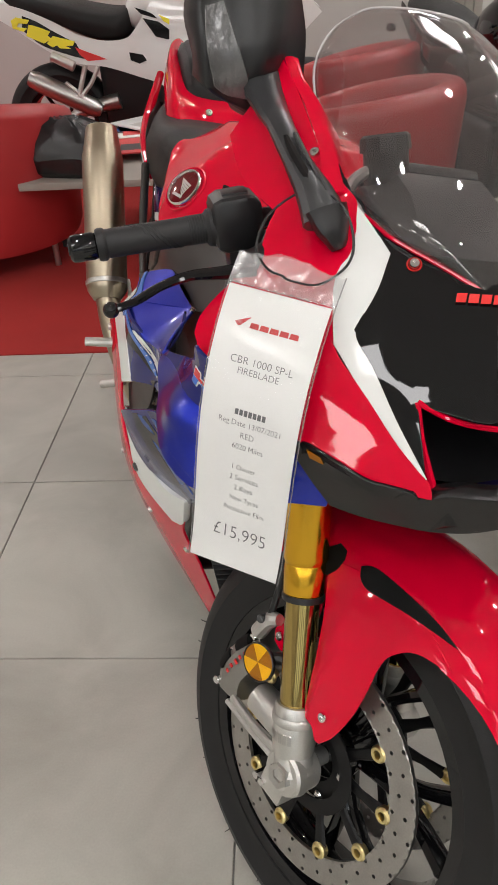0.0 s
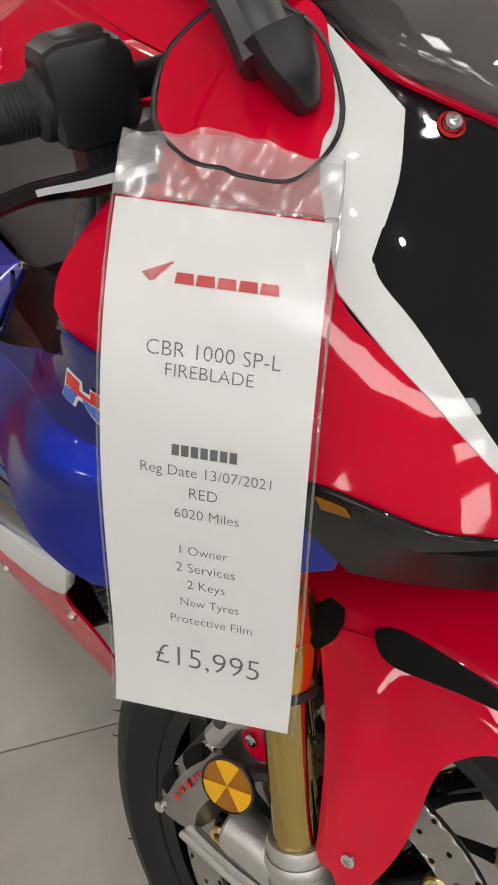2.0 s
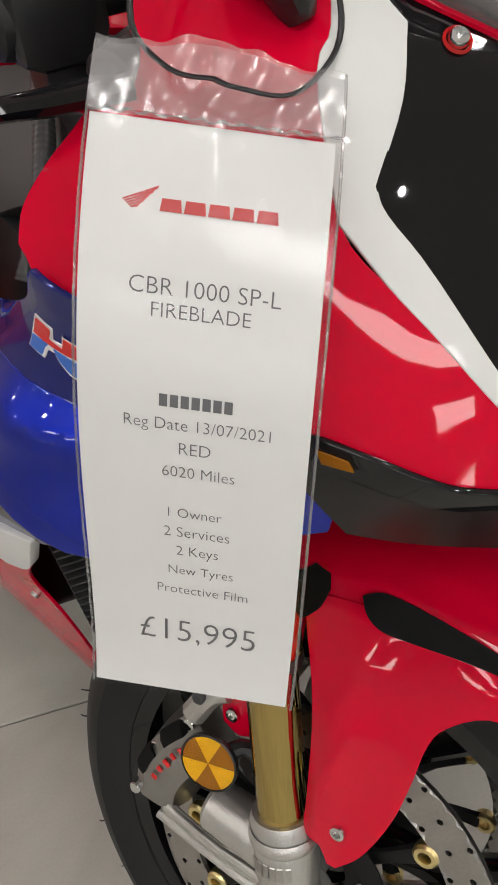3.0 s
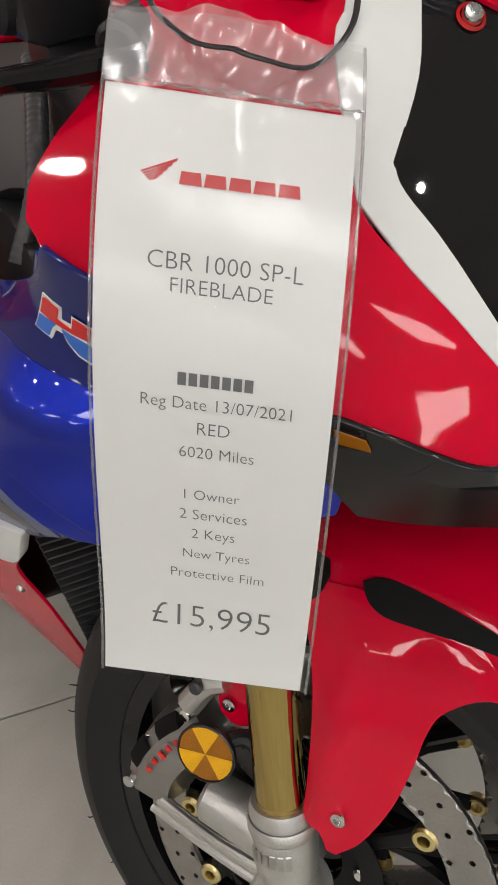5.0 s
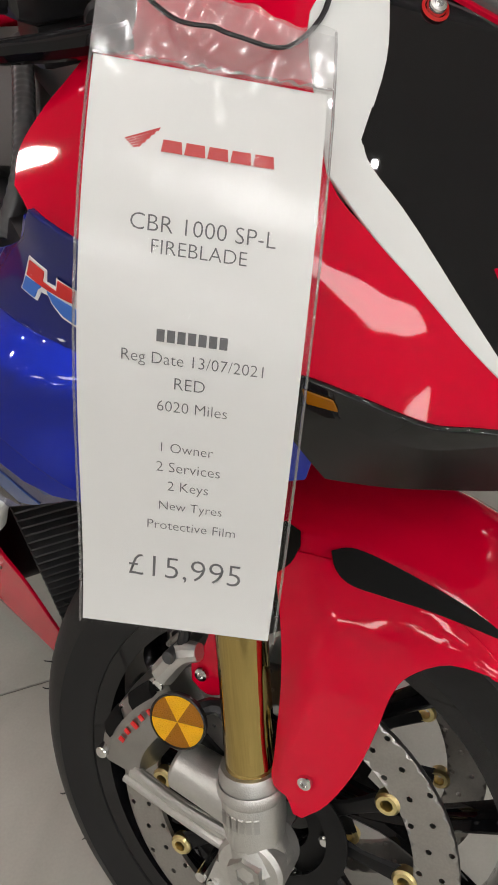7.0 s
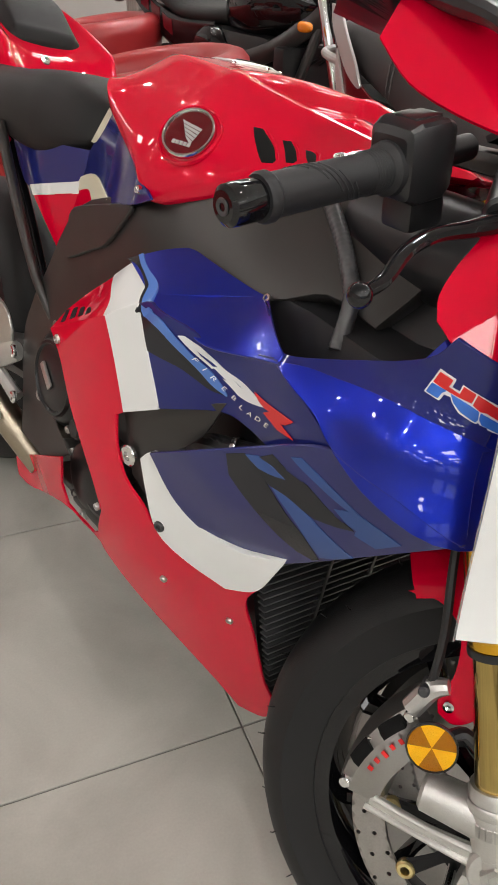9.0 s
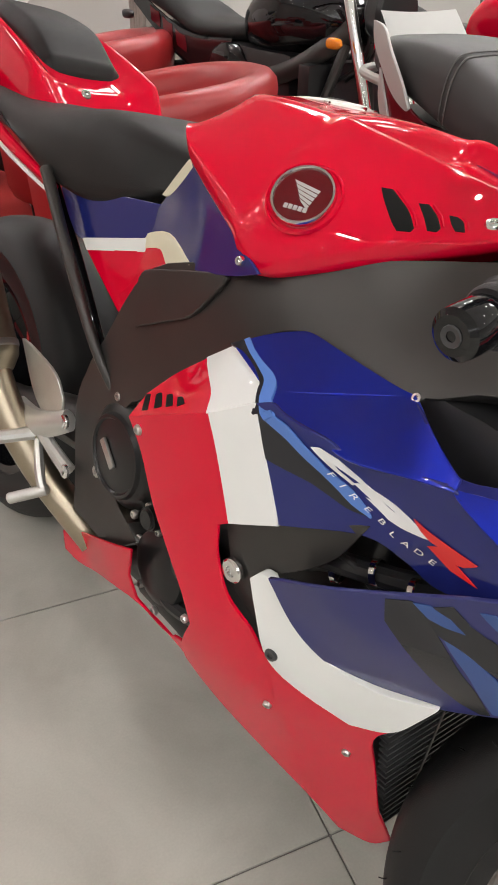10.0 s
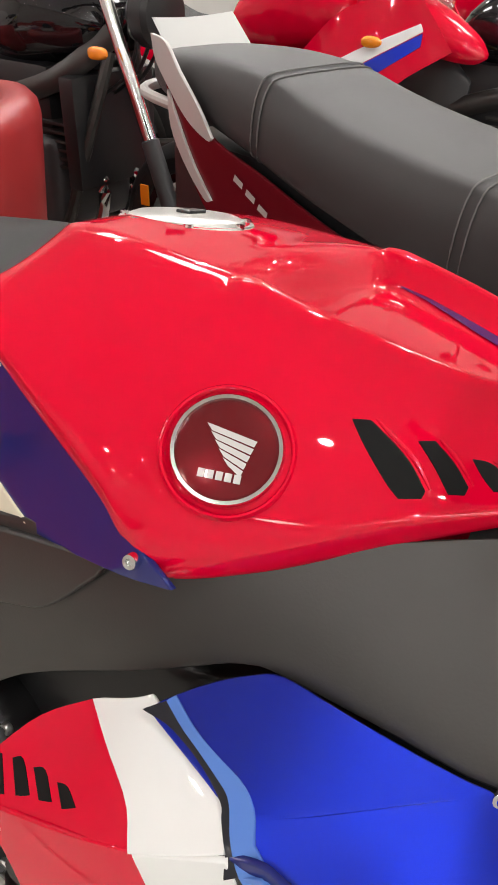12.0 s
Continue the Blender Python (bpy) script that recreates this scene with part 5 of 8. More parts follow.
# ---- bars, mirror, screen and nose ----
def bars():
    for s in (-1, 1):
        # right-hand side as placed, other side turned with the fork
        def q(x, y, z):
            return Vector((x, y, z)) if s < 0 else STEER @ Vector(((STEER.inverted() @ Vector((x, y, z))).x, -(STEER.inverted() @ Vector((x, y, z))).y, (STEER.inverted() @ Vector((x, y, z))).z))
        end, inner, clamp = q(-0.233, -0.374, 0.886), q(-0.237, -0.223, 0.923), q(-0.235, -0.13, 0.95)
        d = (inner - end).normalized()
        bar = part("handlebar", rod(inner, clamp, 0.011, None, 16), PLASTIC, bike, "black clip-on handlebar")
        g0 = end + d * 0.03
        part("grip", lathe([(0.0, 0), (0.0165, 0), (0.018, 0.003), (0.018, 0.008), (0.0158, 0.011), (0.0158, 0.1), (0.0162, 0.101), (0.0162, 0.121), (0.0205, 0.125), (0.0215, 0.13), (0.0215, 0.134), (0.0, 0.134)], 28, None, along(g0, inner)), GRIP, bar, "black ribbed rubber grip")
        for k in range(7):
            at = along(g0 + d * (0.018 + 0.012 * k), inner, 40 * k)
            part("grip_rib", tube([at @ Vector((0.0155 * math.cos(t), 0.0155 * math.sin(t), 0.01 * t)) for t in (-1.2, -0.6, 0, 0.6, 1.2)], 0.0013, 6, 3), GRIP, bar)
        for k in range(6):
            part("grip_ring", lathe([(0.0158, 0), (0.0168, 0.0012), (0.0158, 0.0024)], 24, None, along(g0 + d * (0.102 + 0.003 * k), inner)), GRIP, bar)
        part("bar_end", lathe([(0, 0), (0.011, 0), (0.0145, 0.003), (0.015, 0.008), (0.015, 0.026), (0.0135, 0.03), (0, 0.03)], 24, None, along(end, inner)), GLOSS_BLACK, bar, "gloss black bar-end weight")
        part("end_screw", lathe([(0.003, -0.0005), (0.006, -0.0012), (0.0065, 0.001)], 12, None, along(end, inner)), DARK_GREY, bar)
        # switch housing
        b0 = inner + d * 0.004
        m = along(b0, clamp)
        rings = []
        for t, w, h in ((0.0, 0.019, 0.021), (0.003, 0.023, 0.027), (0.012, 0.026, 0.031), (0.04, 0.026, 0.031), (0.05, 0.022, 0.027), (0.056, 0.017, 0.019)):
            ring = []
            for k in range(16):
                a = 2 * math.pi * k / 16
                c, n = math.cos(a), math.sin(a)
                ring.append(m @ Vector((w * (abs(c) ** 0.28) * (1 if c > 0 else -1), h * (abs(n) ** 0.28) * (1 if n > 0 else -1) + 0.004, t)))
            rings.append(ring)
        part("switch_housing", loft(rings), PLASTIC, bar, "black moulded switch housing", 24)
        part("switch", moved(box(-0.012, 0.031, 0.014, 0.012, 0.0365, 0.044, 0.003), m), PLASTIC, bar, "flush black switch lid")
        lower = box(-0.018, -0.052, 0.012, 0.016, -0.026, 0.052, 0.006)
        part("switch_base", moved(lower, m), PLASTIC, bar)
        # lever with its ball end
        pts = [q(-0.131, -0.335, 0.861), q(-0.134, -0.312, 0.87), q(-0.146, -0.285, 0.884), q(-0.15, -0.255, 0.896), q(-0.143, -0.225, 0.904), q(-0.135, -0.19, 0.915)]
        lever = part("lever", tube(pts, [0.0055, 0.0055, 0.006, 0.007, 0.009, 0.012], 10, 5, None, 0.75), GLOSS_BLACK, bar, "black brake lever with a ball end")
        ball = lathe([(0.0085 * math.sin(math.pi * k / 10), -0.0085 * math.cos(math.pi * k / 10)) for k in range(11)], 20, None, Matrix.Translation(pts[0]))
        part("lever_ball", ball, GLOSS_BLACK, lever)
        part("master_cylinder", rod(q(-0.14, -0.2, 0.915), q(-0.18, -0.14, 0.94), 0.013, 0.012, 18, None, 0.003), PLASTIC, bar)
    yoke = box(-0.3, -0.1, 0.93, -0.215, 0.1, 0.95, 0.008)
    part("top_yoke", moved(yoke, Matrix.Identity(4)), SATIN_BLACK, bike, "black top yoke")
    for s in (-1, 1):
        top = STEER @ (AXLE + Vector((-0.0025, 0.105 * s, 0)) + RAKE * 0.62)
        part("fork_cap", lathe([(0, 0.03), (0.008, 0.03), (0.009, 0.022), (0.022, 0.02), (0.025, 0.015), (0.025, 0.0)], 24, None, along(top, top + (STEER.to_3x3() @ RAKE))), GOLD, bike, "gold fork cap")


def mirror():
    for s in (-1, 1):
        sheet = Sheet([(-.30, -.23, 1.06), (-.33, -.17, 1.045), (-.37, -.10, 1.08), (-.31, -.17, 1.10), (-.31, -.24, 1.13), (-.37, -.10, 1.15)], 0, lambda u, v: 0.02 * math.exp(-((u + 0.165) / 0.035) ** 2))
        if s < 0:
            head = panel("mirror", [(-0.244, 1.139), (-0.239, 1.109), (-0.227, 1.061), (-0.206, 1.05), (-0.173, 1.04), (-0.136, 1.023), (-0.114, 1.039), (-0.116, 1.077), (-0.103, 1.081), (-0.112, 1.123), (-0.126, 1.155), (-0.137, 1.186), (-0.198, 1.192), (-0.238, 1.175)], sheet, PLASTIC, bike, "black mirror housing with a clear indicator lens", 0.0, 0.055, 0.012, 0.006)
            panel("indicator_lens", [(-0.241, 1.134), (-0.222, 1.142), (-0.208, 1.113), (-0.177, 1.053), (-0.207, 1.054), (-0.223, 1.061), (-0.236, 1.099)], sheet, LENS, head, "clear faceted indicator lens", 0.003, 0.004, 0.012)
        stem = [(-0.118, -0.132, 0.972), (-0.14, -0.14, 0.993), (-0.175, -0.155, 1.017), (-0.215, -0.165, 1.04), (-0.27, -0.165, 1.052), (-0.315, -0.165, 1.07)]
        stem = [Vector((x, y if s < 0 else 0.04 - y, z)) for x, y, z in stem]
        arm = part("mirror_stem", tube(stem, [0.027, 0.024, 0.0165, 0.0155, 0.02, 0.03], 12, 6, None, 0.62), STEM, bike, "satin black faceted mirror stem", 30)
        out = Vector((0.55, -0.5 if s < 0 else 0.5, 0.62)).normalized()
        mid = curve_through(stem, 6)[5:17:2]
        part("stem_slot", tube([p + out * 0.0125 for p in mid], [0.003, 0.0055, 0.0065, 0.0065, 0.0055, 0.003], 6, 2, None, 0.5), GLOSS_BLACK, arm, "gloss black groove")
        part("stem_rail", tube([p + out * 0.0115 + Vector((0.0, 0.009 if s < 0 else -0.009, 0.004)) for p in mid], 0.0024, 6, 2), PLASTIC, arm)
        foot = [Vector((x, y if s < 0 else 0.04 - y, z)) for x, y, z in ((-0.122, -0.133, 0.985), (-0.112, -0.125, 0.968), (-0.106, -0.117, 0.952))]
        part("mirror_foot", tube(foot, [0.03, 0.026, 0.014], 14, 5, None, 0.55), PLASTIC, arm, "black rubber mirror foot")
        if s > 0:
            shell = lathe([(0.0, -0.03), (0.05, -0.025), (0.085, 0.0), (0.08, 0.012), (0, 0.014)], 24, None, Matrix.Translation((-0.33, 0.24, 1.11)) @ pose(0, 0, 0, 0, -90, 0) @ Matrix.Diagonal((0.7, 1, 1, 1)))
            part("mirror", shell, PLASTIC, bike, "black mirror housing")


STAYS = [(-0.315, -0.144, 1.099, -0.127, 1.099), (-0.29, -0.142, 1.085, -0.124, 1.082), (-0.25, -0.132, 1.062, -0.119, 1.069), (-0.2, -0.125, 1.031, -0.104, 1.04), (-0.165, -0.128, 1.01, -0.106, 1.013), (-0.135, -0.142, 0.994, -0.107, 1.0)]  # along, then across and up of both edges


def screen():
    rows = [(-0.012, 0.946, 0.012, 0.002, 0.0), (-0.026, 0.966, 0.055, 0.03, 0.006), (-0.05, 0.998, 0.105, 0.055, 0.02), (-0.095, 1.045, 0.13, 0.09, 0.03), (-0.16, 1.095, 0.137, 0.095, 0.035), (-0.235, 1.135, 0.128, 0.08, 0.035), (-0.3, 1.16, 0.1, 0.05, 0.025), (-0.325, 1.167, 0.07, 0.03, 0.012)]
    rings = []
    for x, z, hw, sx, sz in smooth_row(rows, 5):
        ring = []
        for k in range(21):
            a = (k / 10 - 1) * math.pi / 2
            ring.append(Vector((x - sx * (1 - math.cos(a)), 0.02 + hw * math.sin(a), z - sz * (1 - math.cos(a)))))
        rings.append(ring)
    bm = loft(rings, False, None, False)
    bmesh.ops.solidify(bm, geom=bm.faces[:], thickness=0.0025)
    glass = part("windscreen", bm, SCREEN, bike, "clear curved windscreen", 60)
    edge = [r[0] for r in rings] + [p for p in rings[-1][1:-1]] + [r[-1] for r in rings[::-1]]
    part("screen_edge", tube(edge[::3] + [edge[-1]], 0.0016, 6, 2), CLEAR_EDGE, glass, "pale polished screen edge")
    low = [r[0] for r in rings[::-1]][-12:] + list(rings[0])
    part("screen_seal", tube(low[::2], 0.0022, 6, 2), RED, glass, "thin red edge trim")
    # dark shelf with a hood, and the display behind it
    rows = ((-0.07, 0.944, 0.1, 0.0), (-0.11, 0.962, 0.112, 0.012), (-0.15, 0.972, 0.118, 0.03), (-0.2, 0.978, 0.12, 0.036), (-0.225, 0.975, 0.115, 0.03), (-0.25, 0.96, 0.11, 0.0))
    front = [[Vector((x, 0.02 + w * k, z)) for k in (-1, -0.6, -0.2, 0.2, 0.6, 1)] for x, z, w in ((-0.03, 0.94, 0.02), (-0.055, 0.947, 0.042), (-0.08, 0.955, 0.068), (-0.118, 0.967, 0.096))]
    bm = loft(front, False, None, False)
    bmesh.ops.solidify(bm, geom=bm.faces[:], thickness=0.004)
    part("cockpit_front", bm, GLOSS_BLACK, bike, "gloss black shelf below the screen", 25)
    shelf = [[Vector((x, 0.02 + w * k, z + hood * (1 if abs(k) < 0.5 else (1 - abs(k)) * 1.4))) for k in (-1, -0.8, -0.55, -0.45, 0, 0.45, 0.55, 0.8, 1)] for x, z, w, hood in rows]
    bm = loft(shelf, False, None, False)
    bmesh.ops.solidify(bm, geom=bm.faces[:], thickness=0.006)
    part("cockpit_cover", bm, COVER, bike, "matt dark grey cockpit cover", 25)
    dash = part("display", moved(box(-0.008, -0.07, -0.03, 0.008, 0.07, 0.03, 0.005), pose(-0.252, 0.02, 0.99, 0, 35, 0)), PLASTIC, bike, "black instrument display")
    part("display_glass", moved(box(-0.0095, -0.062, -0.025, -0.0085, 0.062, 0.025), pose(-0.252, 0.02, 0.99, 0, 35, 0)), GLOSS_BLACK, dash, "dark display glass", 0)
    pot_at = pose(-0.218, -0.036, 1.012, 12, -14, 0)
    pot = part("brake_reservoir", lathe([(0, -0.02), (0.022, -0.02), (0.025, -0.015), (0.025, 0.018), (0.0, 0.018)], 24, None, pot_at), PLASTIC, bike, "smoked brake fluid reservoir")
    part("reservoir_cap", lathe([(0.0, 0.036), (0.024, 0.036), (0.0275, 0.033), (0.0285, 0.02), (0.0285, 0.018), (0.0, 0.018)], 10, None, pot_at), PLASTIC, pot, "black reservoir cap", 20)
    part("reservoir_bracket", tube([pot_at @ Vector((0.0, -0.02, 0.0)), (-0.21, -0.075, 0.995), (-0.205, -0.085, 0.96)], 0.007, 8, 4), ALLOY, pot)
    for side in (1, -1):
        strip = []
        for x, y0, z0, y1, z1 in STAYS:
            strip.append([Vector((x - d, y if side > 0 else 0.04 - y, z)) for d, y, z in ((0.004, y0, z0), (0, (y0 + y1) / 2, (z0 + z1) / 2 + 0.002), (0.004, y1, z1))])
        bm = loft([[Vector(tuple(v)) for v in row] for row in strip], False, None, False)
        bmesh.ops.solidify(bm, geom=bm.faces[:], thickness=0.004)
        part("screen_stay", bm, RED, bike, "red screen surround", 50)
        wing = []
        for low, high in zip(smooth_row([(-0.3, -0.198, 1.013), (-0.262, -0.193, 0.986), (-0.215, -0.183, 0.972), (-0.172, -0.169, 0.965)], 4), smooth_row([(-0.314, -0.146, 1.097), (-0.27, -0.138, 1.073), (-0.225, -0.13, 1.045), (-0.192, -0.122, 1.019)], 4)):
            wing.append([Vector((x, y if side > 0 else 0.04 - y, z)) for x, y, z in (low * (1 - k) + high * k for k in (0, 0.25, 0.5, 0.75, 1))])
        bm = loft(wing, False, None, False)
        bmesh.ops.solidify(bm, geom=bm.faces[:], thickness=0.003)
        part("surround_wing", bm, RED, bike, "red inner wing of the screen surround", 50)
    screw(COWL.place(-0.0835, 0.954, 0.003), COWL.normal(-0.0835, 0.954), 0.0055, CHROME, glass)
    part("screw_ring", lathe([(0.006, 0.0), (0.0068, 0.0016), (0.0078, 0.0)], 24, None, along(COWL.place(-0.0835, 0.954, 0.002), COWL.place(-0.0835, 0.954, 0.1))), RED_DECAL, glass, "red collar round a screw")


def nose():
    mid = 0.02
    top = [(0.033, -0.064, 0.855), (0.052, -0.03, 0.846), (0.06, mid, 0.843), (0.052, 0.07, 0.846), (0.033, 0.104, 0.855)]
    for y in (-1, 1):
        edge = [(0.033, mid - 0.084, 0.855), (0.05, mid - 0.076, 0.82), (0.078, mid - 0.06, 0.772)]
        edge = [(a, b if y < 0 else 2 * mid - b, c) for a, b, c in edge]
        part("intake_edge", tube(edge, [0.003, 0.003, 0.005], 8, 5), RED, bike, "red intake edge")
    part("intake_edge", tube(top, 0.003, 8, 6), RED, bike, "red intake upper edge")
    rings = [[Vector((x, mid + y * w, z)) for y, z in ((-1, zt), (0, zt - 0.008), (1, zt), (0.8, zb), (0, zb - 0.012), (-0.8, zb))] for x, w, zt, zb in ((0.03, 0.084, 0.852, 0.77), (-0.02, 0.07, 0.84, 0.775), (-0.1, 0.05, 0.83, 0.79))]
    bm = loft(rings, False)
    bm.faces.new([v for v in bm.verts[-6:]])
    part("intake_duct", bm, PLASTIC, bike, "black air intake duct")
    beard = [[Vector((x, mid + y, z)) for y in (-0.055, -0.03, 0, 0.03, 0.055)] for x, z in ((0.092, 0.772), (0.096, 0.757), (0.075, 0.735), (0.0, 0.715), (-0.08, 0.71))]
    bm = loft(beard, False, None, False)
    bmesh.ops.solidify(bm, geom=bm.faces[:], thickness=0.01)
    part("chin_centre", bm, CHIN_BLACK, bike, "black chin below the intake")
    for k in range(5):
        u = -0.034 + 0.0105 * k
        bm = bmesh.new()
        bm.faces.new([bm.verts.new(COWL.place(a, b, 0.004)) for a, b in ((u + 0.003, 0.9335 + 0.002 * k), (u + 0.0115, 0.9355 + 0.002 * k), (u + 0.0085, 0.9425 + 0.002 * k), (u, 0.9405 + 0.002 * k))])
        part("maker_bar", bm, RED_DECAL, bike, "red lettering bar", 0)
    screw(COWL.place(-0.236, 1.02, 0.003), COWL.normal(-0.236, 1.02), 0.006, CHROME, bike)


COVER = shader("grained_dark_grey_plastic", (0.035, 0.035, 0.037), 0.5, vary=0.15, vary_scale=30, bump=0.03, bump_scale=900)
STEM = shader("satin_black_mirror_plastic", (0.03, 0.03, 0.032), 0.3, vary=0.12, vary_scale=30, bump=0.05, bump_scale=900)
LENS = shader("clear_indicator_lens", (0.12, 0.12, 0.12), 0.15, 0.3, 0.6, vary=0.4, vary_scale=60, bump=0.5, bump_scale=120)
CLEAR_EDGE = shader("polished_acrylic_edge", (0.6, 0.58, 0.58), 0.15, 0.0, 0.5, vary=0.1, vary_scale=40)
bars()
mirror()
screen()
nose()

# ---- engine, seat, tail, rear wheel, silencer ----
ENGINE = shader("black_engine_paint", (0.012, 0.012, 0.0125), 0.33, 0.2, vary=0.2, vary_scale=30, bump=0.06, bump_scale=500)


def engine():
    core = part("engine", box(-0.9, -0.15, 0.27, -0.38, 0.15, 0.7, 0.03, None, 3), ENGINE, bike, "black engine block behind the fairing")
    panel("side_bracket", [(-0.474, 0.597), (-0.405, 0.639), (-0.327, 0.677), (-0.36, 0.618), (-0.432, 0.558), (-0.403, 0.507), (-0.418, 0.511), (-0.45, 0.528)], SIDE, SATIN_BLACK, core, "black fairing bracket", -0.012, 0.004)
    part("sump_shelf", box(-0.7, -0.19, 0.325, -0.52, -0.13, 0.35, 0.006), ENGINE, core, "black lower cover")
    part("inner_shield", box(-0.42, -0.12, 0.54, -0.31, 0.12, 0.69, 0.02), PLASTIC, core, "black inner shield")
    clutch = Vector((-0.775, -0.17, 0.5))
    part("clutch_cover", lathe([(0, 0.036), (0.045, 0.036), (0.06, 0.032), (0.075, 0.02), (0.082, 0.0), (0.082, -0.03)], 40, None, Matrix.Translation(clutch) @ YZ), ENGINE, core, "black round clutch cover")
    part("crank_cover", lathe([(0, 0.03), (0.03, 0.03), (0.05, 0.022), (0.058, 0.0), (0.058, -0.03)], 36, None, Matrix.Translation((-0.655, -0.175, 0.395)) @ YZ), ENGINE, core, "black crank cover")
    for x, y, z, r in ((-0.831, -0.2, 0.444, 0.012), (-0.707, -0.2, 0.405, 0.011), (-0.623, -0.2, 0.358, 0.009), (-0.72, -0.205, 0.44, 0.008), (-0.66, -0.207, 0.45, 0.007), (-0.80, -0.2, 0.575, 0.008), (-0.745, -0.2, 0.585, 0.008), (-0.69, -0.205, 0.47, 0.008), (-0.64, -0.21, 0.34, 0.008), (-0.69, -0.2, 0.345, 0.007)):
        screw(Vector((x, y + 0.006, z)), (0, -1, 0), r * 0.8, STEEL, core)
    for k in range(10):
        a = radians(36 * k + 10)
        screw(clutch + Vector((0.077 * math.cos(a), -0.012, 0.077 * math.sin(a))), (0, -1, 0), 0.006, STEEL, core)
    part("cover_ring", lathe([(0.05, 0.034), (0.053, 0.038), (0.057, 0.0375), (0.06, 0.032)], 40, None, Matrix.Translation(clutch) @ YZ), ENGINE, core)
    part("oil_filler", lathe([(0, 0.05), (0.012, 0.05), (0.014, 0.046), (0.016, 0.046), (0.017, 0.03)], 18, None, Matrix.Translation((-0.66, -0.175, 0.475)) @ YZ), ENGINE, core, "black oil filler cap")
    part("water_pump", lathe([(0, 0.045), (0.018, 0.044), (0.026, 0.034), (0.028, 0.0)], 24, None, Matrix.Translation((-0.6, -0.165, 0.44)) @ YZ), ENGINE, core, "black pump cover")
    part("badge_plate", moved(box(-0.022, -0.003, -0.006, 0.022, 0.002, 0.006, 0.002), pose(-0.785, -0.209, 0.5, 0, 42, 0)), STEEL, core, "small bright plate")
    screw(SIDE.place(-0.452, 0.555, -0.006), SIDE.normal(-0.452, 0.555), 0.013, CHROME, core)
    hoses = [([(-0.42, -0.2, 0.57), (-0.37, -0.225, 0.61), (-0.3, -0.21, 0.63), (-0.24, -0.18, 0.65)], 0.011), ([(-0.44, -0.19, 0.52), (-0.36, -0.21, 0.55), (-0.28, -0.19, 0.58)], 0.009), ([(-0.4, -0.215, 0.6), (-0.35, -0.23, 0.625), (-0.31, -0.21, 0.6), (-0.28, -0.2, 0.63)], 0.004), ([(-0.66, -0.19, 0.37), (-0.62, -0.19, 0.36), (-0.58, -0.18, 0.36)], 0.011), ([(-0.38, -0.19, 0.66), (-0.32, -0.2, 0.66), (-0.25, -0.19, 0.69)], 0.012)]
    for pts, r in hoses:
        part("hose", tube(pts, r, 10, 6), PLASTIC, core, "black rubber hose")
    for x, z in ((-0.37, 0.6), (-0.33, 0.625), (-0.29, 0.632), (-0.345, 0.575)):
        part("clamp", lathe([(0.0115, 0), (0.0125, 0.001), (0.0125, 0.006), (0.0115, 0.007)], 16, None, along((x, -0.222, z), (x + 0.05, -0.21, z + 0.02))), CHROME, core, "bright hose clamp")
    # dark trough between frame and cowl
    rings = [[Vector((x, y, z)) for y, z in ((-0.2 + k, 0.72), (-0.19 + k, 0.78), (-0.14 + k, 0.79), (-0.1, 0.86), (0.1, 0.86), (0.19, 0.78), (0.2, 0.72))] for x, k in ((-0.42, 0.0), (-0.3, 0.0), (-0.2, -0.02), (-0.1, 0.02), (-0.03, 0.06))]
    bm = loft(rings, False, None, False)
    part("inner_cover", bm, PLASTIC, bike, "black inner air duct cover")
    part("air_duct", tube([(-0.33, -0.1, 0.86), (-0.2, -0.11, 0.86), (-0.1, -0.1, 0.85)], [0.05, 0.05, 0.045], 14, 5), PLASTIC, bike, "black intake tunnel")
    line = curve_through([FRAME_SKIN.place(u, v, 0.012) for u, v in ((-0.353, 0.866), (-0.319, 0.845), (-0.291, 0.824), (-0.268, 0.8), (-0.255, 0.76))], 14)
    part("cable_loom", tube(line, [0.0076 if k % 2 else 0.0081 for k in range(len(line))], 20, 2), LOOM, bike, "ribbed black cable sleeve", 70)


LOOM = shader("ribbed_loom_plastic", (0.06, 0.06, 0.062), 0.28, vary=0.15, vary_scale=40)
SLAT = shader("black_slat_plastic", (0.06, 0.06, 0.062), 0.3, vary=0.15, vary_scale=30)


def radiator():
    body = part("radiator", loft([[Vector((-0.34 + d, y, z)) for d, y in ((0, -w), (0.015, -w), (0.015, w), (0, w))] for z, w in ((0.23, 0.08), (0.5, 0.175))]), PLASTIC, bike, "black radiator with slatted guard")
    for k in range(24):
        z = 0.232 + 0.0112 * k
        w = 0.096 + (z - 0.266) * 0.35
        slat = moved(box(-0.006, -w, -0.0013, 0.006, w, 0.0013, 0.0005), pose(-0.306, 0, z, 0, -8, 0))
        part("slat", slat, SLAT, body)
    for y in (-0.045, 0.045):
        part("rib", box(-0.309, y - 0.003, 0.222, -0.299, y + 0.003, 0.49, 0.001), PLASTIC, body)


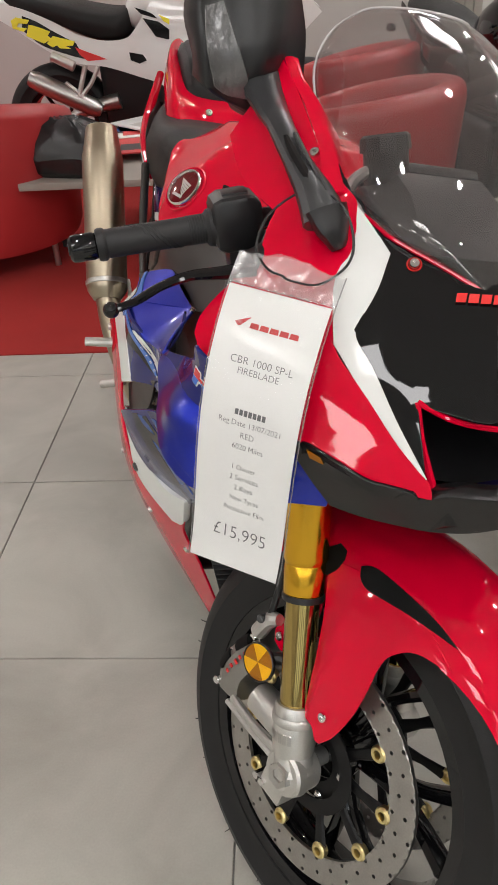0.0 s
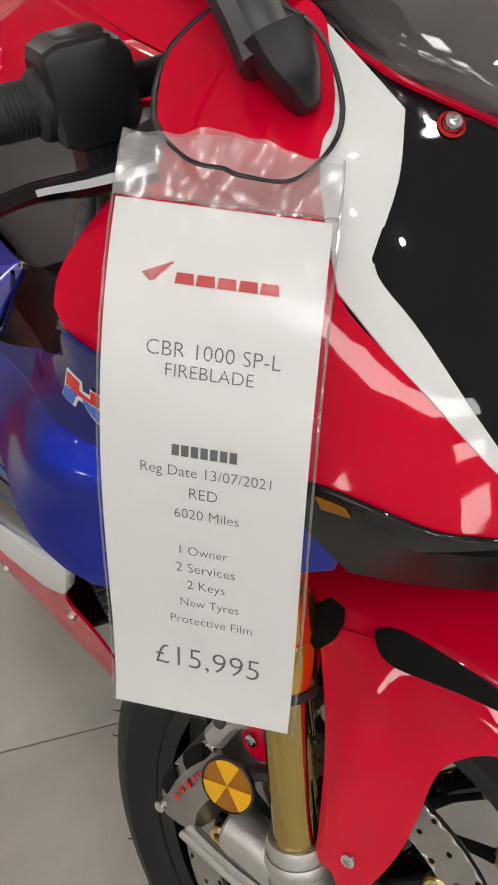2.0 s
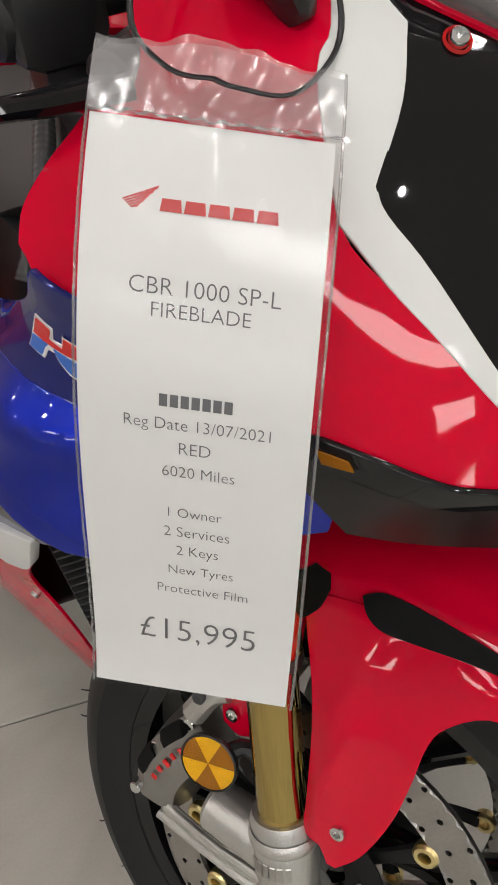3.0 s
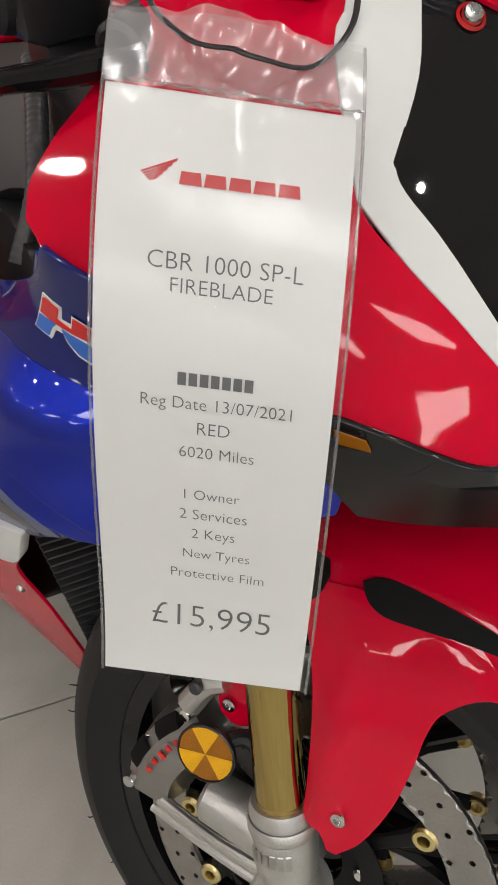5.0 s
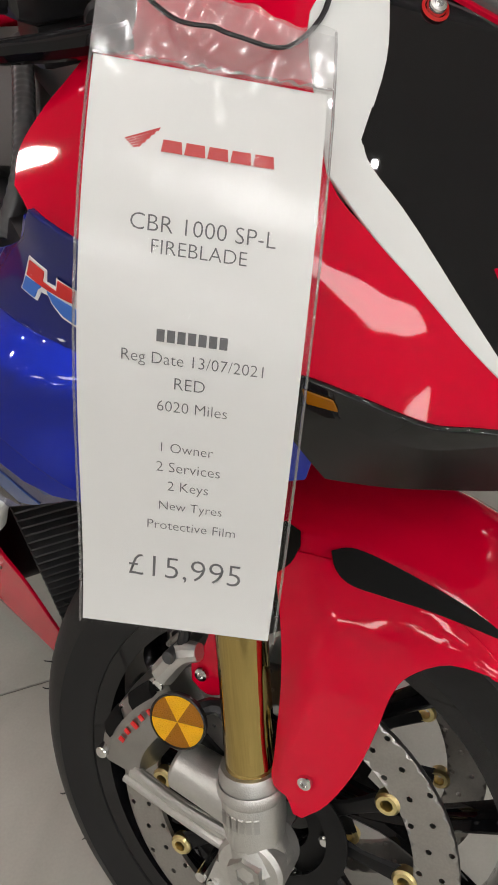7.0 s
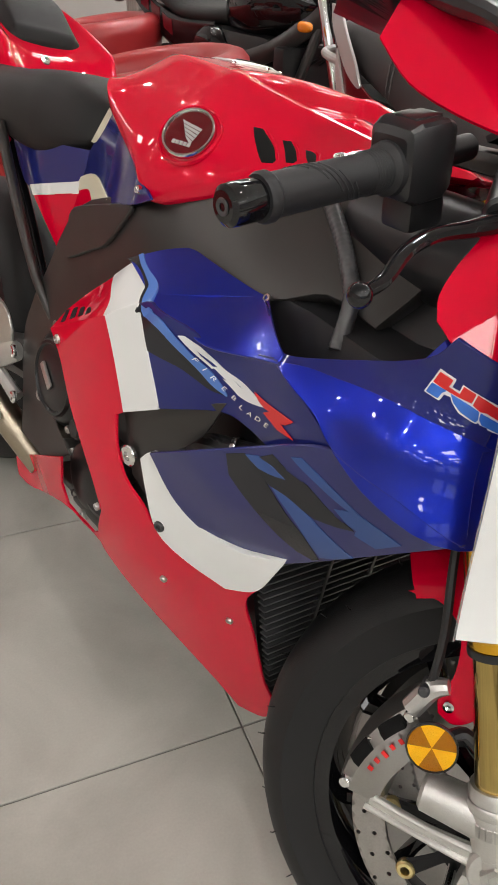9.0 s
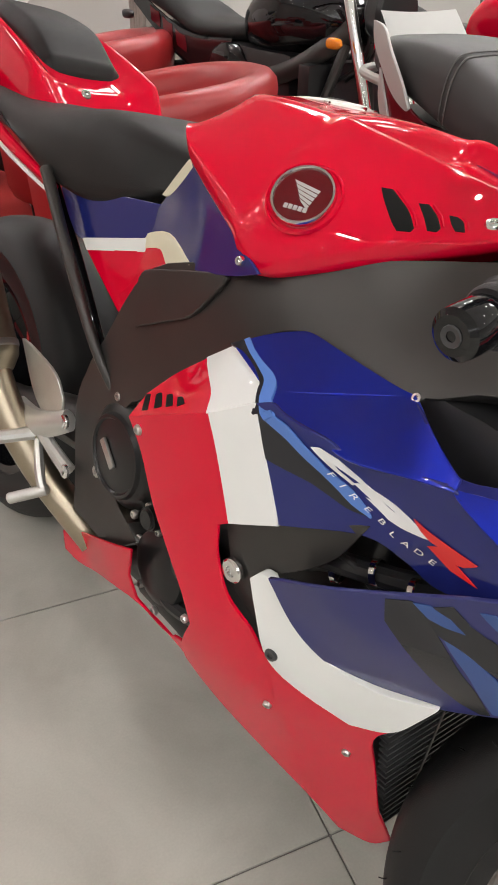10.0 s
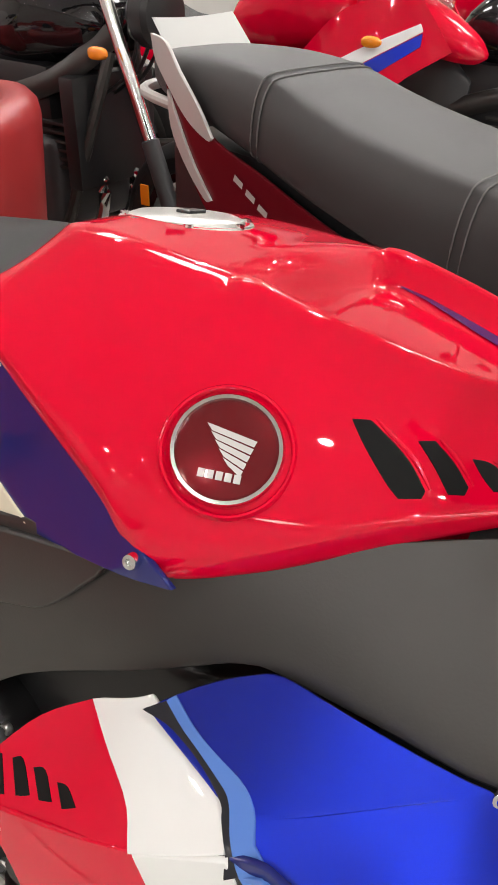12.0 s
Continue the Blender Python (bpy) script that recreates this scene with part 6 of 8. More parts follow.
def rear():
    wheel = Vector((-1.455, 0, 0.32))
    m = hub(0, wheel)
    rim = part("rear_wheel", lathe([(0.2, -0.08), (0.221, -0.082), (0.222, -0.075), (0.2, -0.05), (0.195, 0.0), (0.2, 0.05), (0.222, 0.075), (0.221, 0.082), (0.2, 0.08), (0.188, 0.0)], 56, None, m, True), GLOSS_BLACK, bike, "black rear wheel")
    part("tyre", lathe(tyre_profile(0.325, 0.1, 0.218), 72, None, m, True), RUBBER, rim, "black rear tyre")
    part("hub", lathe([(0, -0.07), (0.05, -0.07), (0.05, 0.07), (0, 0.07)], 28, None, m), GLOSS_BLACK, rim)
    for k in range(5):
        a = radians(72 * k)
        part("spoke", tube([m @ Vector((0.04 * math.cos(a), 0.04 * math.sin(a), 0)), m @ Vector((0.2 * math.cos(a + 0.2), 0.2 * math.sin(a + 0.2), 0))], [0.016, 0.014], 8, 4), GLOSS_BLACK, rim)
    for s in (-1, 1):
        arm = tube([(-0.88, 0.12 * s, 0.44), (-1.05, 0.13 * s, 0.42), (-1.25, 0.13 * s, 0.36), (-1.5, 0.13 * s, 0.31)], [0.05, 0.05, 0.04, 0.03], 12, 5, None, 0.7)
        part("swingarm", arm, SATIN_BLACK, bike, "black swingarm")
    # seat
    rows = [(-0.79, 0.06, 0.858, 0.872), (-0.79, 0.12, 0.84, 0.879), (-0.83, 0.158, 0.818, 0.889), (-0.88, 0.174, 0.803, 0.901), (-0.95, 0.182, 0.79, 0.908), (-1.0, 0.184, 0.788, 0.906), (-1.07, 0.184, 0.793, 0.897), (-1.15, 0.18, 0.81, 0.887), (-1.25, 0.17, 0.832, 0.883), (-1.36, 0.15, 0.852, 0.885), (-1.46, 0.12, 0.87, 0.89)]
    rings = []
    for x, w, zb, zt in smooth_row(rows, 4):
        half = [(-w * 0.9, zb), (-w, zb + 0.012), (-w * 0.98, zt - 0.045), (-w * 0.88, zt - 0.012), (-w * 0.65, zt - 0.001), (0, zt - 0.002)]
        fine = [tuple(v) for v in smooth_row(half, 3)]
        rings.append([Vector((x, y, z)) for y, z in fine] + [Vector((x, -y, z)) for y, z in fine[::-1][1:]])
    part("seat", loft(rings), SEAT, bike, "black vinyl rider seat", 60)
    # tail
    rows = [(-1.19, 0.1, 0.82, 0.86), (-1.235, 0.114, 0.82, 0.888), (-1.27, 0.122, 0.825, 0.925), (-1.3, 0.122, 0.83, 0.938), (-1.38, 0.116, 0.845, 0.963), (-1.48, 0.106, 0.87, 0.988), (-1.6, 0.085, 0.91, 1.008), (-1.7, 0.05, 0.95, 1.015), (-1.76, 0.02, 0.98, 1.0)]
    rings = []
    for x, w, zb, zt in smooth_row(rows, 4):
        half = [(-w * 0.5, zb), (-w * 0.9, zb + 0.012), (-w, zb * 0.5 + zt * 0.5), (-w * 0.95, zt - 0.006), (-w * 0.86, zt), (-w * 0.7, zt - 0.012), (-w * 0.4, zt - 0.024), (0, zt - 0.027)]
        fine = [tuple(v) for v in smooth_row(half, 3)]
        rings.append([Vector((x, y, z)) for y, z in fine] + [Vector((x, -y, z)) for y, z in fine[::-1][1:]])
    tail = part("tail", loft(rings), RED, bike, "red tail unit", 60)
    rows = [(-1.326, 0.07, 0.912, 0.925), (-1.334, 0.076, 0.914, 0.945), (-1.35, 0.078, 0.92, 0.956), (-1.4, 0.078, 0.934, 0.987), (-1.45, 0.076, 0.95, 1.004), (-1.54, 0.07, 0.98, 1.018), (-1.62, 0.05, 1.0, 1.02)]
    rings = []
    for x, w, zb, zt in smooth_row(rows, 4):
        half = [(-w, zb), (-w, zb + 0.01), (-w * 0.97, (zb + zt) / 2), (-w * 0.82, zt - 0.007), (-w * 0.7, zt - 0.001), (0, zt)]
        fine = [tuple(v) for v in smooth_row(half, 3)]
        rings.append([Vector((x, y, z)) for y, z in fine] + [Vector((x, -y, z)) for y, z in fine[::-1][1:]])
    part("seat_pad", loft(rings), SEAT, tail, "dark grey vinyl pillion pad", 60)
    screw(Vector((-1.268, -0.026, 0.899)), (0.75, 0, 0.66), 0.009, CHROME, tail)
    skin = Sheet([(-0.82, -0.172, 0.8), (-0.96, -0.176, 0.737), (-1.08, -0.165, 0.72), (-0.84, -0.175, 0.69), (-1.1, -0.165, 0.79)])
    panel("tail_side", [(-0.79, 0.825), (-0.828, 0.774), (-0.961, 0.738), (-1.008, 0.75), (-1.053, 0.788), (-1.0, 0.8), (-0.92, 0.81)], skin, NAVY, bike, "navy tail side panel", 0, 0.006)
    panel("tail_stripe", [(-0.815, 0.779), (-0.813, 0.764), (-0.95, 0.7275), (-0.963, 0.739)], skin, WHITE, bike, "white tail stripe", 0.001, 0.004)
    panel("tail_red", [(-0.813, 0.764), (-0.81, 0.7), (-0.855, 0.672), (-0.95, 0.7275)], skin, RED, bike, "red tail side panel", 0, 0.004)
    edge = [(-1.05, -0.178, 0.788), (-1.15, -0.178, 0.806), (-1.26, -0.172, 0.826), (-1.4, -0.15, 0.855), (-1.6, -0.1, 0.93)]
    part("tail_edge", tube(edge, [0.004, 0.008, 0.01, 0.012, 0.01], 10, 4), RED, bike, "red lower edge of the tail")
    part("tail_edge", tube([(x, y - 0.002, z - 0.014) for x, y, z in edge], [0.002, 0.004, 0.005, 0.006, 0.005], 10, 4), WHITE, bike, "white lower edge of the tail")
    part("subframe_rail", tube([(-1.06, -0.19, 0.81), (-0.95, -0.2, 0.71), (-0.86, -0.2, 0.62), (-0.82, -0.185, 0.57)], [0.009, 0.008, 0.0075, 0.0075], 14, 4), SATIN_BLACK, bike, "black footrest hanger")
    part("subframe_rail", tube([(-1.14, -0.15, 0.8), (-1.0, -0.165, 0.7), (-0.9, -0.17, 0.6)], 0.011, 18, 4), GLOSS_BLACK, bike, "black seat rail")
    # footrest
    hanger = part("footrest_hanger", tube([(-1.06, -0.205, 0.44), (-0.98, -0.21, 0.45), (-0.912, -0.2, 0.486)], [0.014, 0.016, 0.012], 10, 5, None, 1.4), ALLOY, bike, "silver footrest hanger")
    part("hanger_arm", tube([(-1.0, -0.208, 0.45), (-0.95, -0.208, 0.43), (-0.9, -0.2, 0.408)], [0.014, 0.01, 0.012], 10, 4), ALLOY, hanger)
    skin = Sheet([(-1.06, -0.21, 0.555), (-0.944, -0.21, 0.544), (-0.99, -0.205, 0.46), (-0.93, -0.205, 0.49)])
    panel("heel_guard", [(-1.06, 0.557), (-1.02, 0.556), (-0.95, 0.545), (-0.925, 0.515), (-0.93, 0.49), (-0.985, 0.465), (-1.02, 0.49)], skin, ALLOY, hanger, "silver heel guard", 0, 0.005)
    part("footpeg", tube([(-0.99, -0.215, 0.43), (-1.0, -0.25, 0.425), (-1.01, -0.3, 0.42)], [0.012, 0.011, 0.01], 10, 3), ALLOY, hanger, "ribbed alloy footpeg")
    part("brake_pedal", tube([(-0.985, -0.21, 0.42), (-0.95, -0.22, 0.38), (-0.935, -0.222, 0.362)], [0.007, 0.008, 0.007], 8, 4), ALLOY, hanger)
    part("pedal_tip", rod((-0.93, -0.215, 0.362), (-0.965, -0.262, 0.335), 0.009, None, 12, None, 0.002), ALLOY, hanger, "ribbed pedal tip")
    for at in ((-0.912, -0.208, 0.486), (-0.898, -0.208, 0.41)):
        screw(Vector(at), (0, -1, 0), 0.011, CHROME, hanger)
    # silencer
    a, b = Vector((-1.07, -0.25, 0.5)), Vector((-1.3, -0.268, 0.83))
    can = part("silencer", lathe([(0, 0), (0.032, 0.0), (0.045, 0.02), (0.047, 0.03), (0.047, 0.33), (0.044, 0.345), (0.036, 0.4), (0.032, 0.402), (0.03, 0.39), (0, 0.39)], 36, None, along(a, b)), TITANIUM, bike, "titanium silencer can")
    part("strap", lathe([(0.047, 0.0), (0.049, 0.002), (0.049, 0.01), (0.047, 0.012)], 36, None, along(a + (b - a) * 0.08, b)), STEEL, can)
    part("exhaust_pipe", tube([a + (b - a) * 0.02, (-1.03, -0.235, 0.44), (-0.97, -0.2, 0.36), (-0.88, -0.15, 0.28)], [0.028, 0.027, 0.027, 0.027], 16, 6), TITANIUM, can, "bare metal exhaust pipe")
    # side stand on the far side
    stand = tube([(-0.86, 0.14, 0.3), (-0.9, 0.2, 0.15), (-0.93, 0.262, -0.028)], [0.014, 0.012, 0.011], 10, 4)
    part("side_stand", stand, SATIN_BLACK, bike, "black side stand")


engine()
radiator()
rear()
for (u, v), r in (((-0.612, 0.633), 0.006), ((-0.404, 0.401), 0.005), ((-0.327, 0.378), 0.005), ((-0.515, 0.445), 0.005)):
    screw(SIDE.place(u, v, 0.001), SIDE.normal(u, v), r, STEEL, bike)
screw(SIDE.place(-0.389, 0.497, 0.002), SIDE.normal(-0.389, 0.497), 0.007, DARK_GREY, bike)
screw(TOP_SKIN.place(-0.352, 0.777, 0.0), (0, -0.9, 0.4), 0.005, CHROME, bike)
# Louvres are laid-on black panels that paint the shade in the slots.
for outline in ([(-0.636, 0.66), (-0.628, 0.664), (-0.608, 0.657), (-0.618, 0.652)], [(-0.617, 0.669), (-0.608, 0.674), (-0.588, 0.67), (-0.598, 0.663)], [(-0.596, 0.678), (-0.586, 0.683), (-0.569, 0.68), (-0.579, 0.674)], [(-0.572, 0.687), (-0.563, 0.691), (-0.55, 0.691), (-0.559, 0.684)]):
    panel("louvre", outline, FACET, OPENING_SHADE, bike, "black panel painting the shade in a louvre slot", 0.0006, 0.001, 0.01, 0.0003)

# ---- price tag in a clear sleeve, hung from the mirror stay by a cable tie ----
def price_tag():
    tag = thing("price_tag", "white printed price tag in a clear sleeve on a cable tie", "price tag", Matrix.Identity(4))
    W, H = 0.1114, 0.292
    spine = [Vector(p) for p in ((0.0987, -0.3203, 0.9067), (-0.0589, -0.101, -0.2625), (0.0301, 0.0736, -0.0469), (-0.0437, -0.0991, 0.0642), (-0.0149, -0.0209, 0.0023))]
    half = [Vector(p) for p in ((0.0512, -0.0201, -0.0077), (-0.0026, -0.007, 0.0089), (0.0009, 0.0061, 0.0015))]

    def bare(u, v):
        k = v * v - v
        return spine[0] + spine[1] * v + spine[2] * k + spine[3] * (k * (v - 0.5)) + spine[4] * (k * (v - 0.5) ** 2 * 4) + (half[0] + half[1] * v + half[2] * k) * (2 * u - 1)

    def at(u, v, lift=0.0):
        """u from 0 at one side of the sleeve to 1, v from 0 at the fold to 1 at its foot: a limp, curling sheet."""
        e = 0.004
        n = (bare(u + e, v) - bare(u - e, v)).cross(bare(u, v + e) - bare(u, v - e)).normalized()
        return bare(u, v) + (n if n.y < 0 else -n) * lift

    def dent(u, v):
        """Creases of the sleeve's empty top, dying away down the print."""
        fade = 1.0 if v < 0 else math.exp(-v * 11)
        hole = math.hypot((u - 0.5) * 0.11, (v + 0.04) * 0.29)
        return fade * (0.0016 * math.sin(9 * u + 14 * v) + 0.0014 * math.sin(23 * u - 31 * v + 1) + 0.0008 * math.sin(41 * u + 47 * v) + 0.003 * math.exp(-((u - 0.62) / 0.07) ** 2 - ((v + 0.03) / 0.03) ** 2) - 0.003 * math.exp(-(hole / 0.012) ** 2) + 0.0035 * math.exp(-((u - 0.93) / 0.08) ** 2 - ((v + 0.05) / 0.05) ** 2)) * min(1, 6 * u) * min(1, 6 * (1 - u) + 0.3)

    def grid(u0, u1, v0, v1, nu, nv, lift, thick, crumple=0.0, wave=0.0):
        bm = bmesh.new()
        for s in (1, -1):
            vs = []
            for j in range(nv + 1):
                row = []
                for i in range(nu + 1):
                    u = u0 + (u1 - u0) * i / nu
                    top = v0 + wave * (0.012 * math.sin(7.5 * u + 0.9) - 0.012 + 0.01 * u)
                    v = top + (v1 - top) * j / nv
                    row.append(bm.verts.new(at(u, v, lift + s * thick / 2 + crumple * dent(u, v) * (1 if s > 0 else 0.35))))
                vs.append(row)
            for j in range(nv):
                for i in range(nu):
                    bm.faces.new((vs[j][i], vs[j][i + 1], vs[j + 1][i + 1], vs[j + 1][i]))
        bmesh.ops.recalc_face_normals(bm, faces=bm.faces)
        return bm
    U0, U1 = 0.012, 0.972
    part("paper", grid(U0, U1, 0.004, 0.998, 8, 40, 0, 0.0004), PAPER, tag, "white printed card", 60)
    sleeve = part("sleeve", grid(0, 1, 0.0, 1.002, 30, 60, 0.0008, 0.003, 1.0), SLEEVE, tag, "clear plastic sleeve", 60)
    part("sleeve_top", grid(0, 1, -0.12, 0.0, 48, 16, 0.0008, 0.003, 1.0, 1.0), HEADER, sleeve, "crumpled clear sleeve top", 60)
    fold = [at(0.004 + 0.992 * k / 40, 0.002 * math.sin(k * 1.7) + 0.0015 * math.sin(k * 4.1), 0.0026) for k in range(41)]
    part("fold", tube(fold, [0.0004 + 0.0005 * (k % 3 == 0) for k in range(41)], 6, 2), RIM, sleeve, "creased welded fold")
    for u in (0.0, 1.0):
        rim = [at(u, -0.115 + 1.117 * k / 40, 0.0008 + 0.0004 * math.sin(k * 2.3)) for k in range(41)]
        part("welded_edge", tube(rim, 0.0007, 6, 2), RIM, sleeve, "welded clear edge")

    def write(words, u0, u1, v):
        """Words from u0 to u1 standing on the line v."""
        got = []
        ob = lettering("print", words, 1.0, lambda x, y: got.append((x, y)) or (x, y, 0), INK, tag, "grey printed words", thin=-0.012)
        lo, hi = min(x for x, y in got), max(x for x, y in got)
        k = (u1 - u0) / (hi - lo)
        for vert in ob.data.vertices:
            vert.co = at(u0 + (vert.co.x - lo) * k, v - vert.co.y * k * W / H, 0.0006)
    for words, u0, u1, v in (("CBR 1000 SP-L", 0.217, 0.813, 0.261), ("FIREBLADE", 0.309, 0.702, 0.294), ("Reg Date 13/07/2021", 0.206, 0.813, 0.467), ("RED", 0.438, 0.57, 0.507), ("6020 Miles", 0.367, 0.674, 0.547), ("1 Owner", 0.39, 0.625, 0.622), ("2 Services", 0.371, 0.662, 0.66), ("2 Keys", 0.425, 0.613, 0.697), ("New Tyres", 0.388, 0.683, 0.737), ("Protective Film", 0.334, 0.753, 0.779), ("\u00a315,995", 0.246, 0.8, 0.886)):
        write(words, u0, u1, v)

    def bar(corners, material, label):
        bm = bmesh.new()
        n = 4
        (a, b), (c, d) = corners[:2], corners[2:]
        lo = [bm.verts.new(at(a[0] + (b[0] - a[0]) * i / n, a[1] + (b[1] - a[1]) * i / n, 0.0006)) for i in range(n + 1)]
        hi = [bm.verts.new(at(c[0] + (d[0] - c[0]) * i / n, c[1] + (d[1] - c[1]) * i / n, 0.0006)) for i in range(n + 1)]
        for i in range(n):
            bm.faces.new((lo[i], lo[i + 1], hi[i + 1], hi[i]))
        part("print", bm, material, tag, label, 0)
    for k in range(7):
        u = 0.352 + 0.0445 * k
        bar([(u, 0.41), (u + 0.034, 0.41), (u, 0.43), (u + 0.034, 0.43)], INK, "grey printed bar")
    for k in range(5):
        u = 0.317 + 0.0935 * k
        bar([(u + 0.006, 0.121), (u + 0.08, 0.121), (u, 0.14), (u + 0.086, 0.14)], RED_INK, "red printed bar")
    for k in range(5):
        a, b = 0.103 + 0.0072 * k, 0.1275 + 0.0026 * k
        tip = 0.308 - 0.017 * k
        bar([(0.17 + 0.008 * k, b), (tip, a), (0.172 + 0.008 * k, b + 0.0022), (tip - 0.006, a + 0.0058)], RED_INK, "red printed wing feather")
    tie = curve_through([(0.1, -0.317, 0.9245), (0.108, -0.3245, 0.922), (0.135, -0.319, 0.915), (0.163, -0.298, 0.925), (0.17, -0.281, 0.945), (0.16, -0.262, 0.972), (0.13, -0.235, 0.982), (0.09, -0.25, 0.965), (0.075, -0.275, 0.94), (0.085, -0.3, 0.926), (0.1, -0.317, 0.9245)], 5)
    part("cable_tie", tube(tie, 0.0015, 8, 1, None, 0.7), PLASTIC, tag, "black cable tie loop")


price_tag()

# ---- furniture and other motorcycles round the subject ----
def tub_chair(at, turn, size=0.36, high=0.78, cushion=0.43):
    ob = thing("tub_chair", "red leatherette tub chair with a rounded back", "chair", pose(*at, 0, 0, turn), "red tub chairs")
    rings = []
    for k in range(37):
        a = radians(-145 + 290 * k / 36)
        back = 0.5 + 0.5 * math.cos(a * 0.62)
        top = high - 0.27 * (1 - back) ** 1.1
        lean = 0.03 * back
        ring = []
        for r, z in ((size - 0.05, 0.12), (size - 0.02, 0.11), (size + 0.0, 0.16), (size + 0.012 + lean, top - 0.055), (size + 0.006 + lean, top - 0.024), (size - 0.012 + lean, top - 0.006), (size - 0.04 + lean, top), (size - 0.068 + lean, top - 0.008), (size - 0.088 + lean, top - 0.03), (size - 0.095 + lean, top - 0.07), (size - 0.09, cushion - 0.05), (size - 0.08, 0.12)):
            ring.append(Vector((-r * math.cos(a), r * math.sin(a), z)))
        rings.append(ring)
    part("shell", loft(rings), LEATHER, ob, "red padded shell", 50)
    r = size - 0.095
    pad = lathe([(0, 0.2), (r, 0.2), (r + 0.004, 0.25), (r + 0.004, cushion - 0.03), (r - 0.02, cushion), (r * 0.6, cushion + 0.014), (0, cushion + 0.018)], 36)
    part("cushion", pad, LEATHER, ob, "red seat cushion", 50)
    seam = lathe([(r + 0.004, cushion - 0.04), (r + 0.009, cushion - 0.035), (r + 0.004, cushion - 0.03)], 36)
    part("piping", seam, LEATHER, ob)
    for k in range(4):
        a = radians(45 + 90 * k)
        p = Vector((0.75 * size * math.cos(a), 0.75 * size * math.sin(a), 0))
        part("leg", rod(p, p + Vector((0, 0, 0.13)), 0.016, 0.02, 14), DARK_GREY, ob, "dark chair leg")
    return ob


def oval_loft(rows, steps=4, power=0.7):
    """Skin along x over rounded boxes: rows of x, half-width, bottom, top, and y shift."""
    rings = []
    for x, w, zb, zt in smooth_row(rows, steps):
        ring = []
        for k in range(20):
            a = 2 * math.pi * k / 20
            c, s = math.cos(a), math.sin(a)
            ring.append(Vector((x, w * abs(c) ** power * (1 if c > 0 else -1), (zb + zt) / 2 + (zt - zb) / 2 * abs(s) ** power * (1 if s > 0 else -1))))
        rings.append(ring)
    return loft(rings)


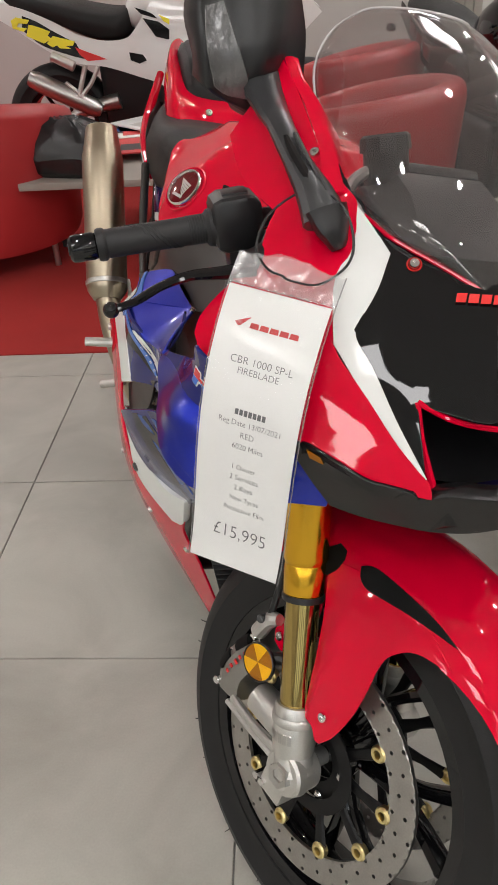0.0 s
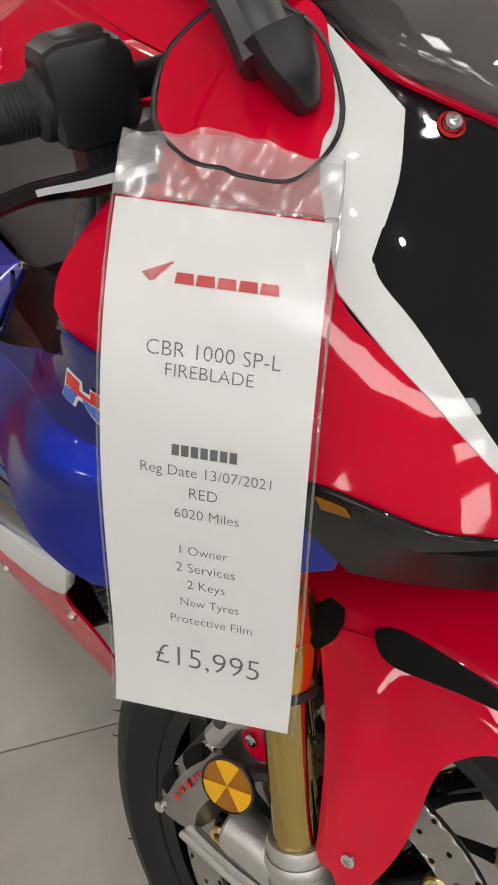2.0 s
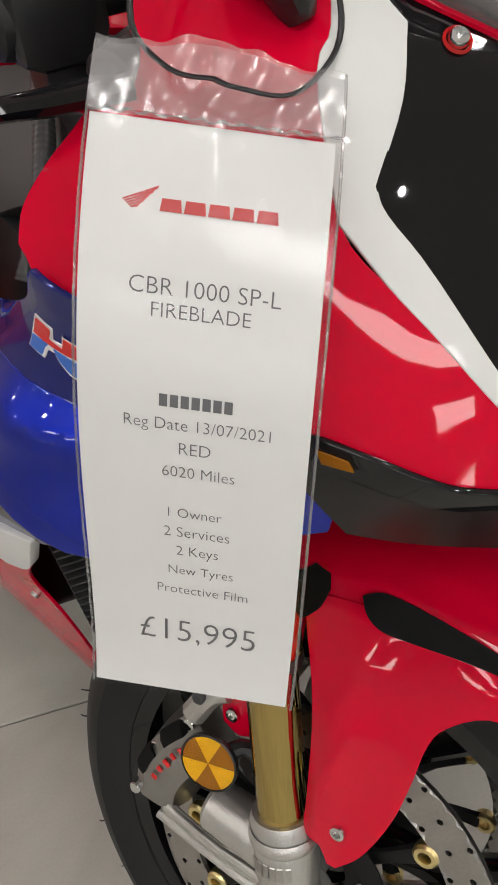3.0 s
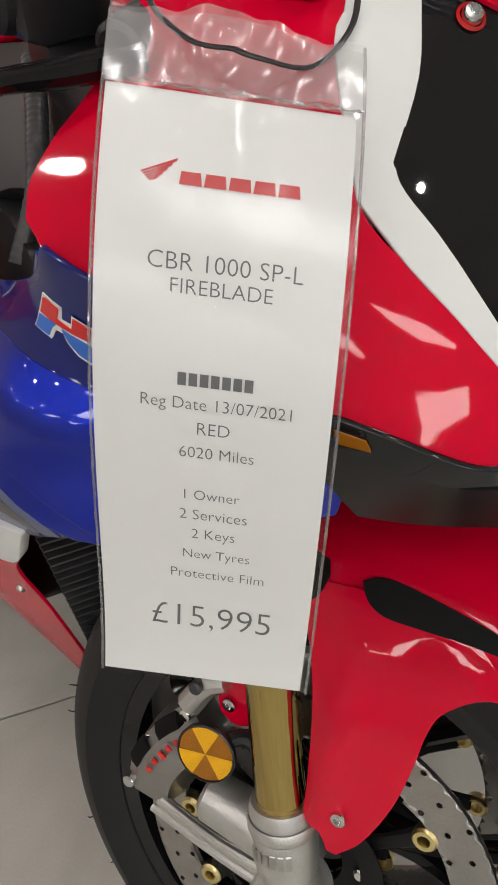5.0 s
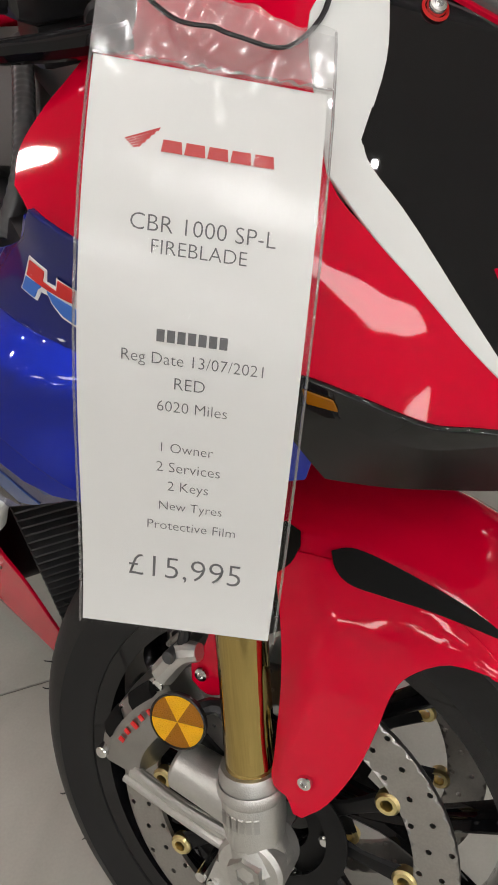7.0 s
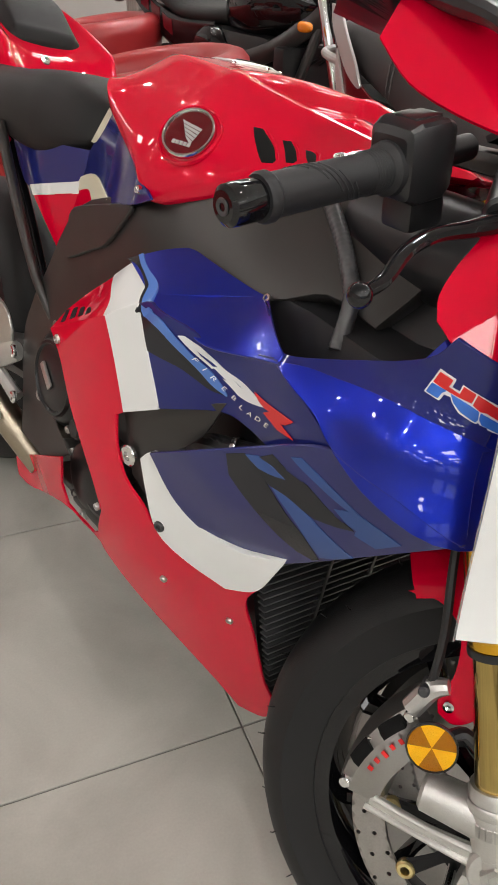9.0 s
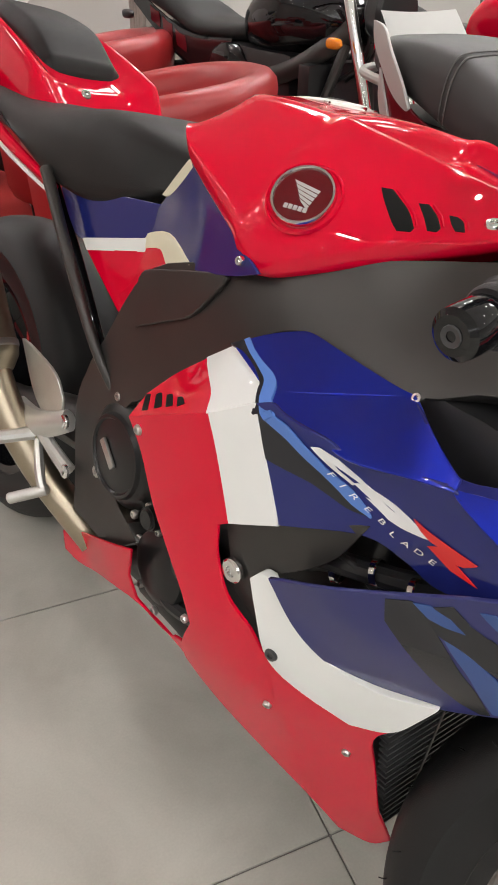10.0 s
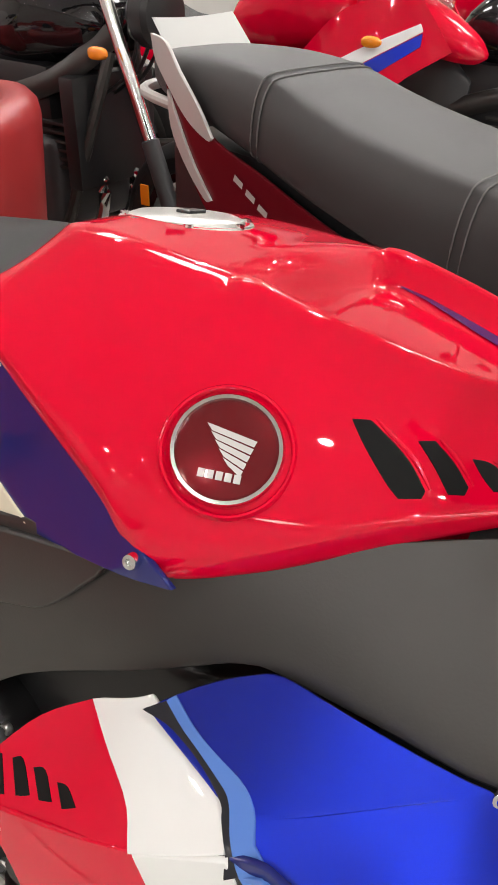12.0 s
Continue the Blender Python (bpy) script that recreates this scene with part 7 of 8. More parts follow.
def parked_motorcycle(m, label, body, trim, sport, fork_colour, flash=None):
    """A background motorcycle, rear axle over its origin, facing +x."""
    ob = thing("parked_motorcycle", label, "motorcycle", m, "parked motorcycles")
    for x, r, w, name in ((0.0, 0.315, 0.085, "rear_wheel"), (1.4, 0.3, 0.06, "front_wheel")):
        h = Matrix.Translation((x, 0, r)) @ YZ
        rim = part(name, lathe([(0.19, -w * 0.7), (0.222, -w * 0.75), (0.212, 0), (0.222, w * 0.75), (0.19, w * 0.7), (0.186, 0)], 40, None, h, True), GLOSS_BLACK, ob, "black cast wheel")
        part("tyre", lathe(tyre_profile(r, w, 0.216), 48, None, h, True), RUBBER, rim, "black tyre")
        part("hub", lathe([(0, -0.06), (0.045, -0.06), (0.045, 0.06), (0, 0.06)], 20, None, h), DARK_GREY, rim)
        for k in range(6):
            a = radians(60 * k)
            part("spoke", tube([h @ Vector((0.04 * math.cos(a), 0.04 * math.sin(a), 0)), h @ Vector((0.2 * math.cos(a), 0.2 * math.sin(a), 0))], 0.011, 8, 2), GLOSS_BLACK, rim)
        part("disc", lathe([(0.08, 0.055), (0.14, 0.055), (0.14, 0.06), (0.08, 0.06)], 36, None, h, True), STEEL, rim, "steel brake disc")
    for s in (-1, 1):
        a, b = Vector((1.4, 0.1 * s, 0.3)), Vector((1.14, 0.1 * s, 0.96))
        leg = part("fork_leg", rod(a + (b - a) * 0.42, b, 0.019, None, 16), fork_colour, ob, "fork tube")
        part("fork_foot", rod(a, a + (b - a) * 0.45, 0.028, 0.026, 16, None, 0.004), DARK_GREY if not sport else GOLD, leg)
        part("swingarm", tube([(0.0, 0.11 * s, 0.31), (0.3, 0.12 * s, 0.36), (0.55, 0.1 * s, 0.4)], [0.025, 0.032, 0.04], 10, 4), SATIN_BLACK, ob)
        bar = part("handlebar", tube([(1.12, 0.03 * s, 1.0), (1.1, 0.16 * s, 1.04), (1.02, 0.36 * s, 1.02)], 0.011, 10, 5), PLASTIC, ob, "black handlebar")
        part("grip", rod((1.045, 0.29 * s, 1.027), (1.01, 0.4 * s, 1.018), 0.017, None, 14, None, 0.003), GRIP, bar)
        part("lever", tube([(1.11, 0.17 * s, 1.03), (1.12, 0.28 * s, 1.015), (1.08, 0.38 * s, 1.0)], 0.006, 8, 4), STEEL, bar)
        stalk = part("mirror_stem", tube([(1.09, 0.2 * s, 1.04), (1.12, 0.27 * s, 1.12), (1.12, 0.33 * s, 1.17)], 0.006, 8, 4), PLASTIC, ob)
        part("mirror", oval_loft([(1.1, 0.01, 1.17, 1.18), (1.11, 0.06, 1.14, 1.22), (1.135, 0.055, 1.145, 1.215), (1.15, 0.01, 1.17, 1.19)], 3), PLASTIC, stalk).matrix_basis = pose(0, 0.36 * s, 0)
        part("indicator", oval_loft([(-0.03, 0.01, -0.01, 0.01), (-0.01, 0.022, -0.02, 0.02), (0.03, 0.02, -0.018, 0.018), (0.05, 0.006, -0.006, 0.006)], 3), ORANGE, ob, "orange indicator lens").matrix_basis = pose(1.2, 0.2 * s, 0.82) @ Matrix.Diagonal((0.8, 0.8, 0.8, 1))
        part("tail_indicator", oval_loft([(-0.03, 0.008, -0.01, 0.01), (-0.01, 0.018, -0.018, 0.018), (0.03, 0.016, -0.016, 0.016), (0.05, 0.006, -0.006, 0.006)], 3), PLASTIC, ob, "dark tail indicator").matrix_basis = pose(-0.18, 0.17 * s, 0.8)
        part("footpeg", rod((0.5, 0.1 * s, 0.36), (0.5, 0.27 * s, 0.38), 0.012, None, 10), STEEL, ob)
        part("reflector", box(1.27, 0.135 * s - 0.004, 0.42, 1.3, 0.135 * s + 0.004, 0.48, 0.003), ORANGE, ob, "small orange reflector")
    eng = part("engine", box(0.5, -0.17, 0.27, 0.95, 0.17, 0.56, 0.04, None, 3), DARK_GREY, ob, "dark engine block")
    for k in range(6):
        part("fin", box(0.75, -0.15, 0.47 + 0.025 * k, 1.0, 0.15, 0.48 + 0.025 * k, 0.003), SATIN_BLACK, eng)
    for s in (-1, 1):
        part("engine_cover", lathe([(0, 0.03), (0.06, 0.03), (0.085, 0.015), (0.09, -0.02)], 28, None, Matrix.Translation((0.66, 0.175 * s, 0.38)) @ (YZ if s < 0 else YZ @ pose(0, 0, 0, 180))), SATIN_BLACK, eng)
        part("down_pipe", tube([(0.98, 0.06 * s, 0.55), (1.05, 0.07 * s, 0.4), (0.95, 0.07 * s, 0.24), (0.6, 0.08 * s, 0.22)], 0.02, 10, 5), CHROME, eng, "bright exhaust header")
        part("frame_tube", tube([(1.12, 0.04 * s, 0.85), (0.95, 0.13 * s, 0.72), (0.62, 0.15 * s, 0.6), (0.5, 0.13 * s, 0.42)], 0.024, 10, 5, None, 1.4), SATIN_BLACK, ob, "black frame spar")
    part("silencer", lathe([(0, 0), (0.03, 0), (0.05, 0.04), (0.052, 0.36), (0.04, 0.42), (0, 0.42)], 28, None, along((0.25, -0.2, 0.4), (-0.15, -0.22, 0.6))), STEEL if not sport else TITANIUM, ob, "metal silencer")
    tank_ = part("fuel_tank", oval_loft([(0.58, 0.08, 0.76, 0.84), (0.64, 0.13, 0.74, 0.92), (0.78, 0.165, 0.73, 0.985), (0.92, 0.16, 0.75, 0.99), (1.04, 0.12, 0.78, 0.95), (1.1, 0.06, 0.82, 0.9)], 5, 0.8), body, ob, "glossy fuel tank", 60)
    part("filler_cap", lathe([(0, 0.01), (0.035, 0.01), (0.045, 0.004), (0.045, -0.02)], 28, None, Matrix.Translation((0.87, 0, 0.985))), STEEL, tank_)
    part("seat", oval_loft([(0.62, 0.08, 0.76, 0.83), (0.5, 0.13, 0.75, 0.82), (0.3, 0.14, 0.75, 0.82), (0.18, 0.13, 0.77, 0.86), (0.02, 0.12, 0.81, 0.9), (-0.18, 0.09, 0.85, 0.92), (-0.24, 0.04, 0.88, 0.91)], 4), SEAT, ob, "black dual seat", 60)
    for s in (-1, 1):
        sheet = Sheet([(0.5, -0.13, 0.75), (0.1, -0.13, 0.76), (-0.25, -0.09, 0.86), (0.3, -0.15, 0.68), (0.45, -0.14, 0.62)])
        pan = panel("tail_panel", [(0.55, 0.77), (0.3, 0.765), (0.05, 0.81), (-0.28, 0.9), (-0.26, 0.84), (0.0, 0.74), (0.25, 0.67), (0.45, 0.62), (0.53, 0.68)], sheet, body if sport else trim, ob, "tail side panel", 0, 0.006, 0.05)
        if s > 0:
            for v in pan.data.vertices:
                v.co.y = -v.co.y
            pan.data.flip_normals()
        if flash is not None:
            for k in range(3):
                x0, z0 = 0.27 - 0.125 * k, 0.695 + 0.034 * k
                bar = panel("flash", [(x0, z0), (x0 - 0.085, z0 + 0.02), (x0 - 0.11, z0 + 0.075), (x0 - 0.06, z0 + 0.06), (x0 - 0.02, z0 + 0.055)], sheet, flash, pan, "coloured flash", 0.003, 0.003, 0.05, 0.0009, 15)
                if s > 0:
                    for v in bar.data.vertices:
                        v.co.y = -v.co.y
                    bar.data.flip_normals()
        if sport:
            fair = Sheet([(0.7, -0.2, 0.4), (1.1, -0.22, 0.75), (1.35, -0.1, 0.85), (1.2, -0.2, 0.5), (0.75, -0.22, 0.7)])
            pan2 = panel("fairing", [(0.62, 0.36), (0.75, 0.72), (0.95, 0.76), (1.1, 0.9), (1.3, 0.95), (1.42, 0.8), (1.28, 0.7), (1.18, 0.55), (1.05, 0.35), (0.9, 0.24), (0.66, 0.24)], fair, body, ob, "sports fairing side", 0, 0.006, 0.05)
            st = panel("stripe", [(0.72, 0.5), (0.9, 0.6), (1.1, 0.76), (1.32, 0.87), (1.33, 0.85), (1.12, 0.72), (0.92, 0.55), (0.73, 0.46)], fair, WHITE_DECAL, pan2, "white fairing stripe", 0.003, 0.002, 0.05)
            st2 = panel("stripe", [(0.73, 0.455), (0.92, 0.545), (1.12, 0.715), (1.33, 0.845), (1.33, 0.81), (1.14, 0.67), (0.93, 0.49), (0.74, 0.41)], fair, BLUE, pan2, "blue fairing stripe", 0.003, 0.002, 0.05)
            if s > 0:
                for o in (pan2, st, st2):
                    for v in o.data.vertices:
                        v.co.y = -v.co.y
                    o.data.flip_normals()
    if sport:
        part("nose", oval_loft([(1.1, 0.12, 0.86, 0.98), (1.3, 0.1, 0.78, 0.93), (1.45, 0.06, 0.76, 0.85), (1.5, 0.015, 0.78, 0.8)], 4, 1.0), body, ob, "pointed nose fairing", 60)
        part("windscreen", oval_loft([(1.06, 0.1, 1.0, 1.12), (1.15, 0.12, 0.97, 1.1), (1.3, 0.1, 0.92, 1.0), (1.36, 0.03, 0.9, 0.95)], 4), SCREEN, ob, "clear screen", 60)
        part("front_fender", lathe([(0.31, -0.06), (0.325, -0.05), (0.332, 0), (0.325, 0.05), (0.31, 0.06)], 20, None, Matrix.Translation((1.4, 0, 0.3)) @ YZ, False, -150, 120), body, ob, "front mudguard")
    else:
        part("headlight", lathe([(0, -0.08), (0.05, -0.07), (0.085, -0.03), (0.09, 0.02), (0.08, 0.035), (0, 0.045)], 32, None, pose(1.24, 0, 0.9, 0, 90, 0)), PLASTIC, ob, "round headlight")
        part("front_fender", lathe([(0.31, -0.06), (0.322, -0.05), (0.328, 0), (0.322, 0.05), (0.31, 0.06)], 20, None, Matrix.Translation((1.4, 0, 0.3)) @ YZ, False, -150, 110), body, ob, "front mudguard")
    if not sport:
        part("radiator", box(1.0, -0.17, 0.42, 1.06, 0.17, 0.74, 0.012), PLASTIC, ob, "black radiator")
        part("airbox", box(0.45, -0.14, 0.52, 0.92, 0.14, 0.76, 0.04), PLASTIC, ob, "black air box")
        part("rear_guard", oval_loft([(0.4, 0.1, 0.5, 0.7), (0.2, 0.1, 0.6, 0.74), (-0.1, 0.08, 0.68, 0.78), (-0.35, 0.07, 0.6, 0.66), (-0.42, 0.05, 0.5, 0.54)], 3), PLASTIC, ob, "black rear mudguard")
        for s in (-1, 1):
            part("side_cover", oval_loft([(0.42, 0.02, 0.6, 0.66), (0.48, 0.035, 0.54, 0.74), (0.6, 0.035, 0.52, 0.76), (0.68, 0.015, 0.6, 0.7)], 3), trim, ob, "dark side cover").matrix_basis = pose(0, 0.14 * s, 0)
            part("lower_tube", tube([(1.1, 0.05 * s, 0.8), (1.04, 0.14 * s, 0.5), (0.9, 0.15 * s, 0.25), (0.55, 0.14 * s, 0.24)], 0.018, 10, 5), SATIN_BLACK, ob, "black lower frame tube")
        for k in range(3):
            part("cable", tube([(1.1, 0.05 * k - 0.05, 1.02), (1.22, 0.06 * k - 0.06, 0.9), (1.16, 0.04 * k - 0.04, 0.75), (1.02, 0.06 * k - 0.06, 0.66)], 0.006, 8, 5), PLASTIC, ob)
    part("side_stand", rod((0.55, 0.12, 0.3), (0.5, 0.28, 0.005), 0.012, None, 10), SATIN_BLACK, ob)
    return ob


def dual_seat_motorcycle():
    """The commuter bike beside the subject: long stepped seat, maroon and silver tail."""
    cx = 0.89
    ob = thing("commuter_motorcycle", "maroon and silver motorcycle with a long grey seat", "motorcycle", pose(0, 0, 0), "parked motorcycles")
    rows = [(1.44, 0.05, 0.845, 0.86), (1.38, 0.1, 0.82, 0.882), (1.28, 0.135, 0.8, 0.895), (1.12, 0.15, 0.775, 0.9), (0.98, 0.16, 0.745, 0.888), (0.86, 0.168, 0.715, 0.858), (0.74, 0.175, 0.69, 0.835), (0.58, 0.178, 0.66, 0.815), (0.4, 0.172, 0.64, 0.805), (0.2, 0.14, 0.65, 0.81), (0.08, 0.1, 0.7, 0.83)]
    rings = []
    for y, w, zb, zt in smooth_row(rows, 5):
        half = [(-w * 0.93, zb), (-w * 1.02, zb + 0.012), (-w, zb * 0.5 + zt * 0.5 + 0.01), (-w * 0.86, zt - 0.012), (-w * 0.6, zt - 0.001), (0, zt)]
        fine = [tuple(v) for v in smooth_row(half, 3)]
        rings.append([Vector((cx + a, y, z)) for a, z in fine] + [Vector((cx - a, y, z)) for a, z in fine[::-1][1:]])
    seat = part("seat", loft(rings), SEAT_GREY, ob, "dark grey stepped vinyl seat", 60)
    for y0 in (0.985, 0.965, 0.5, 0.48):
        k = min(range(len(rings)), key=lambda i: abs(rings[i][0].y - y0))
        line = [p + Vector((0, y0 - rings[k][0].y, 0.0016)) + (p - Vector((cx, p.y, 0.75))).normalized() * 0.0018 for p in rings[k][1:-1]]
        part("seam", tube(line[::2], 0.0016, 6, 2), SEAM, seat, "pale stitched seam")
    side = Sheet([(0.735, 1.3, 0.9), (0.715, 1.1, 0.75), (0.72, 0.75, 0.66), (0.73, 1.22, 0.62), (0.72, 0.9, 0.6), (0.71, 0.4, 0.6)], 180)
    panel("tail_panel", [(-1.27, 0.86), (-1.2, 0.82), (-1.08, 0.76), (-0.95, 0.725), (-0.75, 0.665), (-0.55, 0.635), (-0.4, 0.6), (-0.55, 0.5), (-0.9, 0.55), (-1.1, 0.6), (-1.2, 0.72)], side, BRONZE, ob, "maroon tail side panel", 0, 0.008, 0.04)
    panel("silver_panel", [(-1.305, 0.925), (-1.25, 0.915), (-1.2, 0.87), (-1.13, 0.815), (-1.085, 0.765), (-1.1, 0.76), (-1.17, 0.785), (-1.24, 0.835), (-1.29, 0.88)], side, SILVER_PANEL, ob, "silver grab-rail panel", 0.006, 0.008, 0.04)
    panel("silver_panel", [(-1.245, 0.83), (-1.225, 0.8), (-1.16, 0.71), (-1.095, 0.64), (-1.12, 0.64), (-1.19, 0.7), (-1.235, 0.76)], side, SILVER_PANEL, ob, "silver lower panel", 0.006, 0.008, 0.04)
    for k in range(5):
        y = -1.02 + 0.035 * k
        bm = bmesh.new()
        bm.faces.new([bm.verts.new(side.place(a, b, 0.003)) for a, b in ((y, 0.70 - 0.02 * k), (y + 0.026, 0.688 - 0.02 * k), (y + 0.03, 0.7 - 0.02 * k), (y + 0.006, 0.712 - 0.02 * k))])
        part("mark_bar", bm, SILVER_PANEL, ob, "silver lettering bar", 0)
    part("tail_core", box(cx - 0.13, 0.2, 0.45, cx + 0.13, 1.3, 0.74, 0.04), PLASTIC, ob, "black inner body")
    for y, r in ((1.05, 0.3), (-0.25, 0.3)):
        h = Matrix.Translation((cx, y, r)) @ pose(0, 0, 0, 0, 90, 0)
        rim = part("wheel", lathe([(0.19, -0.05), (0.222, -0.055), (0.212, 0), (0.222, 0.055), (0.19, 0.05)], 40, None, h, True), GLOSS_BLACK, ob, "black wheel")
        part("tyre", lathe(tyre_profile(r, 0.065, 0.216), 48, None, h, True), RUBBER, rim, "black tyre")
    part("engine", box(cx - 0.17, 0.1, 0.24, cx + 0.17, 0.6, 0.58, 0.05, None, 3), DARK_GREY, ob, "dark engine block")
    tank_rows = [(0.14, 0.07, 0.74, 0.82), (0.05, 0.13, 0.72, 0.92), (-0.1, 0.15, 0.72, 0.96), (-0.25, 0.11, 0.76, 0.94), (-0.32, 0.05, 0.8, 0.88)]
    tk = part("fuel_tank", moved(oval_loft([(-y, w, a, b) for y, w, a, b in tank_rows], 4), pose(cx, 0, 0, 0, 0, -90)), BRONZE, ob, "maroon fuel tank", 60)
    part("handlebar", tube([(cx - 0.36, -0.14, 1.0), (cx - 0.16, -0.3, 1.0), (cx + 0.16, -0.3, 1.0), (cx + 0.36, -0.14, 1.0)], 0.012, 10, 5), PLASTIC, ob)
    part("grab_rail", tube([(cx - 0.14, 1.2, 0.79), (cx - 0.12, 1.4, 0.8), (cx, 1.455, 0.803), (cx + 0.12, 1.4, 0.8), (cx + 0.14, 1.2, 0.79)], 0.012, 10, 6), SILVER_PANEL, ob, "silver grab rail")
    for sx in (-1, 1):
        part("fork_leg", rod((cx + 0.1 * sx, -0.27, 0.3), (cx + 0.1 * sx, -0.2, 0.96), 0.02, None, 14), CHROME, ob)
    part("side_stand", rod((cx - 0.1, 0.4, 0.3), (cx - 0.28, 0.42, 0.005), 0.012, None, 10), SATIN_BLACK, ob)
    # sales sheet propped behind the seat
    sheet = bmesh.new()
    quad = [Vector((0.853, 1.478, 0.933)), Vector((1.108, 1.5, 0.932)), Vector((1.16, 1.478, 0.85)), Vector((0.923, 1.473, 0.808))]
    n = 8
    for dz in (0.0, -0.0006):
        vs = [[sheet.verts.new((quad[0] * (1 - i / n) + quad[1] * (i / n)) * (1 - j / n) + (quad[3] * (1 - i / n) + quad[2] * (i / n)) * (j / n) + Vector((0, dz * 2 + 0.008 * math.sin(math.pi * i / n), -0.006 * math.sin(math.pi * i / n)))) for i in range(n + 1)] for j in range(n + 1)]
        for j in range(n):
            for i in range(n):
                sheet.faces.new((vs[j][i], vs[j][i + 1], vs[j + 1][i + 1], vs[j + 1][i]))
    leaf = thing("sales_sheet", "white printed sheet propped behind a motorcycle seat", "paper", pose(0, 0, 0))
    part("paper", sheet, PAPER, leaf, "white paper", 60)


def coffee_table():
    ob = thing("coffee_table", "low table strewn with magazines and leaflets", "table", pose(-0.62, 2.6, 0))
    part("tabletop", box(-0.38, -0.52, 0.38, 0.38, 0.52, 0.41, 0.006), BOARD, ob, "grey table top")
    for x in (-0.33, 0.33):
        for y in (-0.35, 0.35):
            part("leg", rod((x, y, 0), (x, y, 0.38), 0.014, None, 12), STEEL, ob, "bright metal leg")
    rng = random.Random(5)
    for k in range(16):
        mat = rng.choice([PAPER, PAPER, WHITE_DECAL, RED_INK, SILVER_PANEL])
        x, y = -0.62 + rng.uniform(-0.27, 0.27), 2.72 + rng.uniform(-0.2, 0.3)
        z = 0.4105 + 0.008 * (k // 3)
        leaf = thing("magazine", "printed magazine lying on the low table", "magazine", pose(x, y, z, 0, 0, rng.uniform(0, 180)), "magazines")
        part("cover", box(-0.105, -0.148, 0, 0.105, 0.148, 0.0075, 0.001), mat, leaf)
        part("picture", box(-0.07, -0.1, 0.0075, 0.07, 0.02, 0.0079), rng.choice([RED_INK, DARK_GREY, STEEL_BLUE, SILVER_PANEL]), leaf, "printed picture block", 0)
    bag = thing("helmet_bag", "black padded bag lying on the low table", "bag", pose(-0.8, 2.24, 0.4105, 0, 0, -12))
    rings = []
    for z, w, d in ((0.0, 0.15, 0.1), (0.02, 0.18, 0.12), (0.08, 0.195, 0.13), (0.14, 0.18, 0.11), (0.19, 0.12, 0.07), (0.215, 0.06, 0.03)):
        ring = []
        for k in range(24):
            c, n = math.cos(2 * math.pi * k / 24), math.sin(2 * math.pi * k / 24)
            ring.append(Vector((w * abs(c) ** 0.6 * (1 if c > 0 else -1) * (1 + 0.05 * math.sin(5 * k + 40 * z)), d * abs(n) ** 0.6 * (1 if n > 0 else -1), z + (0.008 * math.sin(4 * k) if z > 0.02 else 0))))
        rings.append(ring)
    part("bag_body", loft(rings), BAG, bag, "crumpled glossy black nylon", 25)
    second = copy_thing(bag, pose(0.3, 3.0, 0.445, 0, 0, 70))
    second.scale = (0.8, 0.8, 0.9)
    tagged(second, "black padded bag lying on a red tub chair")
    part("strap", tube([(0.1, -0.11, 0.05), (0.09, -0.1, 0.12), (0.03, -0.04, 0.175), (0.0, 0.03, 0.17)], 0.008, 8, 5, None, 0.4), DARK_GREY, bag, "dark strap")


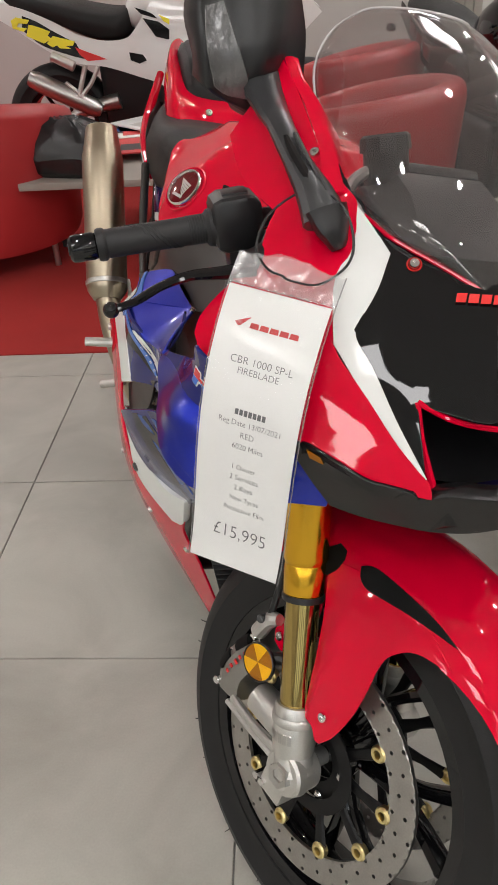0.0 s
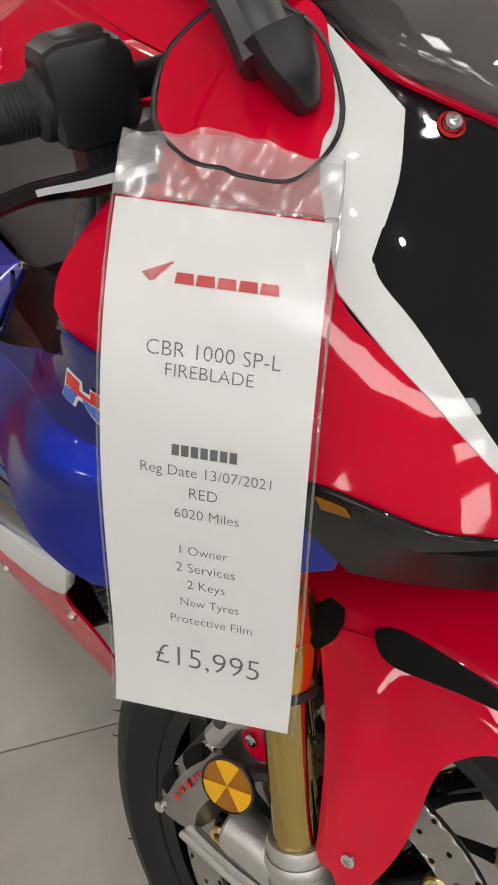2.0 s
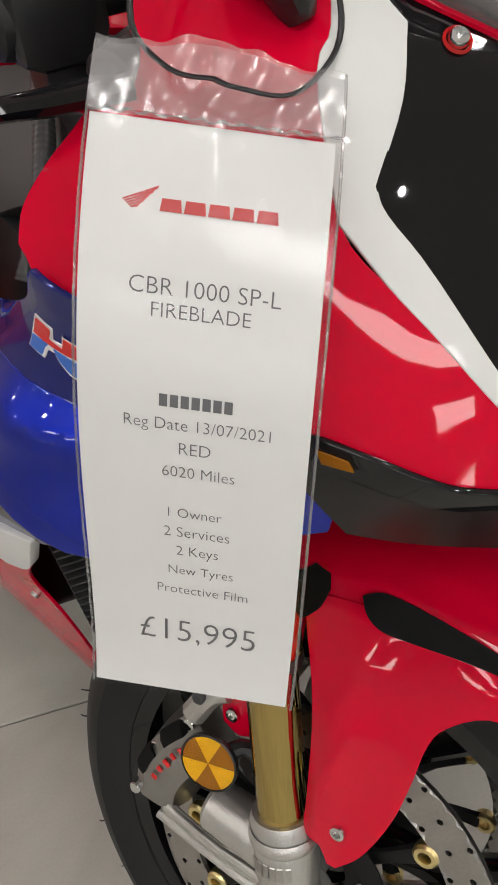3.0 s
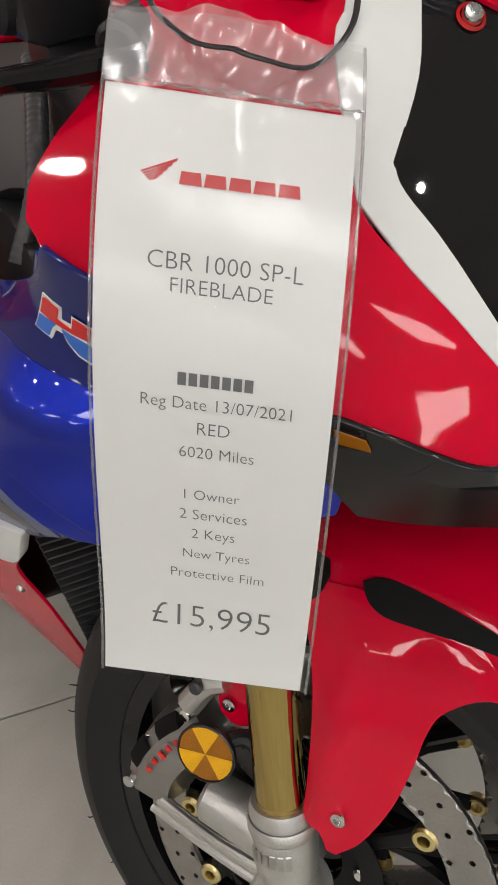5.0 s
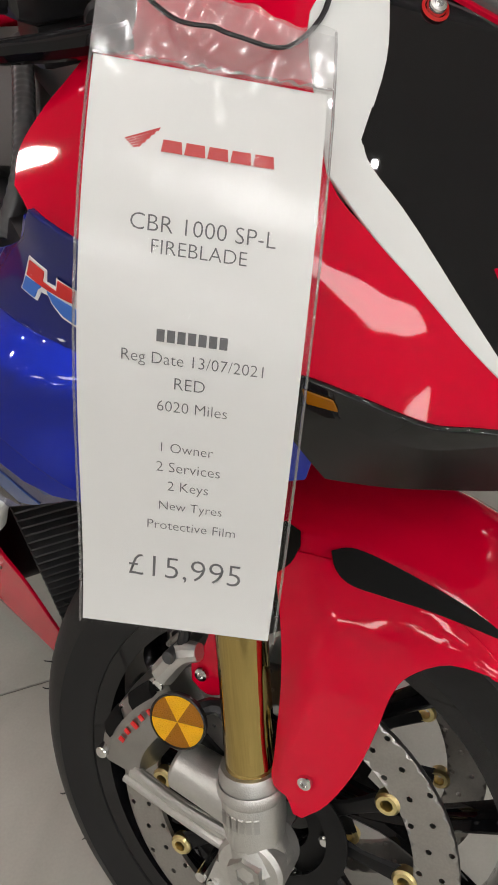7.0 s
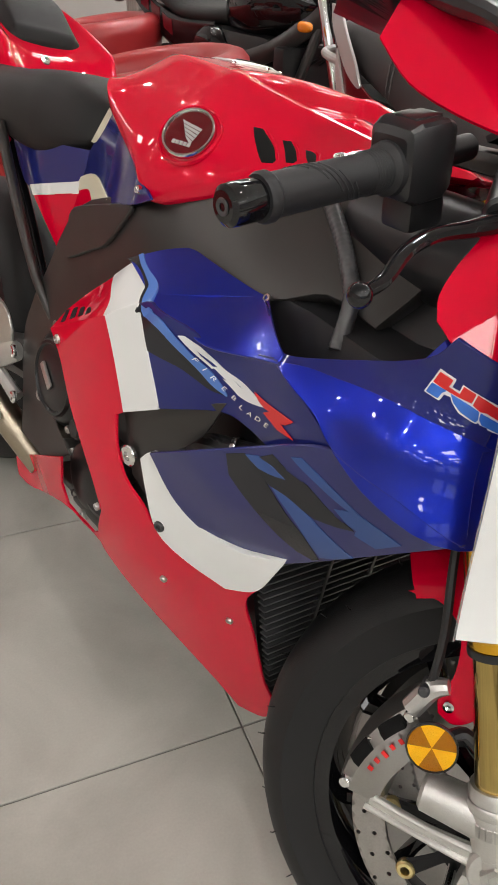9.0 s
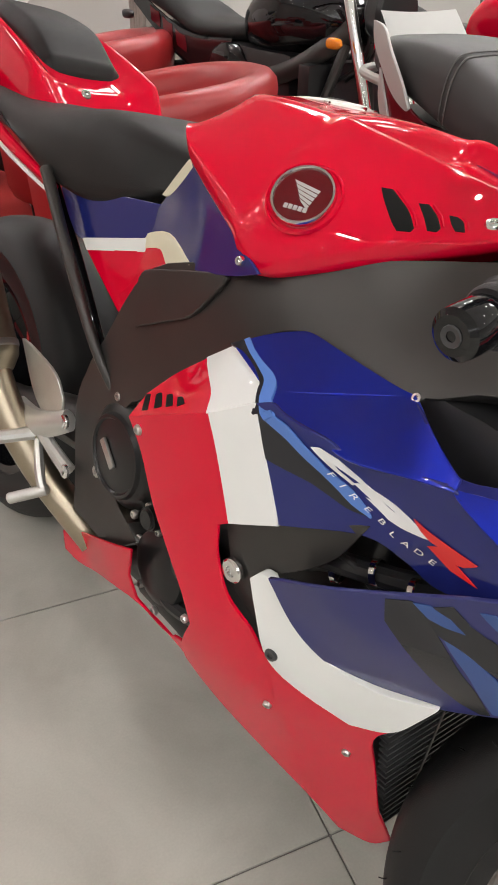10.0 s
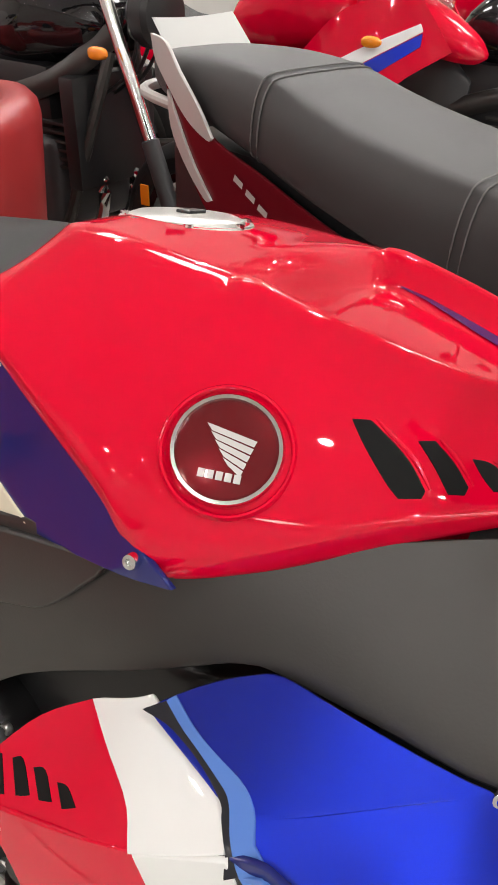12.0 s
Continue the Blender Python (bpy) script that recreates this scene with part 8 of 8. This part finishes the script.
def white_motorcycle():
    """A white sports motorcycle standing across the lounge: long flank with a dark seat and coloured graphics."""
    ob = thing("white_motorcycle", "white sports motorcycle with yellow, black and red graphics", "motorcycle", pose(0, 0, 0), "parked motorcycles")
    for x, r, w, name in ((-1.22, 0.33, 0.09, "rear_wheel"), (0.2, 0.31, 0.06, "front_wheel")):
        h = Matrix.Translation((x, 3.76, r)) @ YZ
        rim = part(name, lathe([(0.19, -w * 0.7), (0.222, -w * 0.75), (0.212, 0), (0.222, w * 0.75), (0.19, w * 0.7), (0.186, 0)], 40, None, h, True), GLOSS_BLACK, ob, "black cast wheel")
        part("tyre", lathe(tyre_profile(r, w, 0.216), 48, None, h, True), RUBBER, rim, "black tyre")
        part("hub", lathe([(0, -0.06), (0.045, -0.06), (0.045, 0.06), (0, 0.06)], 20, None, h), DARK_GREY, rim)
        for k in range(6):
            a = radians(60 * k)
            part("spoke", tube([h @ Vector((0.04 * math.cos(a), 0.04 * math.sin(a), 0)), h @ Vector((0.2 * math.cos(a), 0.2 * math.sin(a), 0))], 0.011, 8, 2), GLOSS_BLACK, rim)
    for s in (1, -1):
        skin = Sheet([(-1.6, 3.62, 1.0), (-1.0, 3.55, 0.72), (-0.5, 3.53, 0.6), (-0.4, 3.58, 1.05), (-0.1, 3.54, 0.8), (-0.9, 3.56, 0.85), (0.3, 3.6, 0.6), (-0.2, 3.55, 0.4)])
        flank = panel("side_fairing", [(-1.571, 1.051), (-1.408, 0.97), (-1.291, 0.933), (-1.144, 0.871), (-1.028, 0.811), (-0.895, 0.775), (-0.764, 0.777), (-0.699, 0.825), (-0.618, 0.926), (-0.485, 1.05), (-0.2, 1.06), (0.15, 0.98), (0.3, 0.85), (0.1, 0.66), (-0.05, 0.42), (-0.3, 0.26), (-0.55, 0.28), (-0.5, 0.45), (-0.579, 0.542), (-0.718, 0.595), (-0.89, 0.648), (-1.09, 0.68), (-1.23, 0.756), (-1.429, 0.885), (-1.595, 0.961)], skin, WHITE, ob, "white glossy flank", 0, 0.01, 0.04)
        shapes = [flank]
        # The fairing opening is a black patch whose inner dark is painted on.
        marks = [([(-1.315, 0.908), (-1.241, 0.879), (-1.151, 0.828), (-1.036, 0.768), (-0.996, 0.69), (-1.084, 0.714), (-1.227, 0.766), (-1.325, 0.842)], GLOSS_BLACK, "black graphic", 0.003), ([(-1.042, 0.748), (-0.872, 0.684), (-0.981, 0.68), (-1.021, 0.711)], RED_DECAL, "red flash", 0.005), ([(-1.38, 0.889), (-1.349, 0.903), (-1.277, 0.887), (-1.291, 0.87), (-1.34, 0.875), (-1.352, 0.858), (-1.296, 0.849), (-1.319, 0.834), (-1.376, 0.853)], YELLOW_DECAL, "yellow slanted mark", 0.006), ([(-1.284, 0.865), (-1.246, 0.857), (-1.169, 0.829), (-1.186, 0.81), (-1.168, 0.794), (-1.213, 0.774), (-1.306, 0.814)], YELLOW_DECAL, "yellow slanted mark", 0.006), ([(-1.158, 0.807), (-1.04, 0.777), (-1.053, 0.757), (-1.095, 0.757), (-1.063, 0.742), (-1.129, 0.748), (-1.141, 0.762), (-1.168, 0.754), (-1.197, 0.773)], YELLOW_DECAL, "yellow slanted mark", 0.006), ([(-0.693, 0.919), (-0.61, 0.89), (-0.576, 0.863), (-0.663, 0.889)], GLOSS_BLACK, "black graphic", 0.003), ([(-0.656, 0.869), (-0.572, 0.849), (-0.517, 0.809), (-0.522, 0.763), (-0.593, 0.78)], GLOSS_BLACK, "black graphic", 0.003), ([(-0.568, 0.881), (-0.512, 0.857), (-0.515, 0.832), (-0.545, 0.851)], YELLOW_DECAL, "yellow flash", 0.005), ([(-0.747, 0.712), (-0.673, 0.697), (-0.655, 0.669), (-0.697, 0.655), (-0.743, 0.673)], OPENING_SHADE, "black patch painting the dark inside of a fairing opening", 0.003)]
        for outline, tint, words, lift in marks:
            shapes.append(panel("graphic", outline, skin, tint, flank, words, lift, 0.001, 0.03, 0.0005, 20))
        if s < 0:
            for o in shapes:
                for v in o.data.vertices:
                    v.co.y = 7.52 - v.co.y
                o.data.flip_normals()
    part("seat", moved(oval_loft([(-1.42, 0.1, 0.94, 1.04), (-1.3, 0.16, 0.9, 1.02), (-1.12, 0.19, 0.84, 0.98), (-0.95, 0.2, 0.77, 0.94), (-0.82, 0.19, 0.755, 0.92), (-0.74, 0.12, 0.78, 0.93)], 5, 0.6), pose(0, 3.76, 0)), SEAT, ob, "black vinyl seat", 50)
    part("fuel_tank", moved(oval_loft([(-0.76, 0.1, 0.82, 0.95), (-0.68, 0.17, 0.8, 1.03), (-0.5, 0.19, 0.8, 1.08), (-0.25, 0.17, 0.85, 1.06), (-0.15, 0.1, 0.9, 1.0)], 5, 0.8), pose(0, 3.76, 0)), WHITE, ob, "white fuel tank", 60)
    part("tail", moved(oval_loft([(-1.3, 0.13, 0.86, 0.95), (-1.5, 0.1, 0.93, 1.03), (-1.7, 0.06, 1.02, 1.08), (-1.76, 0.02, 1.04, 1.07)], 4, 0.8), pose(0, 3.76, 0)), WHITE, ob, "white tail", 60)
    part("engine", box(-0.95, 3.63, 0.22, -0.4, 3.89, 0.68, 0.04, None, 3), ENGINE, ob, "dark engine block")
    part("swingarm", tube([(-1.22, 3.64, 0.33), (-1.05, 3.63, 0.42), (-0.85, 3.63, 0.46)], [0.03, 0.035, 0.045], 12, 5), STEEL, ob, "bright alloy swingarm")
    hanger = part("footrest_hanger", tube([(-1.0, 3.54, 0.66), (-1.03, 3.53, 0.58), (-1.06, 3.52, 0.5)], 0.014, 10, 4), ALLOY, ob, "silver footrest hanger")
    part("strut", tube([(-0.93, 3.54, 0.65), (-0.98, 3.53, 0.57), (-1.05, 3.52, 0.5)], 0.012, 10, 4), ALLOY, hanger)
    part("strut", tube([(-1.12, 3.53, 0.58), (-1.06, 3.52, 0.53), (-1.02, 3.52, 0.48)], 0.01, 10, 4), ALLOY, hanger)
    part("footpeg", rod((-1.17, 3.5, 0.72), (-1.05, 3.5, 0.66), 0.025, 0.028, 14, None, 0.004), ALLOY, hanger, "ribbed alloy peg")
    part("silencer", lathe([(0, 0), (0.03, 0), (0.05, 0.04), (0.052, 0.36), (0.04, 0.42), (0, 0.42)], 28, None, along((-0.95, 3.56, 0.42), (-1.45, 3.52, 0.68))), STEEL, ob, "metal silencer")
    for y in (3.66, 3.86):
        part("fork_leg", rod((0.2, y, 0.31), (-0.02, y, 0.9), 0.024, None, 14), DARK_GREY, ob, "dark fork leg")
    part("side_stand", rod((-0.7, 3.88, 0.3), (-0.72, 4.0, 0.003), 0.012, None, 10), SATIN_BLACK, ob)


def column():
    ob = setting("column", box(1.02, 4.3, 0, 1.3, 4.58, 2.9), BOARD, "grey boarded column", "column")
    for k in range(5):
        part("board", box(1.02 + 0.056 * k + 0.003, 4.285, 0, 1.02 + 0.056 * (k + 1) - 0.003, 4.3, 2.9, 0.002), BOARD, ob)
    for k in range(5):
        part("board", box(1.005, 4.3 + 0.056 * k + 0.003, 0, 1.02, 4.3 + 0.056 * (k + 1) - 0.003, 2.9, 0.002), BOARD, ob)


SEAT_GREY = shader("grey_seat_vinyl", (0.036, 0.0345, 0.0345), 0.5, vary=0.1, vary_scale=15, bump=0.25, bump_scale=900)
BAG = shader("glossy_black_nylon", (0.012, 0.012, 0.013), 0.24, vary=0.2, vary_scale=20, bump=0.4, bump_scale=25)
SEAM = shader("pale_thread", (0.13, 0.125, 0.12), 0.7)
tub_chair((0.33, 1.95, 0), 150, 0.37, 0.76)
tub_chair((0.36, 3.05, 0), 150, 0.37, 0.76)
tub_chair((-1.28, 2.42, 0), 60, 0.42, 0.74)
dual_seat_motorcycle()
coffee_table()
column()
parked_motorcycle(pose(0.82, 3.02, 0, 0, 0, -77), "black naked motorcycle with chrome fork", GLOSS_BLACK, GLOSS_BLACK, False, CHROME, BRONZE)
parked_motorcycle(pose(1.63, 2.78, 0, 0, 0, -77), "red sports motorcycle with white and blue stripes", RED, RED, True, GOLD)
parked_motorcycle(pose(2.0, 2.1, 0, 0, 0, -75), "black motorcycle with bright metal controls", GLOSS_BLACK, DARK_GREY, False, CHROME)
parked_motorcycle(pose(2.9, 2.9, 0, 0, 0, -75), "red and blue sports motorcycle further back", RED, BLUE, True, GOLD)
white_motorcycle()

# ---- floor tiles, laid last ----
def floor():
    carpet = box(-4.8, 1.36, -0.002, 0.1, 5.6, 0.004, 0.001)
    setting("carpet", carpet, CARPET, "red looped carpet beside the tiles", "carpet")
    me = finish(box(-0.2985, -0.2985, -0.008, 0.2985, 0.2985, 0.0, 0.0012, None, 1), "tile", TILE, 0)
    base = tagged(new("floor"), "grey stone-look porcelain floor tiles with dark joints", "floor", kind="structure")
    for i in range(-8, 10):
        for j in range(-16, 10):
            x, y = 0.3 + 0.6 * i, 0.3 + 0.6 * j
            if x < -4.6 or x > 5.8 or y < -9.0 or y > 5.4:
                continue
            ob = new("tile", me)
            ob.parent = base
            ob.matrix_basis = pose(x, y, 0)


floor()
